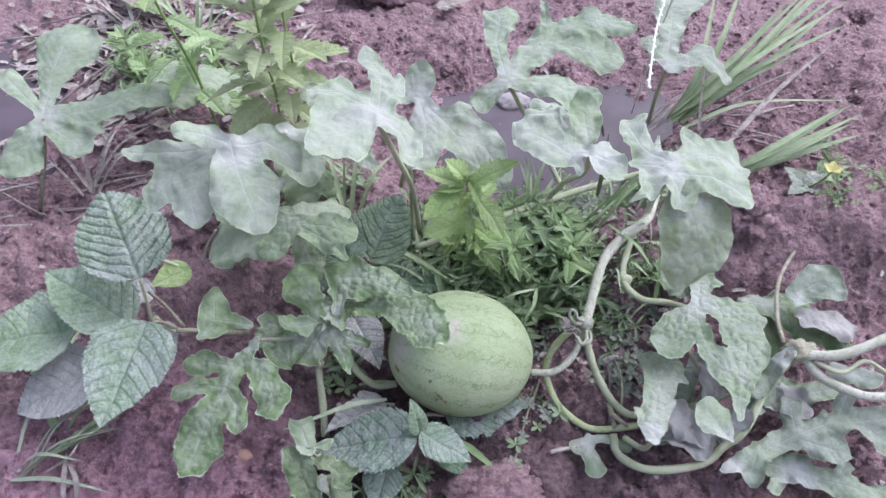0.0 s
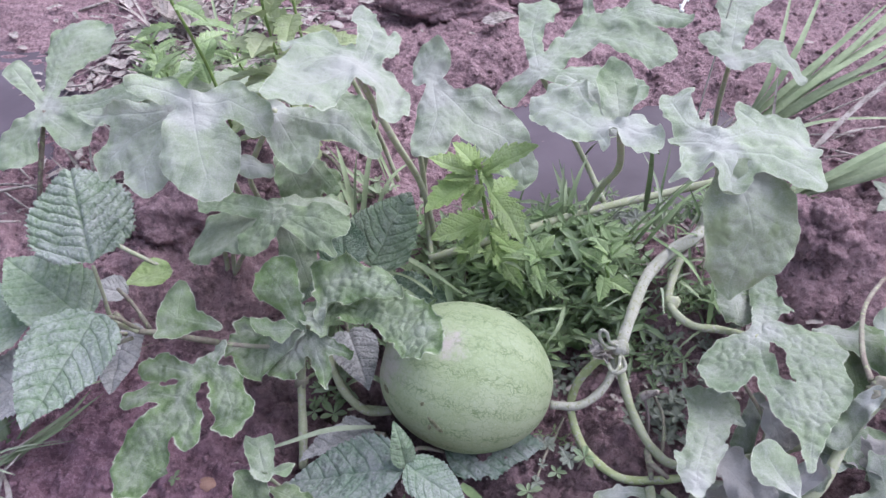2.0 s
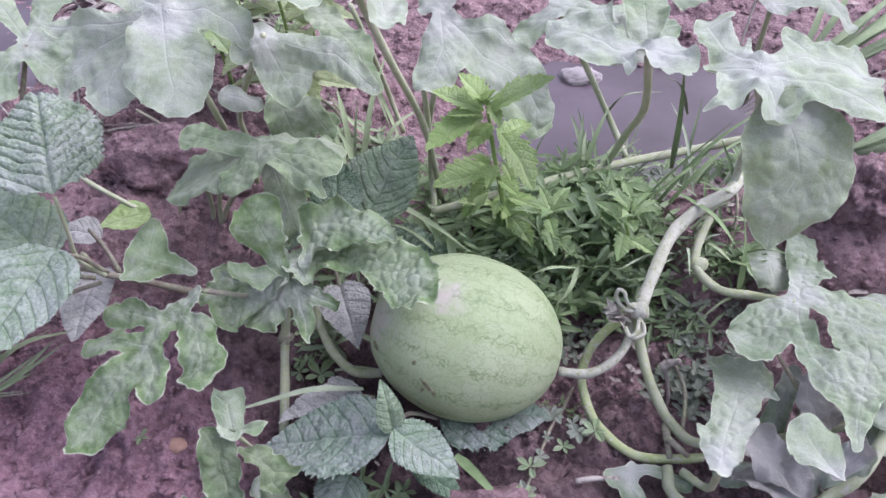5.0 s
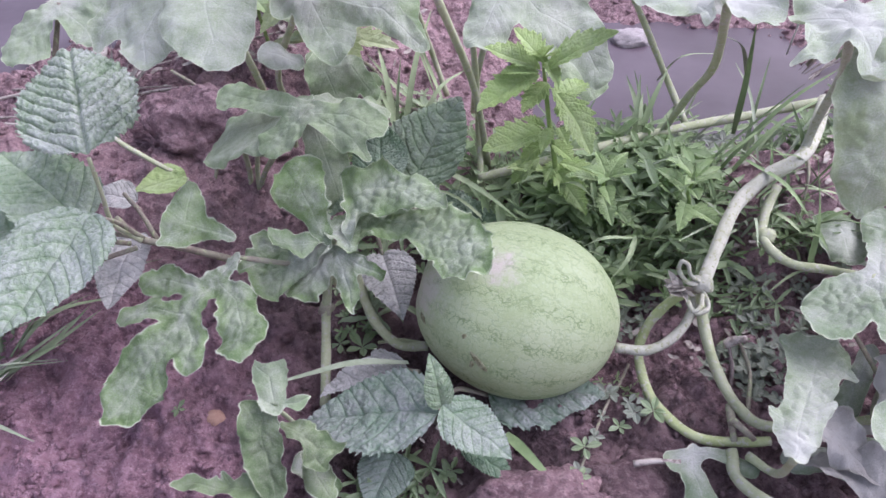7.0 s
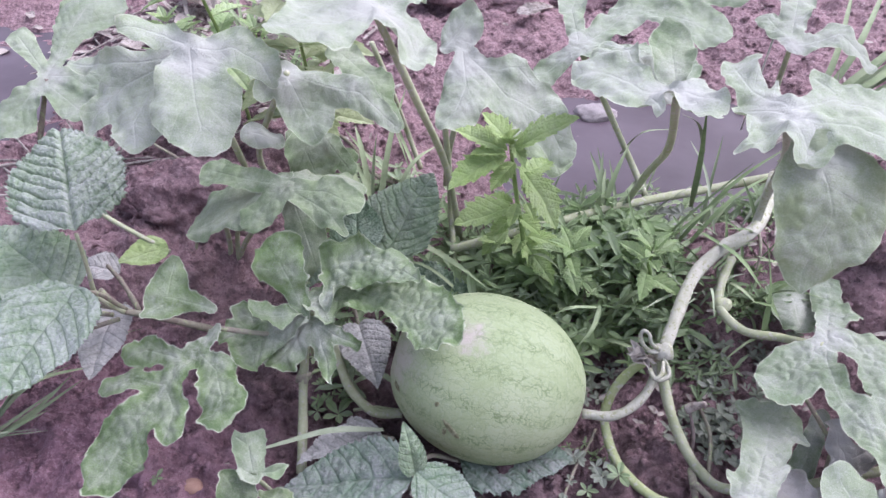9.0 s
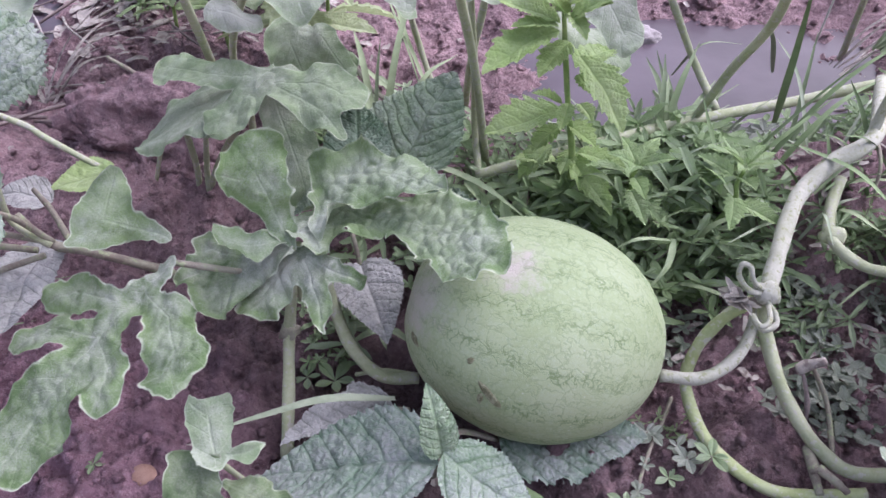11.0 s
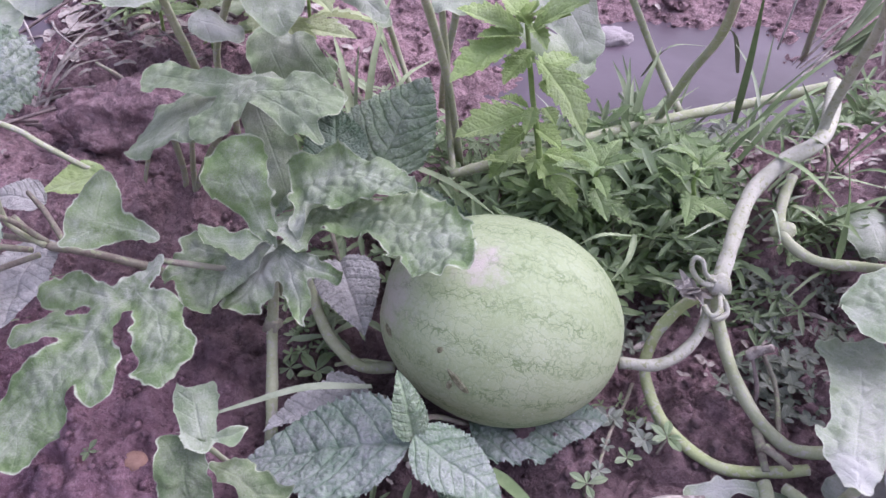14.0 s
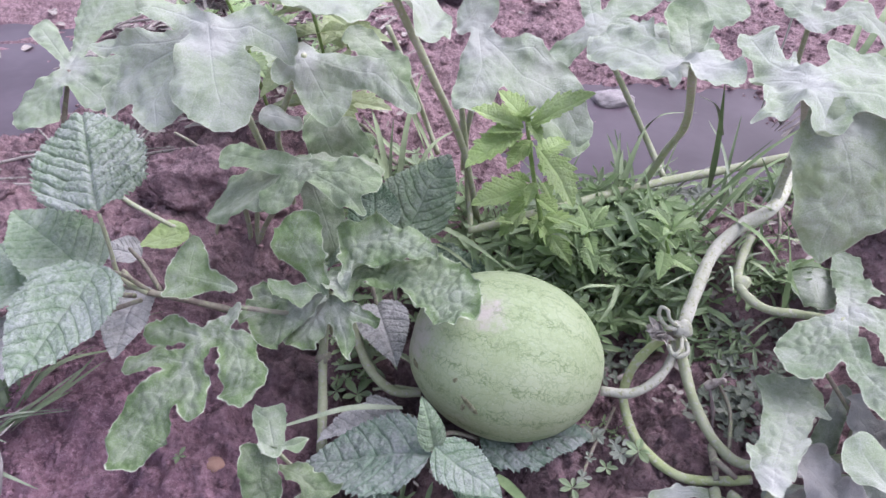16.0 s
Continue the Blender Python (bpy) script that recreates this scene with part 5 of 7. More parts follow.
stalk(lobed(vine_trail, (0.210, 0.370, 0.084), (0.243, 0.495, 0.066), 0, [(0.0, -0.0, -0.0016, 0.016, 0.0067, 0.013, 0.0, 0.0), (-0.0016, 0.016, 0.0002, 0.0325, 0.013, 0.0133, 0.0, 0.0), (0.0002, 0.0325, 0.002, 0.0508, 0.0133, 0.0146, 0.0, 0.0), (0.002, 0.0508, 0.0027, 0.0714, 0.0146, 0.0216, 0.0, 0.0), (0.0027, 0.0714, 0.0011, 0.0778, 0.0216, 0.0199, 0.0, 0.0), (0.0114, 0.0704, 0.0288, 0.0624, 0.0131, 0.0014, 0.0, 0.0), (-0.0093, 0.0774, -0.0228, 0.0804, 0.0124, 0.0014, 0.0, 0.0), (-0.0101, 0.0224, -0.0208, 0.0284, 0.0079, 0.0013, 0.0, 0.0), (0.0071, 0.0322, 0.0177, 0.0392, 0.0106, 0.0022, 0.0, 0.0)], LEAF_SILT, crinkle=0.9, curl=0.3, thorn=0.3, quilt=0.8, step=0.0012, lean=(84, 0.76)), [(0.210, 0.370, 0.084), (0.216, 0.393, 0.020), (0.200, 0.411, 0.010)], 0.0028, 0.0035, VINE)
lobed(vine_trail, (0.276, 0.351, 0.112), (0.266, 0.394, 0.108), 0, [(0.0, 0.0, -0.0027, 0.0131, 0.002, 0.0088, 0.0, 0.0), (-0.0027, 0.0131, -0.0061, 0.0274, 0.0088, 0.0155, 0.0, 0.0), (-0.0061, 0.0274, -0.0073, 0.0319, 0.0155, 0.0132, 0.0, 0.0)], LEAF_WILT, crinkle=0.9, curl=0.35, lean=(50, 0.77))
lobed(vine_trail, (0.320, 0.415, 0.050), (0.363, 0.446, 0.050), 0, [(0, 0, 0, 0.0483, 0.0082, 0.0134, 0, -0.005)], LEAF_WILT, crinkle=1.7, curl=0.15)
lobed(vine_trail, (0.287, 0.492, 0.040), (0.265, 0.450, 0.020), 0, [(-0.0021, -0.0011, -0.0042, 0.0412, 0.0065, 0.0101, 0, -0.01)], LEAF_WILT, crinkle=1.7, curl=0.15)
lobed(vine_trail, (0.360, 0.552, 0.070), (0.451, 0.500, 0.060), 0, [(0.0037, -0.0058, -0.0142, 0.0436, 0.0103, 0.026, 0, 0), (-0.0142, 0.0436, -0.0091, 0.0714, 0.0286, 0.03, 0, 0), (-0.0091, 0.0714, -0.0003, 0.1091, 0.0265, 0.0087, 0, 0)], LEAF_GREEN, crinkle=1.2)
lobed(vine_trail, (0.408, 0.521, 0.085), (0.454, 0.505, 0.075), 0, [(-0.0016, 0.0033, -0.0049, 0.0431, 0.0142, 0.0179, 0, 0)], LEAF_DEAD, crinkle=1.2)
lobed(vine_trail, (0.370, 0.447, 0.050), (0.385, 0.429, 0.045), 0, [(0.0011, -0.0008, 0.0016, 0.0212, 0.0198, 0.0181, 0, 0)], LEAF_DEAD, crinkle=2, curl=0.3)
lobed(vine_trail, (0.369, 0.460, 0.100), (0.336, 0.433, 0.075), 0, [(0.0008, 0.0007, 0.0028, 0.0279, 0.0068, 0.009, 0, 0), (0.0028, 0.0279, 0, 0.0494, 0.01, 0.0111, 0, 0)], LEAF_WILT, crinkle=1.5, curl=0.3)
lobed(vine_trail, (0.247, 0.418, 0.035), (0.276, 0.394, 0.030), 0, [(0, 0, -0.0008, 0.0348, 0.0173, 0.0114, 0, 0)], LEAF_DEAD, crinkle=2, curl=0.3)
lobed(vine_trail, (0.392, 0.530, 0.100), (0.427, 0.546, 0.115), 0, [(-0.0064, 0.0149, -0.0035, 0.0363, 0.0149, 0.023, 0, 0), (-0.0035, 0.0363, 0.0148, 0.0421, 0.0217, 0.0121, 0, -0.006), (-0.0002, 0.0113, 0.0051, 0.001, 0.0059, 0.0035, 0, 0)], LEAF_WILT, curl=0.3, thorn=0.4)
lobed(vine_trail, (0.298, 0.362, 0.035), (0.463, 0.411, 0.060), 0, [(0, 0, -0.0101, 0.0636, 0.0077, 0.0118, 0, 0), (-0.0101, 0.0636, -0.0092, 0.1216, 0.0134, 0.0126, 0, 0), (-0.0092, 0.1216, 0.0077, 0.1952, 0.0132, 0.0122, 0, 0), (-0.0068, 0.0358, 0.0072, 0.0232, 0.012, 0.0119, 0, -0.01), (-0.0098, 0.0829, -0.0413, 0.0945, 0.008, 0.0113, 0, 0.005), (-0.0073, 0.1269, -0.0298, 0.1536, 0.0062, 0.0091, 0, 0.005), (-0.0023, 0.0848, 0.0169, 0.1139, 0.0103, 0.0137, 0, -0.01), (-0.0022, 0.1498, 0.0305, 0.1694, 0.0106, 0.0139, 0, -0.01)], LEAF_WILT, thorn=0.8, curl=0.3, crinkle=1.4)
lobed(vine_trail, (0.367, 0.363, 0.020), (0.456, 0.344, 0.020), 0, [(-0.0079, -0.0401, -0.0091, 0.0122, 0.0129, 0.0141, 0, 0), (-0.0091, 0.0122, 0.0064, 0.0895, 0.0145, 0.0155, 0, 0), (-0.0033, 0.0459, -0.0256, 0.0598, 0.007, 0.008, 0, 0), (-0.0054, -0.0054, 0.023, -0.0187, 0.0073, 0.008, 0, 0)], LEAF_WILT, thorn=0.8, curl=0.3, crinkle=1.4)
lobed(vine_trail, (0.311, 0.421, 0.060), (0.248, 0.404, 0.030), 0, [(-0.0135, 0.0009, -0.0033, 0.0422, 0.0134, 0.0162, 0, -0.01), (-0.0071, 0.0425, 0.0156, 0.0885, 0.0161, 0.0116, 0, -0.02)], LEAF_WILT, crinkle=1.7)
lobed(vine_trail, (0.343, 0.464, 0.070), (0.381, 0.432, 0.040), 0, [(0.0157, 0.0107, -0.0143, 0.0605, 0.0206, 0.023, 0, -0.01), (-0.0106, 0.0507, -0.0711, 0.0946, 0.0122, 0.0103, 0, -0.01)], LEAF_WILT, crinkle=1.7)
lobed(vine_trail, (0.418, 0.451, 0.090), (0.450, 0.441, 0.090), 0, [(0.0037, -0, 0.0022, 0.0338, 0.0092, 0.0122, 0, 0)], LEAF_WILT)
tube(vine_trail, [(0.378, 0.457, 0.105), (0.417, 0.454, 0.110), (0.463, 0.467, 0.120), (0.514, 0.488, 0.120)], 0.0055, 0.0055, VINE_PALE, 'stem')
tube(vine_trail, [(0.381, 0.460, 0.100), (0.396, 0.441, 0.090), (0.428, 0.423, 0.085), (0.460, 0.418, 0.085), (0.515, 0.430, 0.080)], 0.005, 0.005, VINE_PALE, 'stem')
tube(vine_trail, [(0.390, 0.452, 0.100), (0.415, 0.438, 0.100), (0.444, 0.452, 0.100), (0.462, 0.438, 0.100)], 0.0026, 0.002, VINE, 'tendril')
tube(vine_trail, [(0.363, 0.471, 0.105), (0.368, 0.510, 0.100), (0.383, 0.558, 0.100), (0.420, 0.613, 0.080), (0.453, 0.653, 0.060)], 0.0026, 0.0018, VINE_BROWN, 'tendril')
tube(vine_trail, [(0.377, 0.464, 0.100), (0.347, 0.439, 0.075), (0.320, 0.400, 0.050), (0.300, 0.390, 0.030), (0.276, 0.377, 0.015), (0.223, 0.374, 0.008), (0.193, 0.392, 0.006), (0.190, 0.416, 0.006)], 0.0048, 0.0045, VINE, 'stem')
tube(vine_trail, [(0.299, 0.387, 0.030), (0.286, 0.438, 0.030), (0.302, 0.482, 0.030)], 0.0022, 0.0018, VINE_BROWN, 'tendril')
tube(vine_trail, [(0.303, 0.456, 0.030), (0.286, 0.476, 0.050), (0.272, 0.502, 0.060)], 0.0022, 0.0016, VINE_BROWN, 'tendril')
part("node_knot", rough_ball("node_knot", 0.017, 0.013, 0.012, VINE_BROWN, 4.4, 0.5, 4), vine_trail, "muddy swollen stem joint", Matrix.Translation(Vector((0.377, 0.464, 0.100)) - vine_trail.location))

# ---- the low young shoot beside the fruit ----
vine_shoot = thing("watermelon_vine", (-0.130, 0.422, 0.000), "young watermelon shoot with crinkled grey-green lobed leaves", "vine", "watermelon vines")
tube(vine_shoot, [(-0.134, 0.426, -0.015), (-0.136, 0.450, 0.008), (-0.142, 0.490, 0.036), (-0.136, 0.502, 0.075), (-0.127, 0.501, 0.105)], 0.0045, 0.0036, VINE, 'stem')
tube(vine_shoot, [(-0.122, 0.479, 0.080), (-0.123, 0.488, 0.105)], 0.003, 0.0025, VINE, 'stem')
part("node_knot", rough_ball("node_knot", 0.0065, 0.0065, 0.005, VINE_BROWN, 9.4, 0.5, 3), vine_shoot, "rough stem joint", Matrix.Translation(Vector((-0.142, 0.490, 0.036)) - vine_shoot.location))
lobed(vine_shoot, (-0.123, 0.492, 0.110), (-0.007, 0.470, 0.152), 0, [(-0.0012, 0.0007, -0.0149, 0.0032, 0.0026, 0.0102, 0.0, 0.0), (-0.0149, 0.0032, -0.0322, 0.0238, 0.0102, 0.0143, 0.0, 0.0), (-0.0322, 0.0238, -0.034, 0.0474, 0.0143, 0.0109, 0.0, 0.0), (-0.034, 0.0474, -0.0333, 0.0674, 0.0109, 0.0201, 0.0, 0.0), (-0.0333, 0.0674, -0.0323, 0.0764, 0.0201, 0.023, 0.0, 0.0), (-0.0323, 0.0764, -0.0334, 0.083, 0.023, 0.0122, 0.0, 0.0), (-0.0244, 0.0747, -0.0116, 0.0783, 0.015, 0.0033, 0.0, 0.0), (-0.0087, 0.0066, 0.0, 0.013, 0.0073, 0.0025, 0.0, 0.0), (-0.025, 0.0218, -0.0217, 0.03, 0.0087, 0.0032, 0.0, 0.0)], LEAF_YOUNG, crinkle=1.25, step=0.0011, jag=1.3, curl=0.3, thorn=0.8, quilt=0.95, lean=(-134, 0.44))
lobed(vine_shoot, (-0.115, 0.499, 0.126), (-0.037, 0.502, 0.158), 0, [(0.0, 0.0016, -0.021, 0.0151, 0.0039, 0.0114, 0.0, 0.0), (-0.021, 0.0151, -0.0294, 0.0346, 0.0114, 0.0126, 0.0, 0.0), (-0.0294, 0.0346, -0.0258, 0.0572, 0.0126, 0.012, 0.0, 0.0), (-0.0258, 0.0572, -0.0186, 0.0689, 0.012, 0.0042, 0.0, 0.0)], LEAF_YOUNG, name='leaf_lobe', crinkle=1.25, step=0.0012, jag=1.3, curl=0.3, thorn=0.8, quilt=0.95, lean=(-145, 0.45))
lobed(vine_shoot, (-0.126, 0.490, 0.112), (-0.147, 0.519, 0.168), 0, [(-0.0003, 0.0011, -0.0027, 0.0178, 0.0029, 0.0064, 0.0, 0.0), (-0.0027, 0.0178, -0.0048, 0.0368, 0.0064, 0.0121, 0.0, 0.0), (-0.0048, 0.0368, -0.0073, 0.0505, 0.0127, 0.0183, 0.0, 0.0), (-0.0073, 0.0505, -0.0016, 0.0602, 0.0183, 0.0151, 0.0, 0.0), (-0.0016, 0.0602, 0.0085, 0.0654, 0.0151, 0.007, 0.0, 0.0), (-0.0159, 0.0483, -0.0255, 0.0543, 0.0113, 0.0043, 0.0, 0.0), (-0.003, 0.0196, 0.0031, 0.0277, 0.0032, 0.0016, 0.0, 0.0)], LEAF_YOUNG, crinkle=1.1, step=0.0012, jag=1.3, curl=0.25, thorn=0.7, quilt=0.6, lean=(-46, 0.99))
lobed(vine_shoot, (-0.127, 0.493, 0.107), (-0.168, 0.460, 0.085), 0, [(-0.0003, 0.0018, 0.0069, 0.0248, 0.0046, 0.0107, 0.0, 0.0), (0.0069, 0.0248, 0.0071, 0.0495, 0.0107, 0.0179, 0.0, 0.0), (0.0071, 0.0495, -0.0049, 0.0557, 0.0166, 0.0065, 0.0, 0.0), (0.0233, 0.057, 0.0229, 0.065, 0.011, 0.0048, 0.0, 0.0), (0.0134, 0.0263, 0.0321, 0.0419, 0.0054, 0.0091, 0.0, 0.0)], LEAF_GREEN, crinkle=1.1, step=0.0012, jag=1.2, curl=0.25, thorn=0.6, quilt=0.75, lean=(7, 0.65))
lobed(vine_shoot, (-0.124, 0.492, 0.108), (-0.148, 0.465, 0.088), 0, [(-0.0004, 0.0014, 0.0002, 0.0177, 0.0052, 0.0118, 0.0, 0.0), (0.0002, 0.0177, -0.0013, 0.0371, 0.0118, 0.0098, 0.0, 0.0), (-0.0013, 0.0371, 0.0011, 0.0503, 0.0098, 0.0033, 0.0, 0.0), (-0.0036, 0.0003, -0.016, 0.0071, 0.0059, 0.0083, 0.0, 0.0), (-0.016, 0.0071, -0.03, 0.017, 0.0083, 0.0068, 0.0, 0.0), (-0.03, 0.017, -0.0394, 0.0245, 0.0068, 0.0015, 0.0, 0.0), (-0.0064, -0.0013, -0.021, -0.0039, 0.0065, 0.0057, 0.0, 0.0), (-0.021, -0.0039, -0.0343, -0.0098, 0.0057, 0.004, 0.0, 0.0), (-0.0343, -0.0098, -0.0371, -0.0132, 0.004, 0.0012, 0.0, 0.0)], LEAF_GREEN, crinkle=1.0, step=0.0012, jag=1.2, curl=0.25, thorn=0.6, quilt=0.6, lean=(4, 0.70))
lobed(vine_shoot, (-0.128, 0.493, 0.112), (-0.167, 0.486, 0.120), 0, [(-0.0001, 0.0006, -0.0046, 0.0176, 0.0016, 0.0064, 0.0, 0.0), (-0.0046, 0.0176, -0.0037, 0.0334, 0.0064, 0.0087, 0.0, 0.0), (-0.0037, 0.0334, -0.0011, 0.0427, 0.0087, 0.0042, 0.0, 0.0), (-0.0072, 0.0224, -0.0106, 0.0196, 0.0045, 0.0016, 0.0, 0.0)], LEAF_YOUNG, crinkle=0.9, step=0.0012, jag=1.2, thorn=0.5, curl=0.3, lean=(8, 0.66))
stalk(lobed(vine_shoot, (-0.195, 0.472, 0.115), (-0.254, 0.337, 0.074), 0, [(0.0002, 0.0012, 0.0041, 0.0307, 0.0035, 0.0069, 0.0, 0.0), (0.0041, 0.0307, 0.0078, 0.0602, 0.0069, 0.0085, 0.0, 0.0), (0.0078, 0.0602, 0.0096, 0.0862, 0.0085, 0.0125, 0.0, 0.0), (0.0096, 0.0862, 0.0109, 0.1115, 0.0125, 0.0205, 0.0, 0.0), (0.0109, 0.1115, 0.0099, 0.1288, 0.0205, 0.017, 0.0, 0.0), (0.0099, 0.1288, 0.0112, 0.1519, 0.017, 0.002, 0.0, 0.0), (0.0056, 0.1191, -0.0126, 0.1161, 0.0154, 0.004, 0.0, 0.0), (0.0125, 0.0387, 0.036, 0.0463, 0.006, 0.0105, 0.0, 0.0), (0.036, 0.0463, 0.0442, 0.0572, 0.0105, 0.0066, 0.0, 0.0), (0.0112, 0.0605, 0.032, 0.0693, 0.006, 0.0086, 0.0, 0.0), (0.032, 0.0693, 0.0432, 0.0837, 0.0086, 0.0065, 0.0, 0.0), (0.0432, 0.0837, 0.0464, 0.0908, 0.0065, 0.003, 0.0, 0.0), (0.0073, 0.0609, -0.0064, 0.0698, 0.0059, 0.01, 0.0, 0.0), (-0.0064, 0.0698, -0.0134, 0.0835, 0.01, 0.0082, 0.0, 0.0), (-0.0134, 0.0835, -0.0139, 0.0913, 0.0082, 0.0028, 0.0, 0.0), (0.0007, 0.026, -0.0165, 0.0296, 0.006, 0.0127, 0.0, 0.0), (-0.0165, 0.0296, -0.0316, 0.0435, 0.0127, 0.0157, 0.0, 0.0), (-0.0316, 0.0435, -0.0329, 0.0575, 0.0157, 0.0098, 0.0, 0.0), (-0.0329, 0.0575, -0.0267, 0.0653, 0.0098, 0.0037, 0.0, 0.0)], LEAF_GREEN, crinkle=1.0, step=0.0013, jag=1.3, curl=0.25, thorn=0.6, quilt=0.75, lean=(-18, 0.77)), [(-0.195, 0.472, 0.115), (-0.168, 0.480, 0.100), (-0.135, 0.500, 0.076)], 0.002, 0.0022, VINE_BROWN)
lobed(vine_shoot, (-0.200, 0.483, 0.118), (-0.241, 0.509, 0.147), 0, [(-0.0003, 0.0035, -0.0124, 0.0214, 0.003, 0.007, 0.0, 0.0), (-0.0124, 0.0214, -0.0216, 0.0342, 0.007, 0.0169, 0.0, 0.0), (-0.0216, 0.0342, -0.0106, 0.0447, 0.0159, 0.0125, 0.0, 0.0), (-0.0106, 0.0447, -0.0025, 0.0514, 0.0125, 0.0061, 0.0, 0.0), (-0.0271, 0.031, -0.0438, 0.0341, 0.0109, 0.0034, 0.0, 0.0)], LEAF_YOUNG, crinkle=0.9, step=0.0013, jag=1.2, thorn=0.4, curl=0.2, lean=(35, 0.93))
stalk(lobed(vine_shoot, (-0.129, 0.355, 0.094), (-0.140, 0.380, 0.110), 0, [(-0.0011, 0.0003, -0.0013, 0.0112, 0.0069, 0.0085, 0.0, 0.0), (-0.0013, 0.0112, -0.0011, 0.0205, 0.0085, 0.0112, 0.0, 0.0), (-0.0011, 0.0205, -0.0077, 0.0284, 0.0105, 0.0043, 0.0, 0.0), (-0.0011, 0.0205, 0.0078, 0.0268, 0.0105, 0.0043, 0.0, 0.0), (0.004, 0.0006, 0.0133, -0.0008, 0.0031, 0.0031, 0.0, 0.0), (0.0133, -0.0008, 0.0245, 0.0013, 0.0031, 0.0012, 0.0, 0.0)], LEAF_MID, crinkle=0.7, step=0.0012, jag=1.2, curl=0.25, thorn=0.7, lean=(145, 0.99)), [(-0.129, 0.355, 0.094), (-0.131, 0.379, 0.030), (-0.125, 0.398, 0.020)], 0.0016, 0.002, VINE)
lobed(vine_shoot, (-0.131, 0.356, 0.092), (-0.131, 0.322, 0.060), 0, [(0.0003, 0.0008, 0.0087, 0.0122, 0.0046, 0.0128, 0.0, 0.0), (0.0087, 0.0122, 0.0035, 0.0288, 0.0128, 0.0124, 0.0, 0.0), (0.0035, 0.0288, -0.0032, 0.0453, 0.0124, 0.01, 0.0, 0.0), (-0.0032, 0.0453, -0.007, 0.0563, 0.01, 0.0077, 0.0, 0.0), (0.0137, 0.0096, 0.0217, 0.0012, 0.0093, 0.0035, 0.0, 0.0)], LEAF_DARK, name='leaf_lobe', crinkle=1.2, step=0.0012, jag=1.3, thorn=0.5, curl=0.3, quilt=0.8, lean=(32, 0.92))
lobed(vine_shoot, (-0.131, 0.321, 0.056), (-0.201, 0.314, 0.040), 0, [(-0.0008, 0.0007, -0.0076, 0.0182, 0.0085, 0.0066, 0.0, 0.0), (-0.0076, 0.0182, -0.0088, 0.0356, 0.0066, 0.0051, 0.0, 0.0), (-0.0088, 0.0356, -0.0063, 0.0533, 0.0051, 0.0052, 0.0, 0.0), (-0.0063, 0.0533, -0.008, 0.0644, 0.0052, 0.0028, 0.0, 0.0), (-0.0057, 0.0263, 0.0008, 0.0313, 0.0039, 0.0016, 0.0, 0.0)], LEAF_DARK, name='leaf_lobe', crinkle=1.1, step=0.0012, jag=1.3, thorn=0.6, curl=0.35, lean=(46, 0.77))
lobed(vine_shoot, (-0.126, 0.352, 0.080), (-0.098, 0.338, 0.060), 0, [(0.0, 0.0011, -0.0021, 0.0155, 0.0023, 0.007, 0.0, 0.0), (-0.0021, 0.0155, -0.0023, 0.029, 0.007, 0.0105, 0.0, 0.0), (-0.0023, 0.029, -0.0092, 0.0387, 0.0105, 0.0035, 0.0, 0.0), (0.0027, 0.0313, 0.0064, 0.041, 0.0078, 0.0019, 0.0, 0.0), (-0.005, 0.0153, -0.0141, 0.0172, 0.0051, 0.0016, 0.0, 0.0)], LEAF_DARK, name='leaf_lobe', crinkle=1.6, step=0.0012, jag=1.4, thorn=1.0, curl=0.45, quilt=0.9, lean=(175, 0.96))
lobed(vine_shoot, (-0.133, 0.382, 0.024), (-0.108, 0.376, 0.020), 0, [(-0.0006, 0.0045, 0.0001, 0.0242, 0.0099, 0.0107, 0, 0)], LEAF_GREEN, name='leaf_lobe', crinkle=1.5, jag=1.3, thorn=0.8)
lobed(vine_shoot, (-0.131, 0.358, 0.020), (-0.098, 0.339, 0.014), 0, [(0.0017, 0.0079, -0.0002, 0.0325, 0.0081, 0.0088, 0, 0)], LEAF_GREEN, name='leaf_lobe', crinkle=1.5, jag=1.3, thorn=0.8, curl=0.2)
lobed(vine_shoot, (-0.113, 0.348, 0.050), (-0.095, 0.327, 0.035), 0, [(0.0003, 0.0007, 0.0023, 0.0184, 0.0036, 0.0096, 0.0, 0.0), (0.0023, 0.0184, 0.0004, 0.0324, 0.0096, 0.0071, 0.0, 0.0)], LEAF_DARK, jag=1.4, thorn=0.6, crinkle=1.2, curl=0.2, lean=(-138, 1.00))
tube(vine_shoot, [(-0.118, 0.505, 0.085), (-0.112, 0.501, 0.050), (-0.098, 0.484, 0.030), (-0.076, 0.471, 0.020), (-0.053, 0.476, 0.015)], 0.0045, 0.004, VINE, 'stem')
tube(vine_shoot, [(-0.055, 0.478, 0.015), (-0.075, 0.476, 0.020), (-0.096, 0.477, 0.012)], 0.002, 0.0015, VINE, 'tendril')

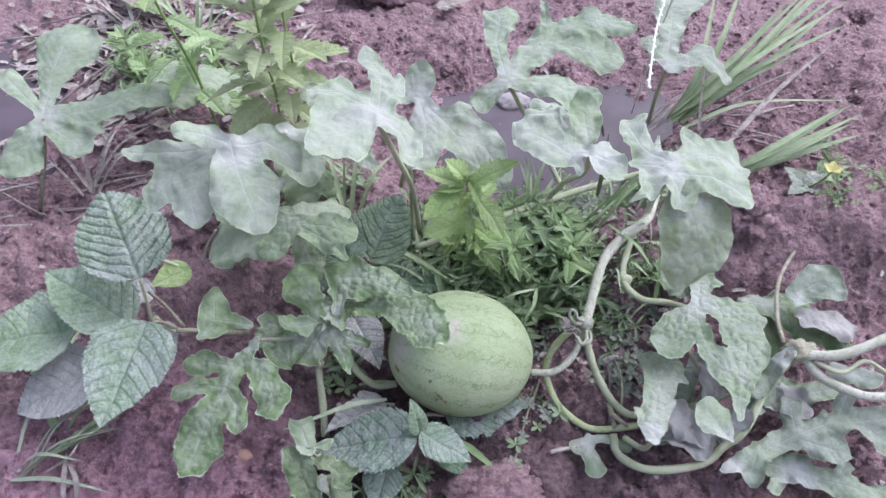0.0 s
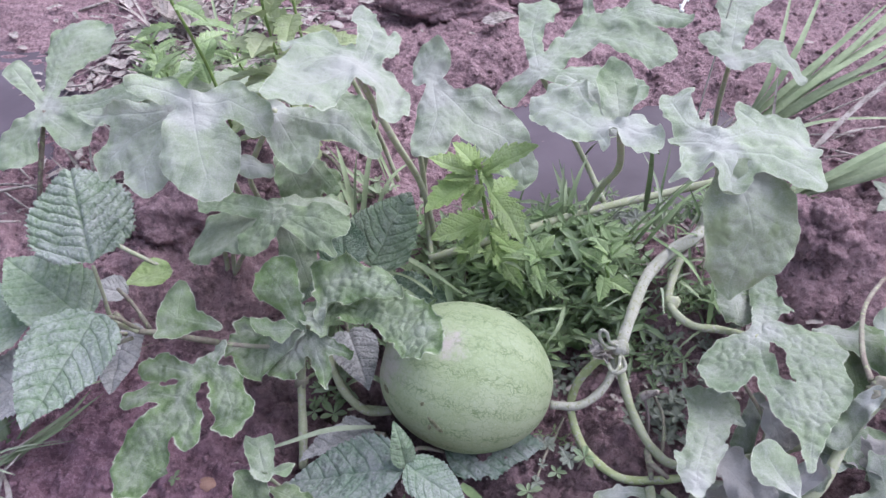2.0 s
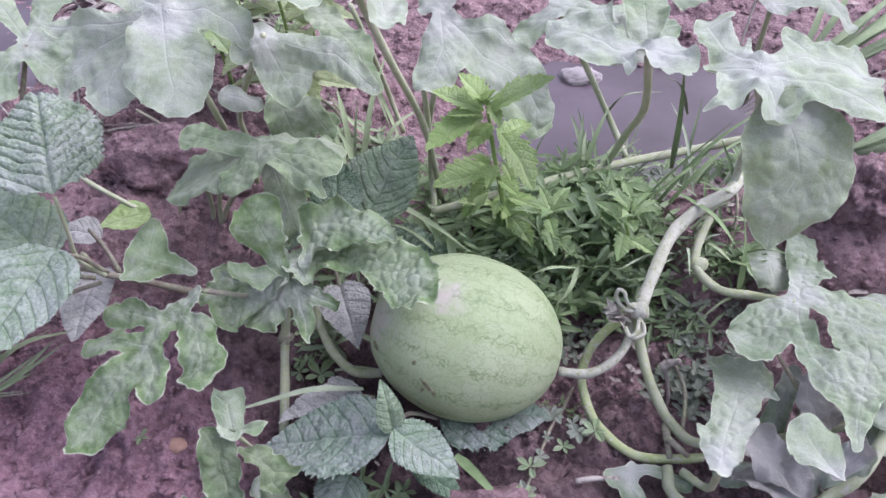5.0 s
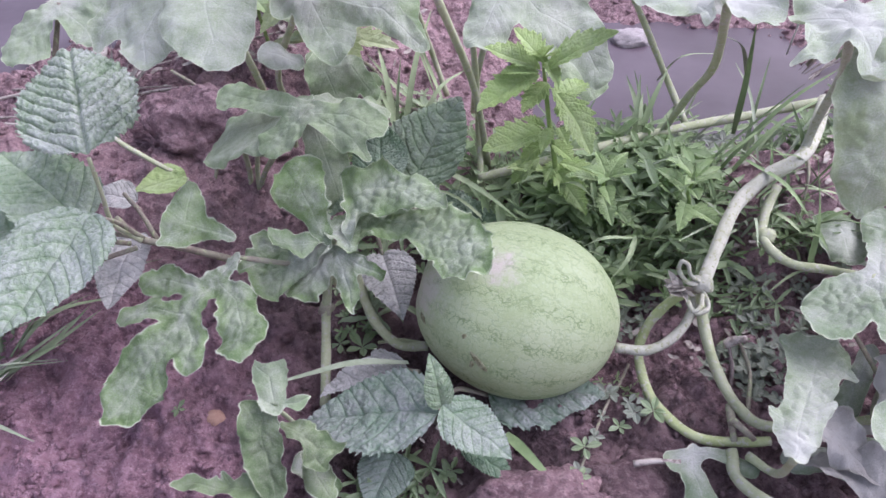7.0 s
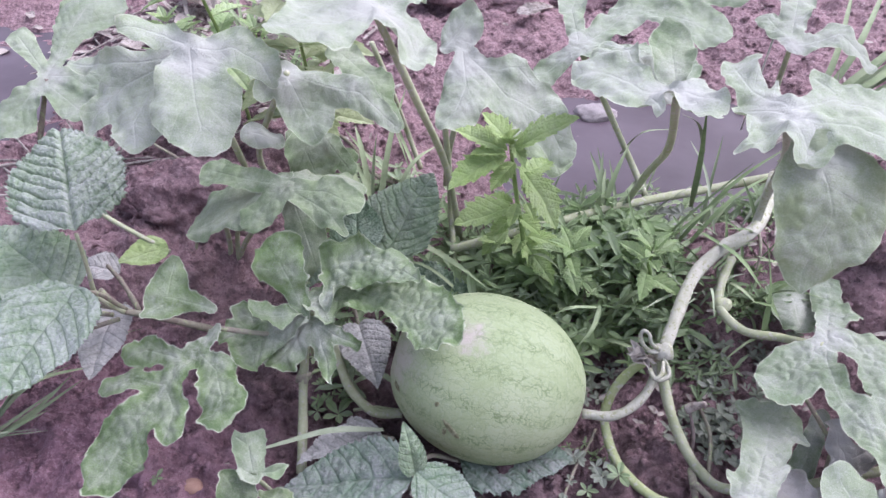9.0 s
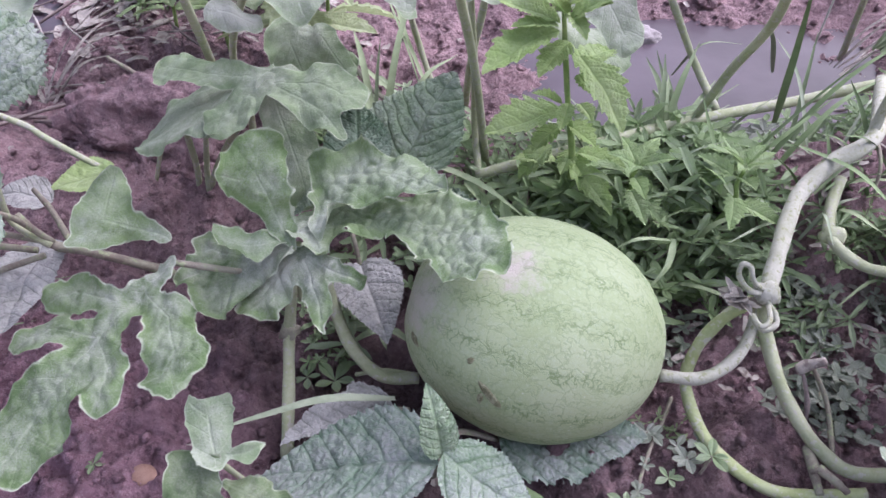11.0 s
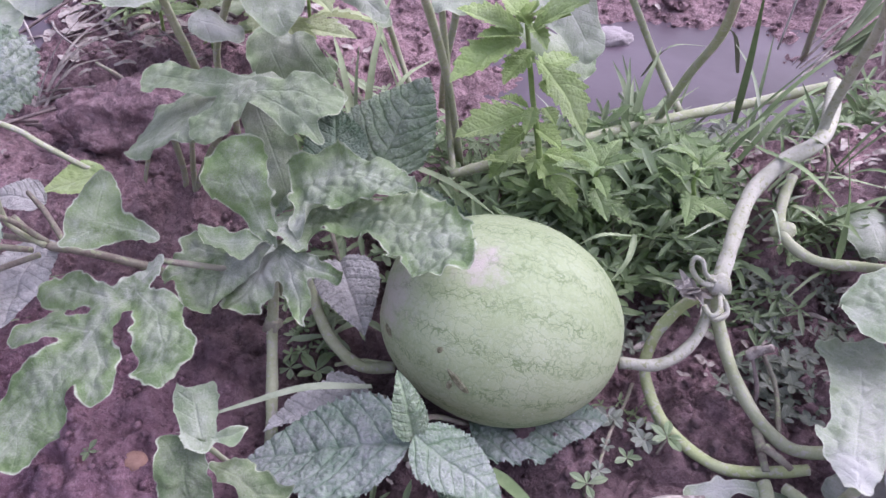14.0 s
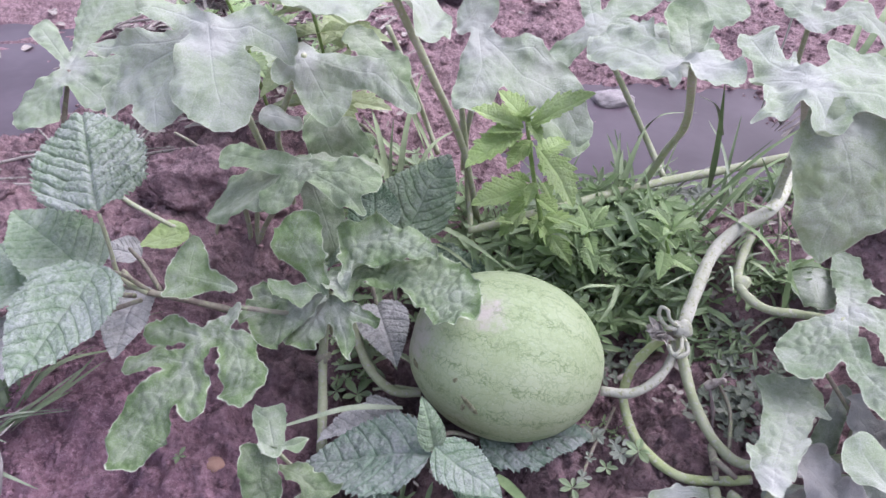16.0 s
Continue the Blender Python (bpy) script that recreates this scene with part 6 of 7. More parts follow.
# ---- plants with crinkled toothed leaves ----
nettle_side = thing("broadleaf_weed", (-0.240, 0.544, 0.020), "broadleaf weed with crinkled toothed silt-dusted leaves", "weed", "crinkled broadleaf weeds")
stalk(toothed(nettle_side, (-0.302, 0.491, 0.190), (-0.353, 0.582, 0.225), 0.0471, 0, NETTLE_SILVER, broad=0.5, ridge=0.9, rows=9, depth=0.12, bulge=0.0065, widest=0.42, fold=-0.1), [(-0.302, 0.491, 0.190), (-0.305, 0.490, 0.150), (-0.306, 0.488, 0.120), (-0.289, 0.490, 0.100)], 0.0016, 0.0022, VINE)
stalk(toothed(nettle_side, (-0.330, 0.485, 0.120), (-0.431, 0.542, 0.150), 0.0390, 0, NETTLE_GREEN, broad=0.5, ridge=0.45, bulge=0.002), [(-0.330, 0.485, 0.120), (-0.320, 0.488, 0.110), (-0.296, 0.494, 0.100)], 0.0016, 0.0022, VINE_BROWN)
stalk(toothed(nettle_side, (-0.296, 0.462, 0.155), (-0.320, 0.354, 0.145), 0.0447, 0, NETTLE_SILVER, broad=0.5, ridge=0.4, rows=8, bulge=0.0028), [(-0.296, 0.462, 0.155), (-0.297, 0.481, 0.130), (-0.290, 0.494, 0.100)], 0.0016, 0.0022, VINE_BROWN)
stalk(toothed(nettle_side, (-0.398, 0.495, 0.100), (-0.516, 0.480, 0.090), 0.0537, 0, NETTLE_GREEN, broad=0.5), [(-0.398, 0.495, 0.100), (-0.362, 0.488, 0.100), (-0.305, 0.495, 0.090)], 0.0016, 0.0022, VINE_BROWN)
stalk(toothed(nettle_side, (-0.374, 0.464, 0.070), (-0.464, 0.423, 0.050), 0.0440, 0, NETTLE_PINK, broad=0.5), [(-0.374, 0.464, 0.070), (-0.335, 0.479, 0.080), (-0.298, 0.491, 0.090)], 0.0016, 0.0022, VINE_BROWN)
stalk(toothed(nettle_side, (-0.322, 0.522, 0.070), (-0.303, 0.436, 0.082), 0.0237, 0, NETTLE_PINK, broad=0.5, bulge=0.001), [(-0.322, 0.522, 0.070), (-0.280, 0.497, 0.090)], 0.0016, 0.0022, VINE_BROWN)
stalk(toothed(nettle_side, (-0.299, 0.593, 0.080), (-0.339, 0.567, 0.085), 0.0201, 0, WEED_LIGHT, broad=0.5, bulge=0.0005), [(-0.299, 0.593, 0.080), (-0.355, 0.605, 0.100), (-0.370, 0.610, 0.106), (-0.399, 0.614, 0.115)], 0.0024, 0.0024, VINE)
toothed(nettle_side, (-0.333, 0.559, 0.080), (-0.370, 0.552, 0.090), 0.0184, 0, NETTLE_PINK, broad=0.5, bulge=0.001)
tube(nettle_side, [(-0.235, 0.544, 0.020), (-0.242, 0.516, 0.060), (-0.275, 0.498, 0.090), (-0.293, 0.493, 0.100), (-0.308, 0.495, 0.120)], 0.0034, 0.0026, VINE_BROWN, 'stem')
tube(nettle_side, [(-0.285, 0.503, 0.090), (-0.307, 0.524, 0.100), (-0.331, 0.544, 0.100)], 0.0022, 0.0018, VINE_BROWN, 'stem')
nettle_low = thing("broadleaf_weed", (-0.030, 0.405, 0.030), "low broadleaf weed with dark crinkled leaves under the fruit", "weed", "crinkled broadleaf weeds")
toothed(nettle_low, (-0.025, 0.386, 0.060), (-0.134, 0.387, 0.035), 0.0364, 0, NETTLE, broad=0.5, depth=0.13, ridge=0.4, bulge=0.0021, fold=0.08, step=0.0010)
toothed(nettle_low, (-0.023, 0.389, 0.062), (-0.031, 0.403, 0.105), 0.0108, 0, NETTLE_GREEN, broad=0.5, bulge=0.0015, teeth=13, step=0.0008)
toothed(nettle_low, (-0.023, 0.390, 0.062), (0.032, 0.366, 0.050), 0.0214, 0, NETTLE_SOFT, broad=0.5, bulge=0.002, teeth=17, fold=0.05, step=0.0009)
stalk(toothed(nettle_low, (0.003, 0.439, 0.012), (0.096, 0.454, 0.014), 0.0359, 0, NETTLE, broad=0.5, bulge=0.0025, fold=0.0, step=0.0011, ragged=0.3), [(0.003, 0.439, 0.012), (-0.020, 0.427, 0.030), (-0.028, 0.408, 0.030)], 0.0016, 0.0022, VINE_BROWN)
stalk(toothed(nettle_low, (-0.065, 0.450, 0.020), (-0.128, 0.413, 0.030), 0.0199, 15, NETTLE_PINK, broad=0.5, bulge=0.002, fold=0.3, ragged=0.35, step=0.0010), [(-0.065, 0.450, 0.020), (-0.054, 0.446, 0.020)], 0.0016, 0.0022, VINE_BROWN)
stalk(toothed(nettle_low, (-0.104, 0.546, 0.050), (-0.070, 0.473, 0.058), 0.0235, 0, NETTLE_PINK, broad=0.5, bulge=0.0025, depth=0.06, step=0.0010), [(-0.104, 0.546, 0.050), (-0.111, 0.558, 0.070), (-0.128, 0.595, 0.050)], 0.0016, 0.0022, VINE_BROWN)
toothed(nettle_low, (-0.058, 0.373, 0.020), (-0.070, 0.330, 0.012), 0.0228, 0, NETTLE, broad=0.5, bulge=0.0012, step=0.0017)
toothed(nettle_low, (-0.010, 0.386, 0.020), (0.036, 0.374, 0.000), 0.0123, 0, NETTLE_DARK, broad=0.5, step=0.0017)
tube(nettle_low, [(-0.026, 0.394, 0.050), (-0.028, 0.402, 0.030), (-0.037, 0.420, -0.010)], 0.003, 0.003, VINE_BROWN, 'stem')
nettle_dark = thing("broadleaf_weed", (-0.103, 0.662, 0.030), "broadleaf weed with dark blue-green crinkled leaves", "weed", "crinkled broadleaf weeds")
stalk(toothed(nettle_dark, (-0.087, 0.604, 0.085), (-0.049, 0.662, 0.140), 0.0427, 0, NETTLE_GREEN, broad=0.5, bulge=0.003, ridge=0.7), [(-0.087, 0.604, 0.085), (-0.102, 0.622, 0.050), (-0.111, 0.627, 0.030)], 0.0016, 0.0022, VINE_BROWN)
stalk(toothed(nettle_dark, (-0.111, 0.592, 0.090), (-0.122, 0.648, 0.120), 0.0256, 0, NETTLE_DARK, broad=0.5, bulge=0.0025), [(-0.111, 0.592, 0.090), (-0.109, 0.624, 0.040)], 0.0016, 0.0022, VINE_BROWN)
stalk(toothed(nettle_dark, (-0.072, 0.589, 0.060), (0.002, 0.599, 0.050), 0.0298, 0, NETTLE_DARK, broad=0.5), [(-0.072, 0.589, 0.060), (-0.103, 0.625, 0.040)], 0.0016, 0.0022, VINE_BROWN)
stalk(toothed(nettle_dark, (-0.140, 0.582, 0.110), (-0.154, 0.542, 0.090), 0.0248, 0, NETTLE_GREEN, broad=0.5, bulge=0.0015), [(-0.140, 0.582, 0.110), (-0.140, 0.636, 0.050)], 0.0016, 0.0022, VINE_BROWN)


# ---- upright weeds ----
def weed(base, top, nodes, leaf_len, material, label, seed, width=0.24, droop=0.3, stem_r=0.0022, crown=False):
    """An upright weed: a leaning stem with pairs of toothed leaves that get smaller towards the tip."""
    r = random.Random(seed)
    w = thing("upright_weed", base, label, "weed", "upright weeds")
    b, t = Vector(base), Vector(top)
    tube(w, [b, b.lerp(t, 0.4) + Vector((0.006, 0.004, 0)), b.lerp(t, 0.75), t], stem_r, stem_r * 0.6, VINE_GREEN)
    blade = toothed(None, (0, 0, 0), (0, leaf_len, 0), leaf_len * width, 0, material, teeth=6, bulge=0.0012, fold=0.35, droop=droop, widest=0.45, step=leaf_len / 26, depth=0.34, mesh_only=True, wrinkle=0.5)
    for n in range(nodes):
        s = 0.22 + 0.78 * n / max(nodes - 1, 1)
        p = b.lerp(t, s)
        size = (0.72 + 0.4 * s if crown else 1.0) - 0.4 * max(0, s - 0.6) / 0.4
        count = 2 if n < nodes - 2 else 3 if n < nodes - 1 else 5
        for k in range(count):
            az = 2.4 * n + k * 2 * math.pi / count + r.uniform(-0.3, 0.3)
            up = r.uniform(0.0, 0.45) + (0.15 if crown else 0.0) + 0.6 * max(0.0, s - 0.6) / 0.4
            d = Vector((math.cos(az) * math.cos(up), math.sin(az) * math.cos(up), math.sin(up)))
            gap = 0.008 * size
            m, _ = leaf_frame(p + d * gap - b, p + d - b, r.uniform(-20, 20))
            part("leaf", blade, w, "", m @ Matrix.Diagonal((size, size, size, 1)))
    return w


DEAD = leaf_mat("dry_leaf", (0.22, 0.18, 0.15), (0.33, 0.28, 0.24), (0.42, 0.37, 0.35), 0.6, (0.4, 0.35, 0.3), rim=0.2)
VINE_GREEN = plain_mat("weed_stem", (0.16, 0.24, 0.07), (0.26, 0.34, 0.13), 60, 0.7, 0.0006)
tall = thing("upright_weed", (0.036, 0.645, 0.030), "bright yellow-green upright weed with toothed leaves", "weed", "upright weeds")
tube(tall, [(0.036, 0.645, 0.020), (0.040, 0.635, 0.080), (0.032, 0.622, 0.150), (0.026, 0.614, 0.210)], 0.0030, 0.0016, VINE_GREEN)
for root, end, half_, hang in (
    ((0.030, 0.602, 0.208), (0.076, 0.606, 0.246), 0.0165, 0.12),
    ((0.024, 0.607, 0.204), (-0.018, 0.616, 0.222), 0.0130, 0.10),
    ((0.024, 0.608, 0.200), (-0.021, 0.574, 0.196), 0.0155, 0.15),
    ((0.027, 0.609, 0.210), (0.005, 0.619, 0.235), 0.0120, 0.10),
    ((0.029, 0.609, 0.212), (0.040, 0.581, 0.213), 0.0060, 0.20),
    ((0.038, 0.614, 0.180), (0.073, 0.584, 0.150), 0.0155, 0.20),
    ((0.029, 0.627, 0.130), (-0.023, 0.609, 0.126), 0.0185, 0.15),
    ((0.030, 0.622, 0.140), (0.010, 0.622, 0.150), 0.0060, 0.10),
    ((0.034, 0.619, 0.140), (0.029, 0.585, 0.145), 0.0060, 0.10),
    ((0.041, 0.623, 0.140), (0.049, 0.598, 0.145), 0.0060, 0.10),
    ((0.035, 0.641, 0.085), (0.072, 0.602, 0.065), 0.0125, 0.15),
    ((0.029, 0.638, 0.080), (-0.003, 0.634, 0.086), 0.0090, 0.10),
    ((0.040, 0.639, 0.090), (0.032, 0.619, 0.082), 0.0070, 0.10),
    ((0.028, 0.607, 0.212), (0.020, 0.597, 0.226), 0.0060, 0.10),
    ((0.028, 0.607, 0.212), (0.037, 0.598, 0.228), 0.0060, 0.10),
    ((0.026, 0.612, 0.212), (0.031, 0.600, 0.234), 0.0055, 0.10),
    ((0.036, 0.616, 0.170), (0.061, 0.658, 0.165), 0.0120, 0.10),
    ((0.024, 0.604, 0.205), (-0.004, 0.597, 0.212), 0.0090, 0.12),
    ((0.033, 0.605, 0.210), (0.052, 0.599, 0.226), 0.0080, 0.10),
    ((0.031, 0.610, 0.190), (0.013, 0.583, 0.186), 0.0100, 0.15),
    ((0.038, 0.623, 0.160), (0.052, 0.605, 0.158), 0.0080, 0.15),
    ((0.035, 0.629, 0.120), (0.056, 0.619, 0.110), 0.0100, 0.15),
    ((0.030, 0.631, 0.115), (0.010, 0.617, 0.104), 0.0100, 0.15),
    ((0.025, 0.642, 0.090), (0.000, 0.622, 0.078), 0.0110, 0.15),
    ((0.043, 0.642, 0.085), (0.079, 0.632, 0.088), 0.0100, 0.15)):
    toothed(tall, root, end, half_, 0, WEED_LIGHT, teeth=6, bulge=0.0012, fold=0.3, droop=hang, widest=0.46, depth=0.36, wrinkle=0.5, step=0.0013, rows=6)
weed((0.075, 0.640, 0.035), (0.085, 0.615, 0.095), 5, 0.036, WEED_PALE, "small yellow-green weed beside a taller one", 9)
weed((0.150, 0.625, 0.04), (0.155, 0.61, 0.10), 5, 0.034, WEED_PALE, "small pale green rosette weed in ground cover", 12)
weed((-0.235, 0.86, 0.0), (-0.215, 0.80, 0.33), 11, 0.075, WEED_MID, "tall yellow-green upright weed with toothed leaves", 21)
weed((-0.215, 0.88, 0.0), (-0.185, 0.82, 0.36), 11, 0.07, WEED_MID, "tall yellow-green upright weed beside a twin", 22)
weed((-0.34, 0.92, 0.0), (-0.365, 0.87, 0.33), 9, 0.06, WEED_PALE, "tall thin weed with sparse grey-green leaves", 25, stem_r=0.0026)
weed((-0.43, 0.98, 0.0), (-0.44, 0.97, 0.09), 5, 0.045, WEED_PALE, "low pale green weed on the furrow bank", 27)
weed((-0.36, 1.05, 0.0), (-0.36, 1.04, 0.08), 5, 0.045, WEED_PALE, "low pale green weed among dry litter", 28)
weed((-0.5, 1.08, 0.0), (-0.5, 1.06, 0.08), 5, 0.045, WEED_PALE, "low dusty green weed among dry litter", 29)


# ---- ground cover ----
def sprig(seed, spread_r, count, leaf, slim, material, label, rise=0.034):
    """A creeping sprig: thin stems with small leaves in pairs and whorls."""
    r = random.Random(seed)
    t = thing("ground_cover_weed", (0, 0, 0), label, "weed", "ground-cover weeds")
    lv, lf, across, inset = [], [], [], []
    for k in range(count):
        az = 2 * math.pi * k / count + r.uniform(-0.5, 0.5)
        L = spread_r * r.uniform(0.5, 1.15)
        h = r.uniform(0.006, rise)
        pts = [(0, 0, -0.006), (0.4 * L * math.cos(az), 0.4 * L * math.sin(az), 0.6 * h), (L * math.cos(az + 0.25), L * math.sin(az + 0.25), h)]
        v, f, C = tube_data(pts, 0.0010, 0.0006, 5, 4, 0.0)
        part("stem", mesh_of("stem", v, f, VINE_BROWN), t)
        for j in range(2, len(C), 2):
            last = j > len(C) - 3
            for w in range(5 if last else 2):
                a = az + w * (2 * math.pi / 5 if last else math.pi) + r.uniform(0.2, 1.2)
                up = r.uniform(-0.1, 0.8)
                d = np.array((math.cos(a) * math.cos(up), math.sin(a) * math.cos(up), math.sin(up)))
                side = np.cross(d, (0, 0, 1.0))
                side /= np.linalg.norm(side) + 1e-9
                nrm_ = np.cross(side, d)
                l = leaf * r.uniform(0.5, 1.2)
                o = len(lv)
                for s, wd in ((0.0, 0.03), (0.3, 0.13), (0.6, 0.19), (0.85, 0.13), (1.0, 0.01)):
                    c = C[j] + d * l * s - np.array((0, 0, r.uniform(0.1, 0.3) * l * s * s))
                    lv += [c - side * wd * l * slim + nrm_ * 0.07 * l, c, c + side * wd * l * slim + nrm_ * 0.07 * l]
                    across += [-wd * l * slim, 0, wd * l * slim]
                    inset += [0, 0.004, 0]
                for s in range(4):
                    p, q = o + 3 * s, o + 3 * s + 3
                    lf += [(p, p + 1, q + 1, q), (p + 1, p + 2, q + 2, q + 1)]
    part("foliage", mesh_of("foliage", lv, lf, material, attrs={"across": across, "rows": [0.5] * len(lv), "inset": inset}), t)["kind"] = "stuff"
    return t


creeping, fresh, dusty = "small creeping ground-cover weed with narrow leaves", "fresh green ground-cover weed with pointed leaves", "low ground-cover weed with oval grey-green dusty leaves"
KINDS = {
    "mixed": [sprig(5, 0.04, 6, 0.019, 1.0, MAT_GREEN, creeping), sprig(6, 0.03, 7, 0.014, 1.15, MAT_GREEN, creeping), sprig(7, 0.05, 6, 0.036, 0.5, MAT_GREEN, creeping), sprig(9, 0.045, 7, 0.016, 0.85, MAT_FRESH, fresh)],
    "fresh": [sprig(15, 0.03, 6, 0.034, 0.8, MAT_FRESH, fresh, 0.05), sprig(16, 0.025, 6, 0.026, 0.95, MAT_FRESH, fresh, 0.045)],
    "dusty": [sprig(25, 0.03, 6, 0.017, 1.2, MAT_DUSTY, dusty, 0.014), sprig(26, 0.036, 6, 0.014, 1.35, MAT_DUSTY, dusty, 0.012)],
}
rr = random.Random(8)
spots = []


def scatter(n, x0, x1, y0, y1, lo=0.8, hi=1.25, kind="mixed"):
    for _ in range(n):
        spots.append((rr.uniform(x0, x1), rr.uniform(y0, y1), rr.uniform(lo, hi), kind))


scatter(40, 0.02, 0.17, 0.58, 0.73, 0.6, 1.2)
scatter(9, 0.16, 0.28, 0.54, 0.66, 0.4, 0.8)
scatter(16, 0.01, 0.17, 0.585, 0.70, 0.6, 1.0, "fresh")
scatter(9, 0.17, 0.29, 0.46, 0.62, 0.45, 0.8, "dusty")
scatter(3, 0.10, 0.15, 0.52, 0.57, 0.5, 0.7, "dusty")
scatter(10, 0.10, 0.34, 0.70, 0.80, 0.6, 1.0, "dusty")
scatter(14, 0.05, 0.36, 0.72, 0.80, 0.6, 1.0)
scatter(10, -0.05, 0.03, 0.58, 0.68)
scatter(1, 0.09, 0.12, 0.44, 0.47, 0.4, 0.5)
scatter(6, -0.15, -0.05, 0.50, 0.60, 0.6, 0.9)
scatter(9, -0.6, -0.3, 0.95, 1.2, 0.7, 1.1)
scatter(8, -0.2, 0.0, 0.68, 0.80, 0.7, 1.1)
scatter(6, 0.40, 0.60, 0.66, 0.80, 0.5, 0.8)
scatter(5, -0.1, 0.1, 0.30, 0.38, 0.6, 0.9)
placed = set()
for n, (x, y, s, kind) in enumerate(spots):
    src = KINDS[kind][n % len(KINDS[kind])]
    m = pose(x, y, ground_at(x, y), rr.uniform(-12, 12), rr.uniform(-12, 12), rr.uniform(0, 360)) @ Matrix.Diagonal((s, s, s, 1))
    if src not in placed:
        placed.add(src)
        src.matrix_basis = m
    else:
        c = copy_thing(src, m)
        c.matrix_basis = m


# ---- seedlings ----
def seedling(base, s, seed):
    """A young weed: a thin stem with a whorl of small oval leaves."""
    r = random.Random(seed)
    b = Vector((base[0], base[1], ground_at(base[0], base[1])))
    t = thing("seedling", b, "small weed seedling with a whorl of dusty leaves", "weed", "seedlings")
    top = Vector((r.uniform(-0.006, 0.006), r.uniform(-0.006, 0.006), 0.018 * s))
    tube(t, [b, b + top * 0.5, b + top], 0.0011, 0.0009, VINE_BROWN, sides=6)
    for k in range(5):
        a = 2 * math.pi * k / 5 + r.uniform(-0.3, 0.3)
        l = 0.019 * s * r.uniform(0.7, 1.15)
        d = Vector((math.cos(a), math.sin(a), r.uniform(0.1, 0.5)))
        toothed(t, b + top, b + top + d * l, l * 0.24, 0, MAT_GREEN, teeth=2, bulge=0.0002, step=l / 12, wrinkle=0.3, fold=0.25, widest=0.6, depth=0.02)


# ---- grass ----
def tuft(base, tips, width, material, label, bend=0.35, seed=0, name="grass_tuft"):
    r = random.Random(seed)
    t = thing(name, base, label, "grass", "grass tufts")
    b = Vector(base)
    for tip in tips:
        e = Vector(tip)
        s = b + Vector((r.uniform(-0.012, 0.012), r.uniform(-0.012, 0.012), -0.004))
        mid = s.lerp(e, 0.5) + Vector((0, 0, bend * (e - s).length * r.uniform(0.2, 0.7)))
        part("blade", blade_mesh([s - b, mid - b, e - b], width * r.uniform(0.7, 1.2), material, twist=r.uniform(-1, 1)), t)
    return t


def fan(base, n, az0, az1, l0, l1, up0, up1, seed):
    r = random.Random(seed)
    out = []
    for _ in range(n):
        a, l, u = radians(r.uniform(az0, az1)), r.uniform(l0, l1), radians(r.uniform(up0, up1))
        out.append((base[0] + l * math.cos(a) * math.cos(u), base[1] + l * math.sin(a) * math.cos(u), base[2] + l * math.sin(u)))
    return out


for n, (x, y, count, az0, az1, l0, l1, up0, up1, w, mat_) in enumerate((
        (0.18, 0.67, 2, 20, 60, 0.10, 0.16, 20, 50, 0.006, GRASS_DARK),
        (0.10, 0.60, 7, -60, 60, 0.06, 0.11, 10, 40, 0.006, GRASS), (0.24, 0.62, 5, -80, 10, 0.08, 0.14, 20, 60, 0.006, GRASS_DARK),
        (0.12, 0.70, 8, 60, 140, 0.06, 0.12, 20, 60, 0.006, GRASS), (0.22, 0.72, 3, 30, 150, 0.06, 0.13, 20, 60, 0.005, GRASS),
        (0.0, 0.6, 6, 150, 300, 0.06, 0.12, 5, 30, 0.006, GRASS), (-0.44, 0.42, 9, 30, 130, 0.08, 0.18, 5, 30, 0.006, GRASS),
        (-0.46, 0.38, 7, -20, 90, 0.08, 0.16, 5, 30, 0.005, GRASS_PALE), (-0.50, 0.80, 8, 40, 170, 0.08, 0.16, 8, 40, 0.005, STRAW),
        (-0.42, 1.16, 9, 30, 170, 0.1, 0.2, 8, 40, 0.006, GRASS), (-0.55, 1.2, 9, 10, 170, 0.1, 0.22, 8, 40, 0.006, STRAW),
        (-0.12, 0.72, 6, 30, 150, 0.08, 0.16, 25, 60, 0.007, GRASS))):
    base = (x, y, ground_at(x, y))
    label = "clump of long arching green grass blades" if l1 > 0.3 else "dry straw-coloured grass tuft" if mat_ == STRAW else "short tuft of narrow green grass"
    tuft(base, fan(base, count, az0, az1, l0, l1, up0, up1, 40 + n), w, mat_, label, 0.2 if l1 > 0.3 else 0.35, n)

gr = random.Random(31)
for n in range(26):
    x, y = gr.uniform(0.01, 0.27), gr.uniform(0.57, 0.77)
    base = (x, y, ground_at(x, y))
    tuft(base, fan(base, gr.randint(4, 7), 0, 360, 0.03, 0.10, 5, 55, 400 + n), gr.uniform(0.0025, 0.0045), (GRASS, GRASS_PALE, GRASS_DARK)[n % 3], "short tuft of fine grass among the ground cover", 0.35, 60 + n)


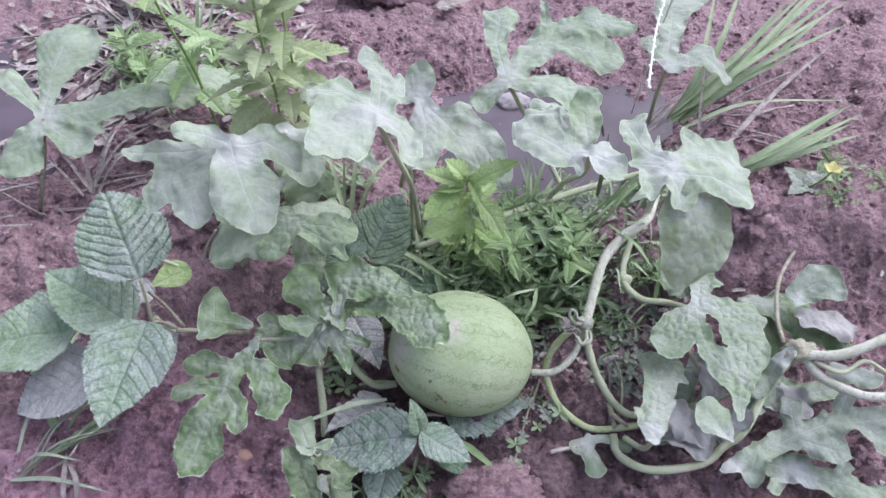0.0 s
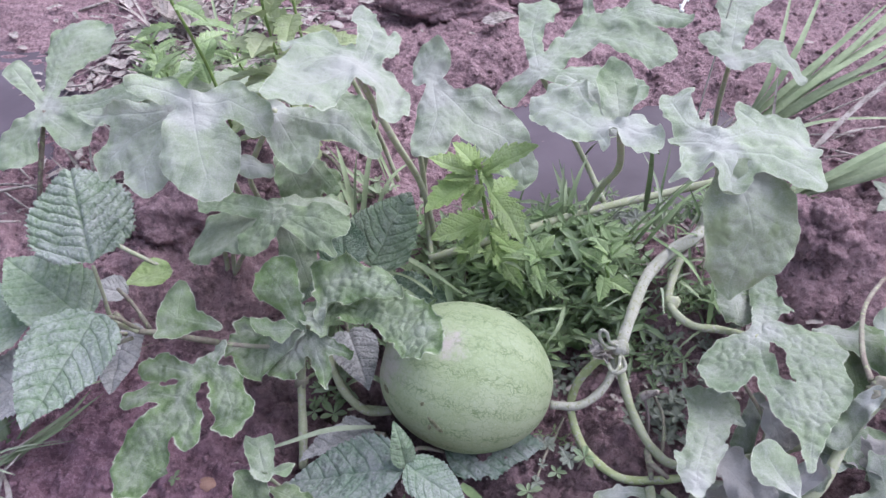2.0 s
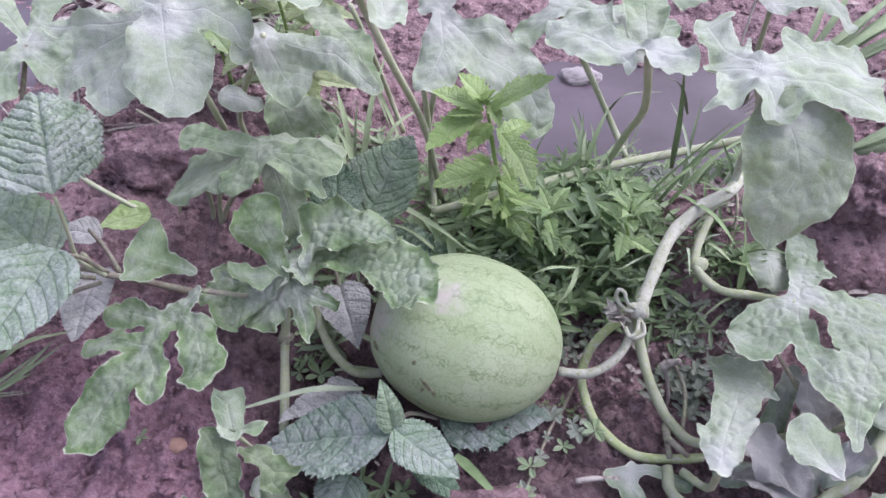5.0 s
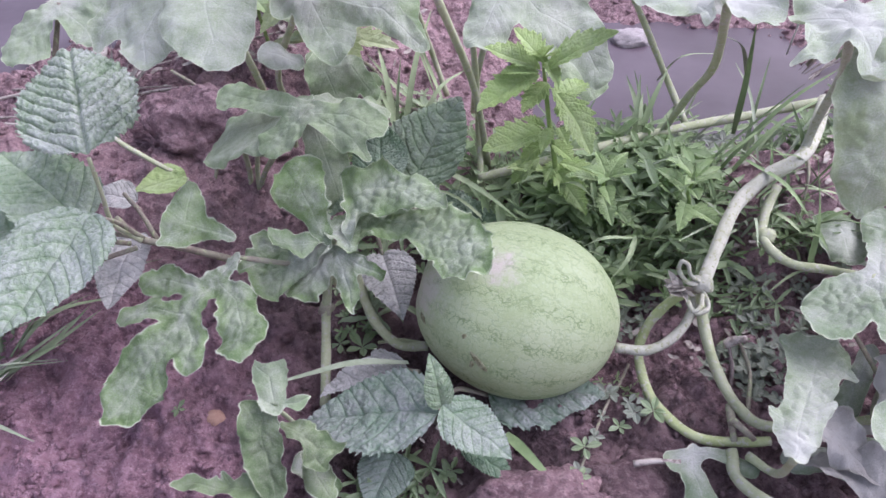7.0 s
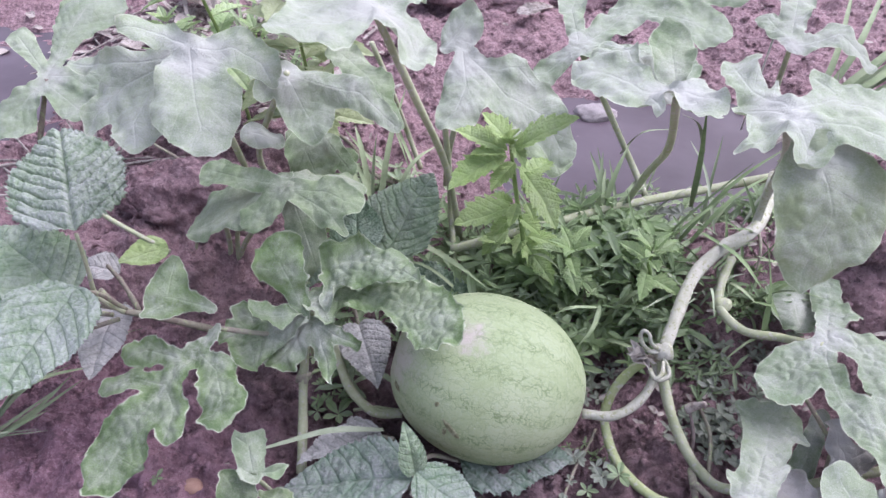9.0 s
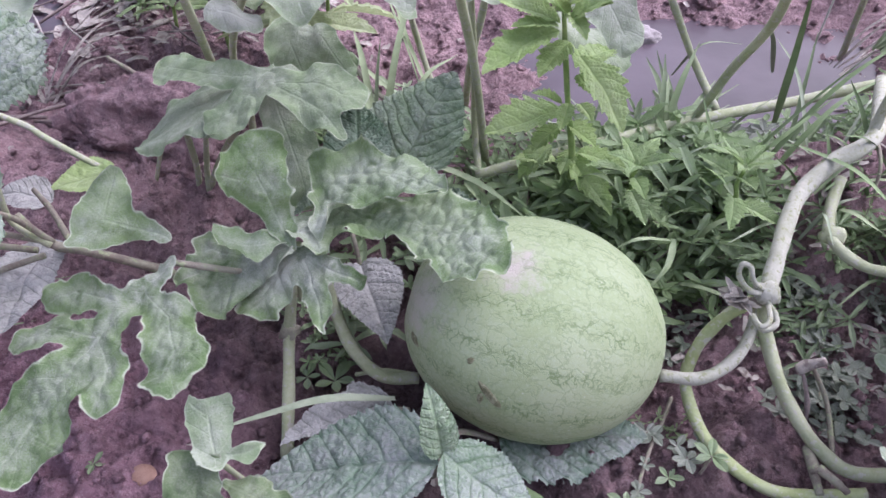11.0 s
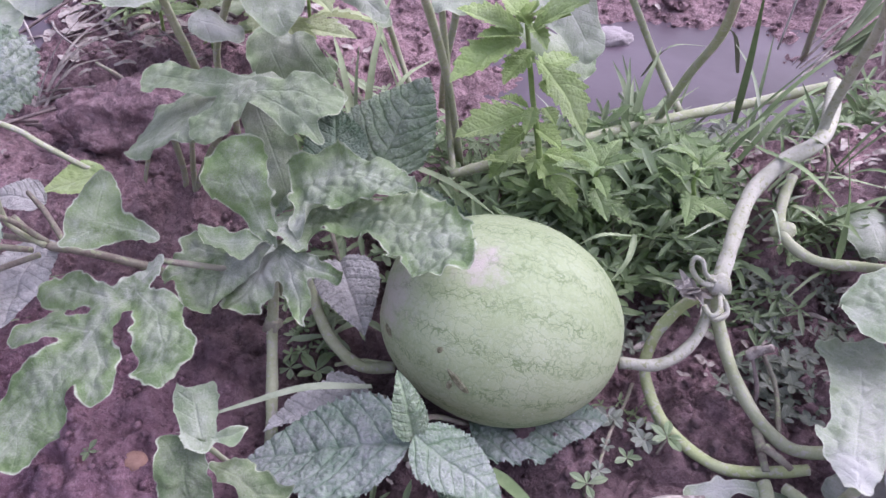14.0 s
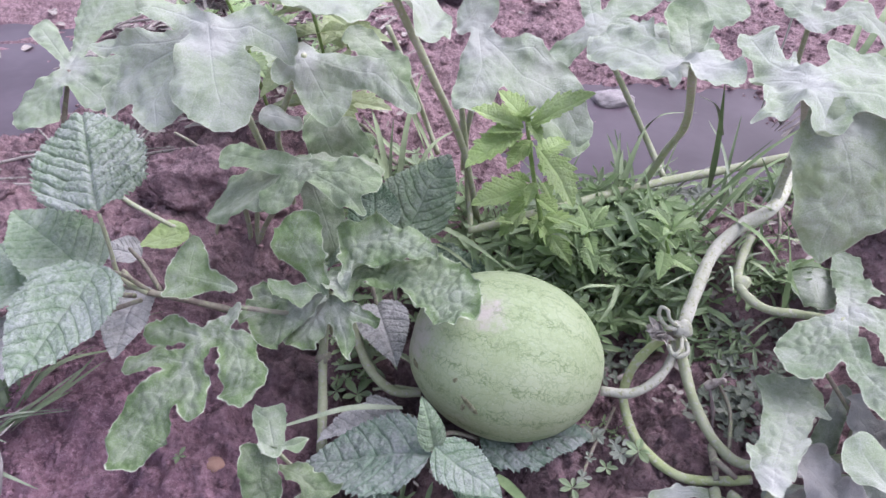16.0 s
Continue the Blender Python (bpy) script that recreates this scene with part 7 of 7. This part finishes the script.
clump = thing("grass_clump", (0.353, 0.940, 0.020), "clump of long arching pale green grass blades", "grass", "grass tufts")
part("blade", blade_mesh([(0.000, 0.000, 0.000), (0.116, 0.067, 0.070), (0.293, 0.211, 0.140)], 0.0159, GRASS), clump)
part("blade", blade_mesh([(0.005, 0.007, 0.000), (0.107, 0.054, 0.060), (0.279, 0.183, 0.110)], 0.0174, GRASS), clump)
part("blade", blade_mesh([(0.008, 0.000, 0.000), (0.121, 0.055, 0.040), (0.282, 0.187, 0.080)], 0.0145, GRASS), clump)
part("blade", blade_mesh([(-0.007, 0.006, 0.000), (0.071, 0.039, 0.070), (0.210, 0.146, 0.140)], 0.013, GRASS), clump)
part("blade", blade_mesh([(0.011, -0.006, 0.000), (0.102, 0.041, 0.040), (0.210, 0.104, 0.050)], 0.0145, GRASS), clump)
part("blade", blade_mesh([(-0.001, -0.006, -0.000), (0.057, 0.027, 0.050), (0.186, 0.151, 0.120)], 0.0116, GRASS), clump)
part("blade", blade_mesh([(0.008, 0.000, 0.000), (0.137, 0.068, 0.050), (0.300, 0.156, 0.070)], 0.013, GRASS), clump)
part("blade", blade_mesh([(0.002, 0.013, 0.000), (0.056, 0.052, 0.080), (0.133, 0.215, 0.140)], 0.0101, GRASS), clump)
part("blade", blade_mesh([(0.013, -0.019, 0.000), (0.122, 0.028, 0.010), (0.281, 0.035, 0.010)], 0.0087, GRASS), clump)
part("blade", blade_mesh([(-0.004, 0.003, 0.000), (0.078, 0.026, 0.060), (0.266, 0.214, 0.130)], 0.013, GRASS), clump)
part("blade", blade_mesh([(0.009, -0.003, 0.000), (0.092, 0.032, 0.070), (0.296, 0.177, 0.100)], 0.0116, GRASS), clump)
part("blade", blade_mesh([(-0.008, -0.000, 0.000), (0.027, 0.024, 0.080), (0.076, 0.181, 0.140)], 0.0087, GRASS), clump)
clump = thing("grass_clump", (0.384, 0.785, 0.050), "flat clump of broad pale grass blades on the bank", "grass", "grass tufts")
part("blade", blade_mesh([(0.000, 0.000, 0.000), (0.071, 0.012, 0.030), (0.191, 0.060, 0.060)], 0.0174, GRASS), clump)
part("blade", blade_mesh([(0.003, -0.003, 0.000), (0.082, 0.019, 0.020), (0.186, 0.063, 0.040)], 0.0159, GRASS), clump)
part("blade", blade_mesh([(0.000, 0.002, 0.000), (0.068, 0.011, 0.040), (0.169, 0.057, 0.080)], 0.0145, GRASS), clump)
part("blade", blade_mesh([(0.006, -0.003, 0.000), (0.094, 0.025, 0.010), (0.200, 0.052, 0.030)], 0.0174, GRASS), clump)
part("blade", blade_mesh([(0.000, 0.000, 0.000), (0.056, 0.002, 0.050), (0.154, 0.051, 0.080)], 0.0116, GRASS), clump)
part("blade", blade_mesh([(0.002, -0.006, 0.000), (0.079, 0.019, 0.010), (0.156, 0.046, 0.030)], 0.0116, GRASS), clump)
clump = thing("dry_grass_clump", (0.312, 0.938, 0.000), "bunch of dry reddish grass stalks by the puddle", "grass", "grass tufts")
part("blade", blade_mesh([(0.000, 0.000, 0.000), (0.024, 0.008, 0.030), (0.070, 0.035, 0.060)], 0.005, STRAW), clump)
part("blade", blade_mesh([(0.004, 0.000, 0.000), (0.030, 0.008, 0.020), (0.064, 0.022, 0.040)], 0.004, STRAW), clump)
part("blade", blade_mesh([(-0.003, 0.006, 0.000), (0.022, 0.008, 0.040), (0.056, 0.022, 0.060)], 0.005, STRAW), clump)
part("blade", blade_mesh([(0.008, -0.003, -0.000), (0.041, 0.002, 0.020), (0.087, 0.015, 0.040)], 0.004, STRAW), clump)
part("blade", blade_mesh([(0.076, -0.024, 0.020), (0.076, 0.002, 0.060), (0.077, 0.026, 0.100)], 0.004, STRAW), clump)
clump = thing("dead_grass_stem", (0.404, 0.840, 0.060), "thick grey dead grass stem leaning over the bank", "grass", "grass tufts")
part("blade", blade_mesh([(0.000, 0.000, 0.000), (0.074, 0.066, 0.040), (0.179, 0.145, 0.080)], 0.008, STRAW), clump)
clump = thing("grass_tuft", (0.208, 0.745, 0.050), "dark green upright grass blades rising through the vine", "grass", "grass tufts")
part("blade", blade_mesh([(0.000, 0.000, 0.000), (-0.004, -0.015, 0.070), (-0.015, -0.047, 0.150)], 0.006, GRASS_DARK), clump)
part("blade", blade_mesh([(-0.041, -0.068, 0.000), (-0.006, -0.062, 0.050), (0.034, -0.056, 0.100)], 0.006, GRASS_DARK), clump)
part("blade", blade_mesh([(-0.038, -0.063, 0.000), (-0.019, -0.072, 0.030), (0.029, -0.032, 0.050)], 0.005, GRASS_DARK), clump)
part("blade", blade_mesh([(0.045, -0.180, 0.000), (0.042, -0.167, 0.050), (0.030, -0.155, 0.100)], 0.006, GRASS_DARK), clump)
part("blade", blade_mesh([(-0.038, -0.092, 0.010), (-0.061, -0.084, 0.030), (-0.074, -0.054, 0.060)], 0.005, GRASS_DARK), clump)
part("blade", blade_mesh([(-0.004, -0.088, 0.040), (0.021, -0.129, 0.050), (0.036, -0.169, 0.050)], 0.005, GRASS_DARK), clump)
clump = thing("fallen_grass", (-0.062, 0.447, 0.030), "pale fallen grass blade across the crinkled weed", "grass", "grass tufts")
part("blade", blade_mesh([(0.000, 0.000, 0.000), (-0.038, -0.016, 0.015), (-0.074, -0.028, 0.010), (-0.111, -0.038, 0.000)], 0.0065, GRASS_PALE), clump)
clump = thing("fallen_grass", (0.021, 0.405, 0.010), "green grass blade lying under the crinkled weed", "grass", "grass tufts")
part("blade", blade_mesh([(0.000, 0.000, 0.000), (0.019, -0.016, 0.000), (0.046, -0.039, -0.005)], 0.009, GRASS_DARK), clump)
clump = thing("grass_tuft", (-0.429, 0.395, 0.000), "soft green grass blades at the edge of the bed", "grass", "grass tufts")
part("blade", blade_mesh([(0.000, 0.000, 0.000), (0.059, 0.024, 0.030), (0.110, 0.052, 0.060)], 0.009, GRASS), clump)
part("blade", blade_mesh([(0.002, 0.006, 0.000), (0.049, 0.023, 0.030), (0.094, 0.041, 0.060)], 0.008, GRASS), clump)
part("blade", blade_mesh([(0.009, 0.004, 0.000), (0.063, 0.037, 0.030), (0.090, 0.062, 0.050)], 0.007, GRASS), clump)
part("blade", blade_mesh([(0.017, 0.008, 0.000), (0.051, 0.011, 0.030), (0.081, 0.031, 0.040)], 0.007, GRASS), clump)
clump = thing("grass_tuft", (-0.074, 0.655, 0.060), "curved green grass blades behind the fruit", "grass", "grass tufts")
part("blade", blade_mesh([(0.000, 0.000, 0.000), (0.047, -0.049, 0.020), (0.086, -0.064, 0.000)], 0.007, GRASS), clump)
part("blade", blade_mesh([(0.185, -0.076, 0.000), (0.160, -0.094, 0.015), (0.141, -0.093, 0.000)], 0.0045, GRASS), clump)
part("blade", blade_mesh([(0.187, -0.074, 0.000), (0.181, -0.101, 0.000), (0.169, -0.115, -0.010)], 0.0045, GRASS), clump)
part("blade", blade_mesh([(0.112, -0.016, 0.000), (0.133, -0.045, 0.030), (0.154, -0.048, 0.010)], 0.006, GRASS), clump)
clump = thing("grass_tuft", (0.145, 0.910, 0.000), "thin grass arching over the puddle", "grass", "grass tufts")
part("blade", blade_mesh([(0.000, 0.000, 0.000), (0.020, -0.026, 0.050), (0.068, 0.016, 0.030)], 0.004, GRASS), clump)
part("blade", blade_mesh([(0.103, 0.014, 0.000), (0.083, -0.019, 0.060), (0.060, -0.029, 0.080)], 0.005, GRASS), clump)
clump = thing("grass_tuft", (-0.099, 0.795, 0.030), "pale grass stems rising behind the tall leaves", "grass", "grass tufts")
part("blade", blade_mesh([(0.000, 0.000, 0.000), (-0.014, 0.006, 0.050), (-0.039, 0.019, 0.120)], 0.007, GRASS), clump)
part("blade", blade_mesh([(0.007, 0.001, 0.000), (-0.021, 0.021, 0.070), (-0.032, 0.039, 0.130)], 0.006, GRASS), clump)
part("blade", blade_mesh([(-0.008, -0.012, 0.000), (-0.046, 0.002, 0.020), (-0.095, 0.066, 0.020)], 0.006, GRASS), clump)
clump = thing("dry_grass_clump", (-0.400, 0.342, 0.000), "limp dry grass on the soil edge", "grass", "grass tufts")
part("blade", blade_mesh([(0.000, 0.000, 0.000), (0.001, 0.023, 0.020), (-0.004, 0.046, 0.020)], 0.006, STRAW), clump)
part("blade", blade_mesh([(0.015, 0.001, 0.000), (0.014, 0.018, 0.020), (-0.004, 0.040, 0.020)], 0.006, STRAW), clump)
part("blade", blade_mesh([(-0.041, 0.049, 0.000), (0.000, 0.053, 0.030), (0.017, 0.076, 0.030)], 0.004, STRAW), clump)
part("blade", blade_mesh([(-0.031, 0.032, 0.000), (0.005, 0.035, 0.030), (0.011, 0.054, 0.030)], 0.004, STRAW), clump)


def whorl(parent, p, size, r):
    """A ring of small oval leaves round one joint of a stem."""
    for k in range(6):
        a = 2 * math.pi * k / 6 + r.uniform(-0.4, 0.4)
        l = 0.0095 * size * r.uniform(0.6, 1.15)
        d = Vector((math.cos(a), math.sin(a), r.uniform(0.0, 0.5)))
        toothed(parent, p, p + d * l, l * 0.27, 0, MAT_DUSTY, teeth=2, bulge=0.0002, step=l / 12, wrinkle=0.3, fold=0.25, widest=0.6, depth=0.02)


creeper = thing("creeping_weed", (0.115, 0.494, 0.000), "creeping weed with whorls of grey-green oval leaves on the soil", "weed", "creeping weeds")
runner = [(x, y, ground_at(x, y) + 0.006) for x, y in ((0.115, 0.494), (0.106, 0.469), (0.097, 0.446), (0.088, 0.417), (0.079, 0.389), (0.073, 0.367))]
tube(creeper, runner, 0.0014, 0.0010, VINE_BROWN, sides=6)
for n, (x, y, size) in enumerate(((0.100, 0.458, 1.0), (0.089, 0.417, 0.8), (0.079, 0.387, 1.1), (0.074, 0.371, 0.9), (0.094, 0.436, 0.7))):
    whorl(creeper, Vector((x, y, ground_at(x, y) + 0.008)), size, random.Random(300 + n))
for n, (x, y, size) in enumerate(((0.119, 0.440, 1.1), (0.115, 0.453, 0.8), (0.127, 0.457, 0.9), (0.096, 0.460, 0.9), (0.070, 0.384, 0.8))):
    young = thing("creeping_weed", (x, y, ground_at(x, y)), "young creeping weed with one whorl of oval leaves", "weed", "creeping weeds")
    tube(young, [(x, y, ground_at(x, y) - 0.003), (x, y, ground_at(x, y) + 0.010)], 0.0012, 0.0009, VINE_BROWN, sides=6)
    whorl(young, Vector((x, y, ground_at(x, y) + 0.009)), size, random.Random(320 + n))
seedling((-0.118, 0.480, 0.000), 0.9, 0)
seedling((-0.131, 0.482, 0.000), 0.6, 1)
seedling((0.127, 0.435, 0.000), 0.65, 2)
seedling((0.111, 0.429, 0.000), 0.5, 3)
seedling((-0.244, 0.400, 0.000), 0.4, 4)
seedling((0.080, 0.404, 0.000), 0.6, 5)
seedling((-0.021, 0.375, 0.000), 0.6, 6)
seedling((0.081, 0.384, 0.000), 0.65, 7)
seedling((-0.019, 0.545, 0.020), 0.7, 8)


# ---- litter: straw, twigs, clods, stones ----
def straw(p, q, r, material, label, n):
    a, b = Vector(p), Vector(q)
    t = Vector(((a.x + b.x) / 2, (a.y + b.y) / 2, (a.z + b.z) / 2))
    k = 0.06 * (b - a).length
    mid = Vector((random.Random(n).uniform(-k, k), random.Random(n + 1).uniform(-k, k), 0.3 * k))
    verts, faces, _ = tube_data([a - t, mid, b - t], r, r * 0.7, 6, 5, 0.12, n)
    ob = new("dry_stalk", mesh_of("dry_stalk", verts, faces, material))
    ob.location = t
    return tagged(ob, label, "stalk", "dry stalks")


rs = random.Random(77)
for n in range(110):
    if n < 84:
        x, y, l = rs.uniform(-0.8, -0.38), rs.uniform(0.95, 1.4), rs.uniform(0.08, 0.24)
    elif n < 96:
        x, y, l = rs.uniform(-0.68, -0.5), rs.uniform(0.7, 0.86), rs.uniform(0.05, 0.16)
    else:
        x, y, l = rs.uniform(0.3, 0.5), rs.uniform(0.88, 1.0), rs.uniform(0.08, 0.2)
    a = rs.uniform(-0.9, 0.9)
    x2, y2 = x + l * math.cos(a), y + l * math.sin(a)
    lift = rs.uniform(0.002, 0.02)
    straw((x, y, ground_at(x, y) + 0.002), (x2, y2, ground_at(x2, y2) + lift), rs.uniform(0.001, 0.0028), STRAW if n % 3 else TWIG, "pale dry stalk lying on the soil" if n % 3 else "dark dry twig lying on the soil", n)


def clod(x, y, rx, ry, rz, seed, label, dz=0.0):
    ob = new("soil_clod", rough_ball("soil_clod", rx, ry, rz, CLOD, seed, 0.5, 5))
    ob.location = (x, y, ground_at(x, y) + rz * 0.35 + dz)
    ob.rotation_euler = (0, 0, seed)
    return tagged(ob, label, "clod", "soil clods")


clod(0.372, 0.668, 0.034, 0.03, 0.03, 1.3, "dark rounded clod of crumbly soil")
clod(-0.05, 1.33, 0.12, 0.06, 0.04, 0.1, "large purplish clod on the far furrow bank")
clod(0.12, 1.36, 0.08, 0.05, 0.03, 0.2, "broad clod on the far furrow bank")
clod(-0.30, 0.705, 0.07, 0.045, 0.045, 0.0, "dark damp clod on the ridge")
clod(-0.375, 0.74, 0.05, 0.035, 0.04, 0.3, "dark damp clod beside another on the ridge")
clod(0.062, 0.345, 0.055, 0.035, 0.03, 0.2, "pale crumbly clod in front of the fruit")
clod(0.125, 0.385, 0.035, 0.03, 0.016, 0.9, "flat reddish clod in front of the fruit")
clod(-0.14, 0.52, 0.03, 0.024, 0.015, 2.2, "small dark clod beside the shoot")
damp = clod(0.122, 0.392, 0.06, 0.045, 0.024, 3.3, "dark damp clod of soil beside the vine", -0.004)
damp.data.materials[0] = DAMP
cr = random.Random(5)
for n in range(40):
    x, y = cr.uniform(-0.7, 0.75), cr.uniform(0.3, 1.4)
    s = cr.uniform(0.006, 0.018)
    clod(x, y, s, s * cr.uniform(0.7, 1.1), s * 0.7, n * 1.7, "small rounded clod of red-brown soil", -0.2 * s)
pebble = tagged(new("pebble", rough_ball("pebble", 0.010, 0.008, 0.005, PEBBLE, 2.0, 0.15, 3)), "smooth red-brown pebble half sunk in soil", "pebble")
pebble.location = (-0.221, 0.398, ground_at(-0.221, 0.398) + 0.002)
stone = tagged(new("stone", rough_ball("stone", 0.029, 0.02, 0.010, STONE, 6.0, 0.25, 4)), "pale stone standing out of the muddy puddle", "stone")
stone.location = (0.116, 1.039, -0.022)

# crumbs of soil, past counting
cv, cf = [], []
for n in range(22000):
    x, y = cr.uniform(-0.75, 0.75), 0.28 + 1.15 * cr.random() ** 1.9
    s = 0.0009 + 0.0048 * cr.random() ** 3.2
    z = ground_at(x, y) + 0.3 * s
    o = len(cv)
    for d in ((1, 0, 0), (-1, 0, 0), (0, 1, 0), (0, -1, 0), (0, 0, 1), (0, 0, -1)):
        cv.append((x + s * d[0] * cr.uniform(0.7, 1.2) + 0.3 * s * cr.uniform(-1, 1), y + s * d[1] * cr.uniform(0.7, 1.2) + 0.3 * s * cr.uniform(-1, 1), z + 0.8 * s * d[2]))
    for q in ((0, 2, 4), (2, 1, 4), (1, 3, 4), (3, 0, 4), (2, 0, 5), (1, 2, 5), (3, 1, 5), (0, 3, 5)):
        cf.append(tuple(o + i for i in q))
tagged(new("soil_crumbs", mesh_of("soil_crumbs", cv, cf, CLOD)), "scattered fine crumbs of red-brown soil", "crumbs", kind="stuff")


# dry scraps of leaf and straw among the weeds of the far bank
lr = random.Random(14)
lv, lf = [], []
for n in range(960):
    if n >= 720:
        x, y = lr.uniform(0.0, 0.32), lr.uniform(0.50, 0.80)
    elif n < 600:
        x, y = lr.gauss(-0.5, 0.14), lr.gauss(1.16, 0.13)
    else:
        x, y = lr.uniform(-0.7, 0.7), lr.uniform(0.3, 1.4)
    l, w, a = lr.uniform(0.008, 0.035), lr.uniform(0.0015, 0.006), lr.uniform(0, 6.28)
    if n >= 600:
        l, w = l * 0.5, w * 0.6
    elif n % 3 == 0:
        l, w = l * 1.5, w * 1.7
    z = ground_at(x, y) + 0.003
    o = len(lv)
    for k in range(5):
        s = k / 4 - 0.5
        h = z + 0.25 * l * (0.25 - s * s) + 0.002 * lr.random()
        ww = w * (1 - 1.6 * s * s)
        cx, cy = x + l * s * math.cos(a), y + l * s * math.sin(a)
        lv += [(cx - ww * math.sin(a), cy + ww * math.cos(a), h + 0.4 * ww), (cx, cy, h), (cx + ww * math.sin(a), cy - ww * math.cos(a), h + 0.4 * ww)]
    for k in range(4):
        p, q = o + 3 * k, o + 3 * k + 3
        lf += [(p, p + 1, q + 1, q), (p + 1, p + 2, q + 2, q + 1)]
tagged(new("dry_litter", mesh_of("dry_litter", lv, lf, STRAW)), "scraps of dry leaf and straw on the soil", "litter", kind="stuff")
dead = thing("dead_leaf", (-0.56, 1.26, ground_at(-0.56, 1.26)), "large curled pale brown dead leaf on the bank", "leaf")
toothed(dead, (-0.50, 1.22, 0.03), (-0.60, 1.33, 0.05), 0.045, 10, DEAD, teeth=5, bulge=0.001, fold=0.3, wrinkle=3.0, name="blade")
dead = thing("dead_leaf", (0.02, 1.24, ground_at(0.02, 1.24)), "small yellowed dead leaf under the clod", "leaf")
toothed(dead, (-0.01, 1.235, 0.03), (0.05, 1.25, 0.04), 0.014, 10, DEAD, teeth=4, bulge=0.0006, fold=0.3, wrinkle=1.5, name="blade")


# ---- small flowers ----
def flower(base, top, label):
    t = thing("yellow_flower", base, label, "flower")
    b, e = Vector(base), Vector(top)
    tube(t, [b, b.lerp(e, 0.5) + Vector((0.004, 0, 0)), e], 0.0014, 0.001, VINE_GREEN)
    for k in range(5):
        a = 2 * math.pi * k / 5
        d = Vector((math.cos(a) * 0.8, math.sin(a) * 0.8, 0.6))
        toothed(t, e + d * 0.001, e + d * 0.014, 0.006, 0, PETAL_Y, teeth=3, bulge=0.0002, step=0.0012, name="petal", wrinkle=0.3)
    for k in range(4):
        a = 1.57 * k + 0.6
        d = Vector((math.cos(a), math.sin(a), 0.25))
        toothed(t, b + Vector((0, 0, 0.008)), b + Vector((0, 0, 0.008)) + d * 0.035, 0.011, 0, MAT_DUSTY, teeth=5, bulge=0.0005, step=0.002)


flower((0.468, 0.725, ground_at(0.468, 0.725)), (0.476, 0.700, ground_at(0.476, 0.700) + 0.038), "small weed with one yellow flower and pale leaves")
spike = thing("flower_spike", (0.30, 0.98, ground_at(0.30, 0.98)), "thin bending spike of beaded white buds", "flower")
sp0 = [(0.30, 0.98, 0.0), (0.30, 0.93, 0.2), (0.27, 0.80, 0.36), (0.215, 0.67, 0.41), (0.191, 0.607, 0.405), (0.158, 0.488, 0.427)]
tube(spike, sp0, 0.0012, 0.0009, HAIR)
path = smooth_path(sp0, 10)
bud = rough_ball("bud", 0.0012, 0.0017, 0.0012, PETAL_W, 1.0, 0.2, 2)
for n, p in enumerate(path[22:]):
    part("bud", bud, spike, "", Matrix.Translation(Vector(p) - spike.location + Vector((0.0012 * (-1) ** n, 0.0008 * math.sin(2.3 * n), 0))))

# a cut dry stalk and a fallen blade beside the fruit
straw((0.186, 0.494, 0.034), (0.199, 0.492, 0.046), 0.0042, STRAW, "short hollow cut stalk, straw-coloured", 901)
straw((0.192, 0.470, 0.004), (0.188, 0.493, 0.036), 0.0018, TWIG, "thin reddish dry stem beside the vine", 902)
straw((0.118, 0.395, 0.006), (0.152, 0.40, 0.008), 0.0028, STRAW, "pale splinter of straw on the soil", 903)

# bristly hairs on the main stem
hv, hf = [], []
hr = random.Random(3)
for stem_ob in [o for o in vine_side.children if o.name.split(".")[0] in ("stem", "fruit_stalk")][:4]:
    vs = [v.co.copy() for v in stem_ob.data.vertices]
    ns = [v.normal.copy() for v in stem_ob.data.vertices]
    for _ in range(420):
        i = hr.randrange(len(vs))
        p, d = vs[i] + Vector((hr.uniform(-1, 1), hr.uniform(-1, 1), hr.uniform(-1, 1))) * 0.0012, ns[i] + 0.5 * Vector((hr.uniform(-1, 1), hr.uniform(-1, 1), hr.uniform(-1, 1)))
        t = d.orthogonal().normalized() * 0.00016
        o = len(hv)
        hv += [p - t, p + t, p + d.cross(t).normalized() * 0.0002, p + d.normalized() * hr.uniform(0.001, 0.0026)]
        hf += [(o, o + 1, o + 3), (o + 1, o + 2, o + 3), (o + 2, o, o + 3)]
part("hairs", mesh_of("hairs", hv, hf, HAIR), vine_side, "fine pale bristles")
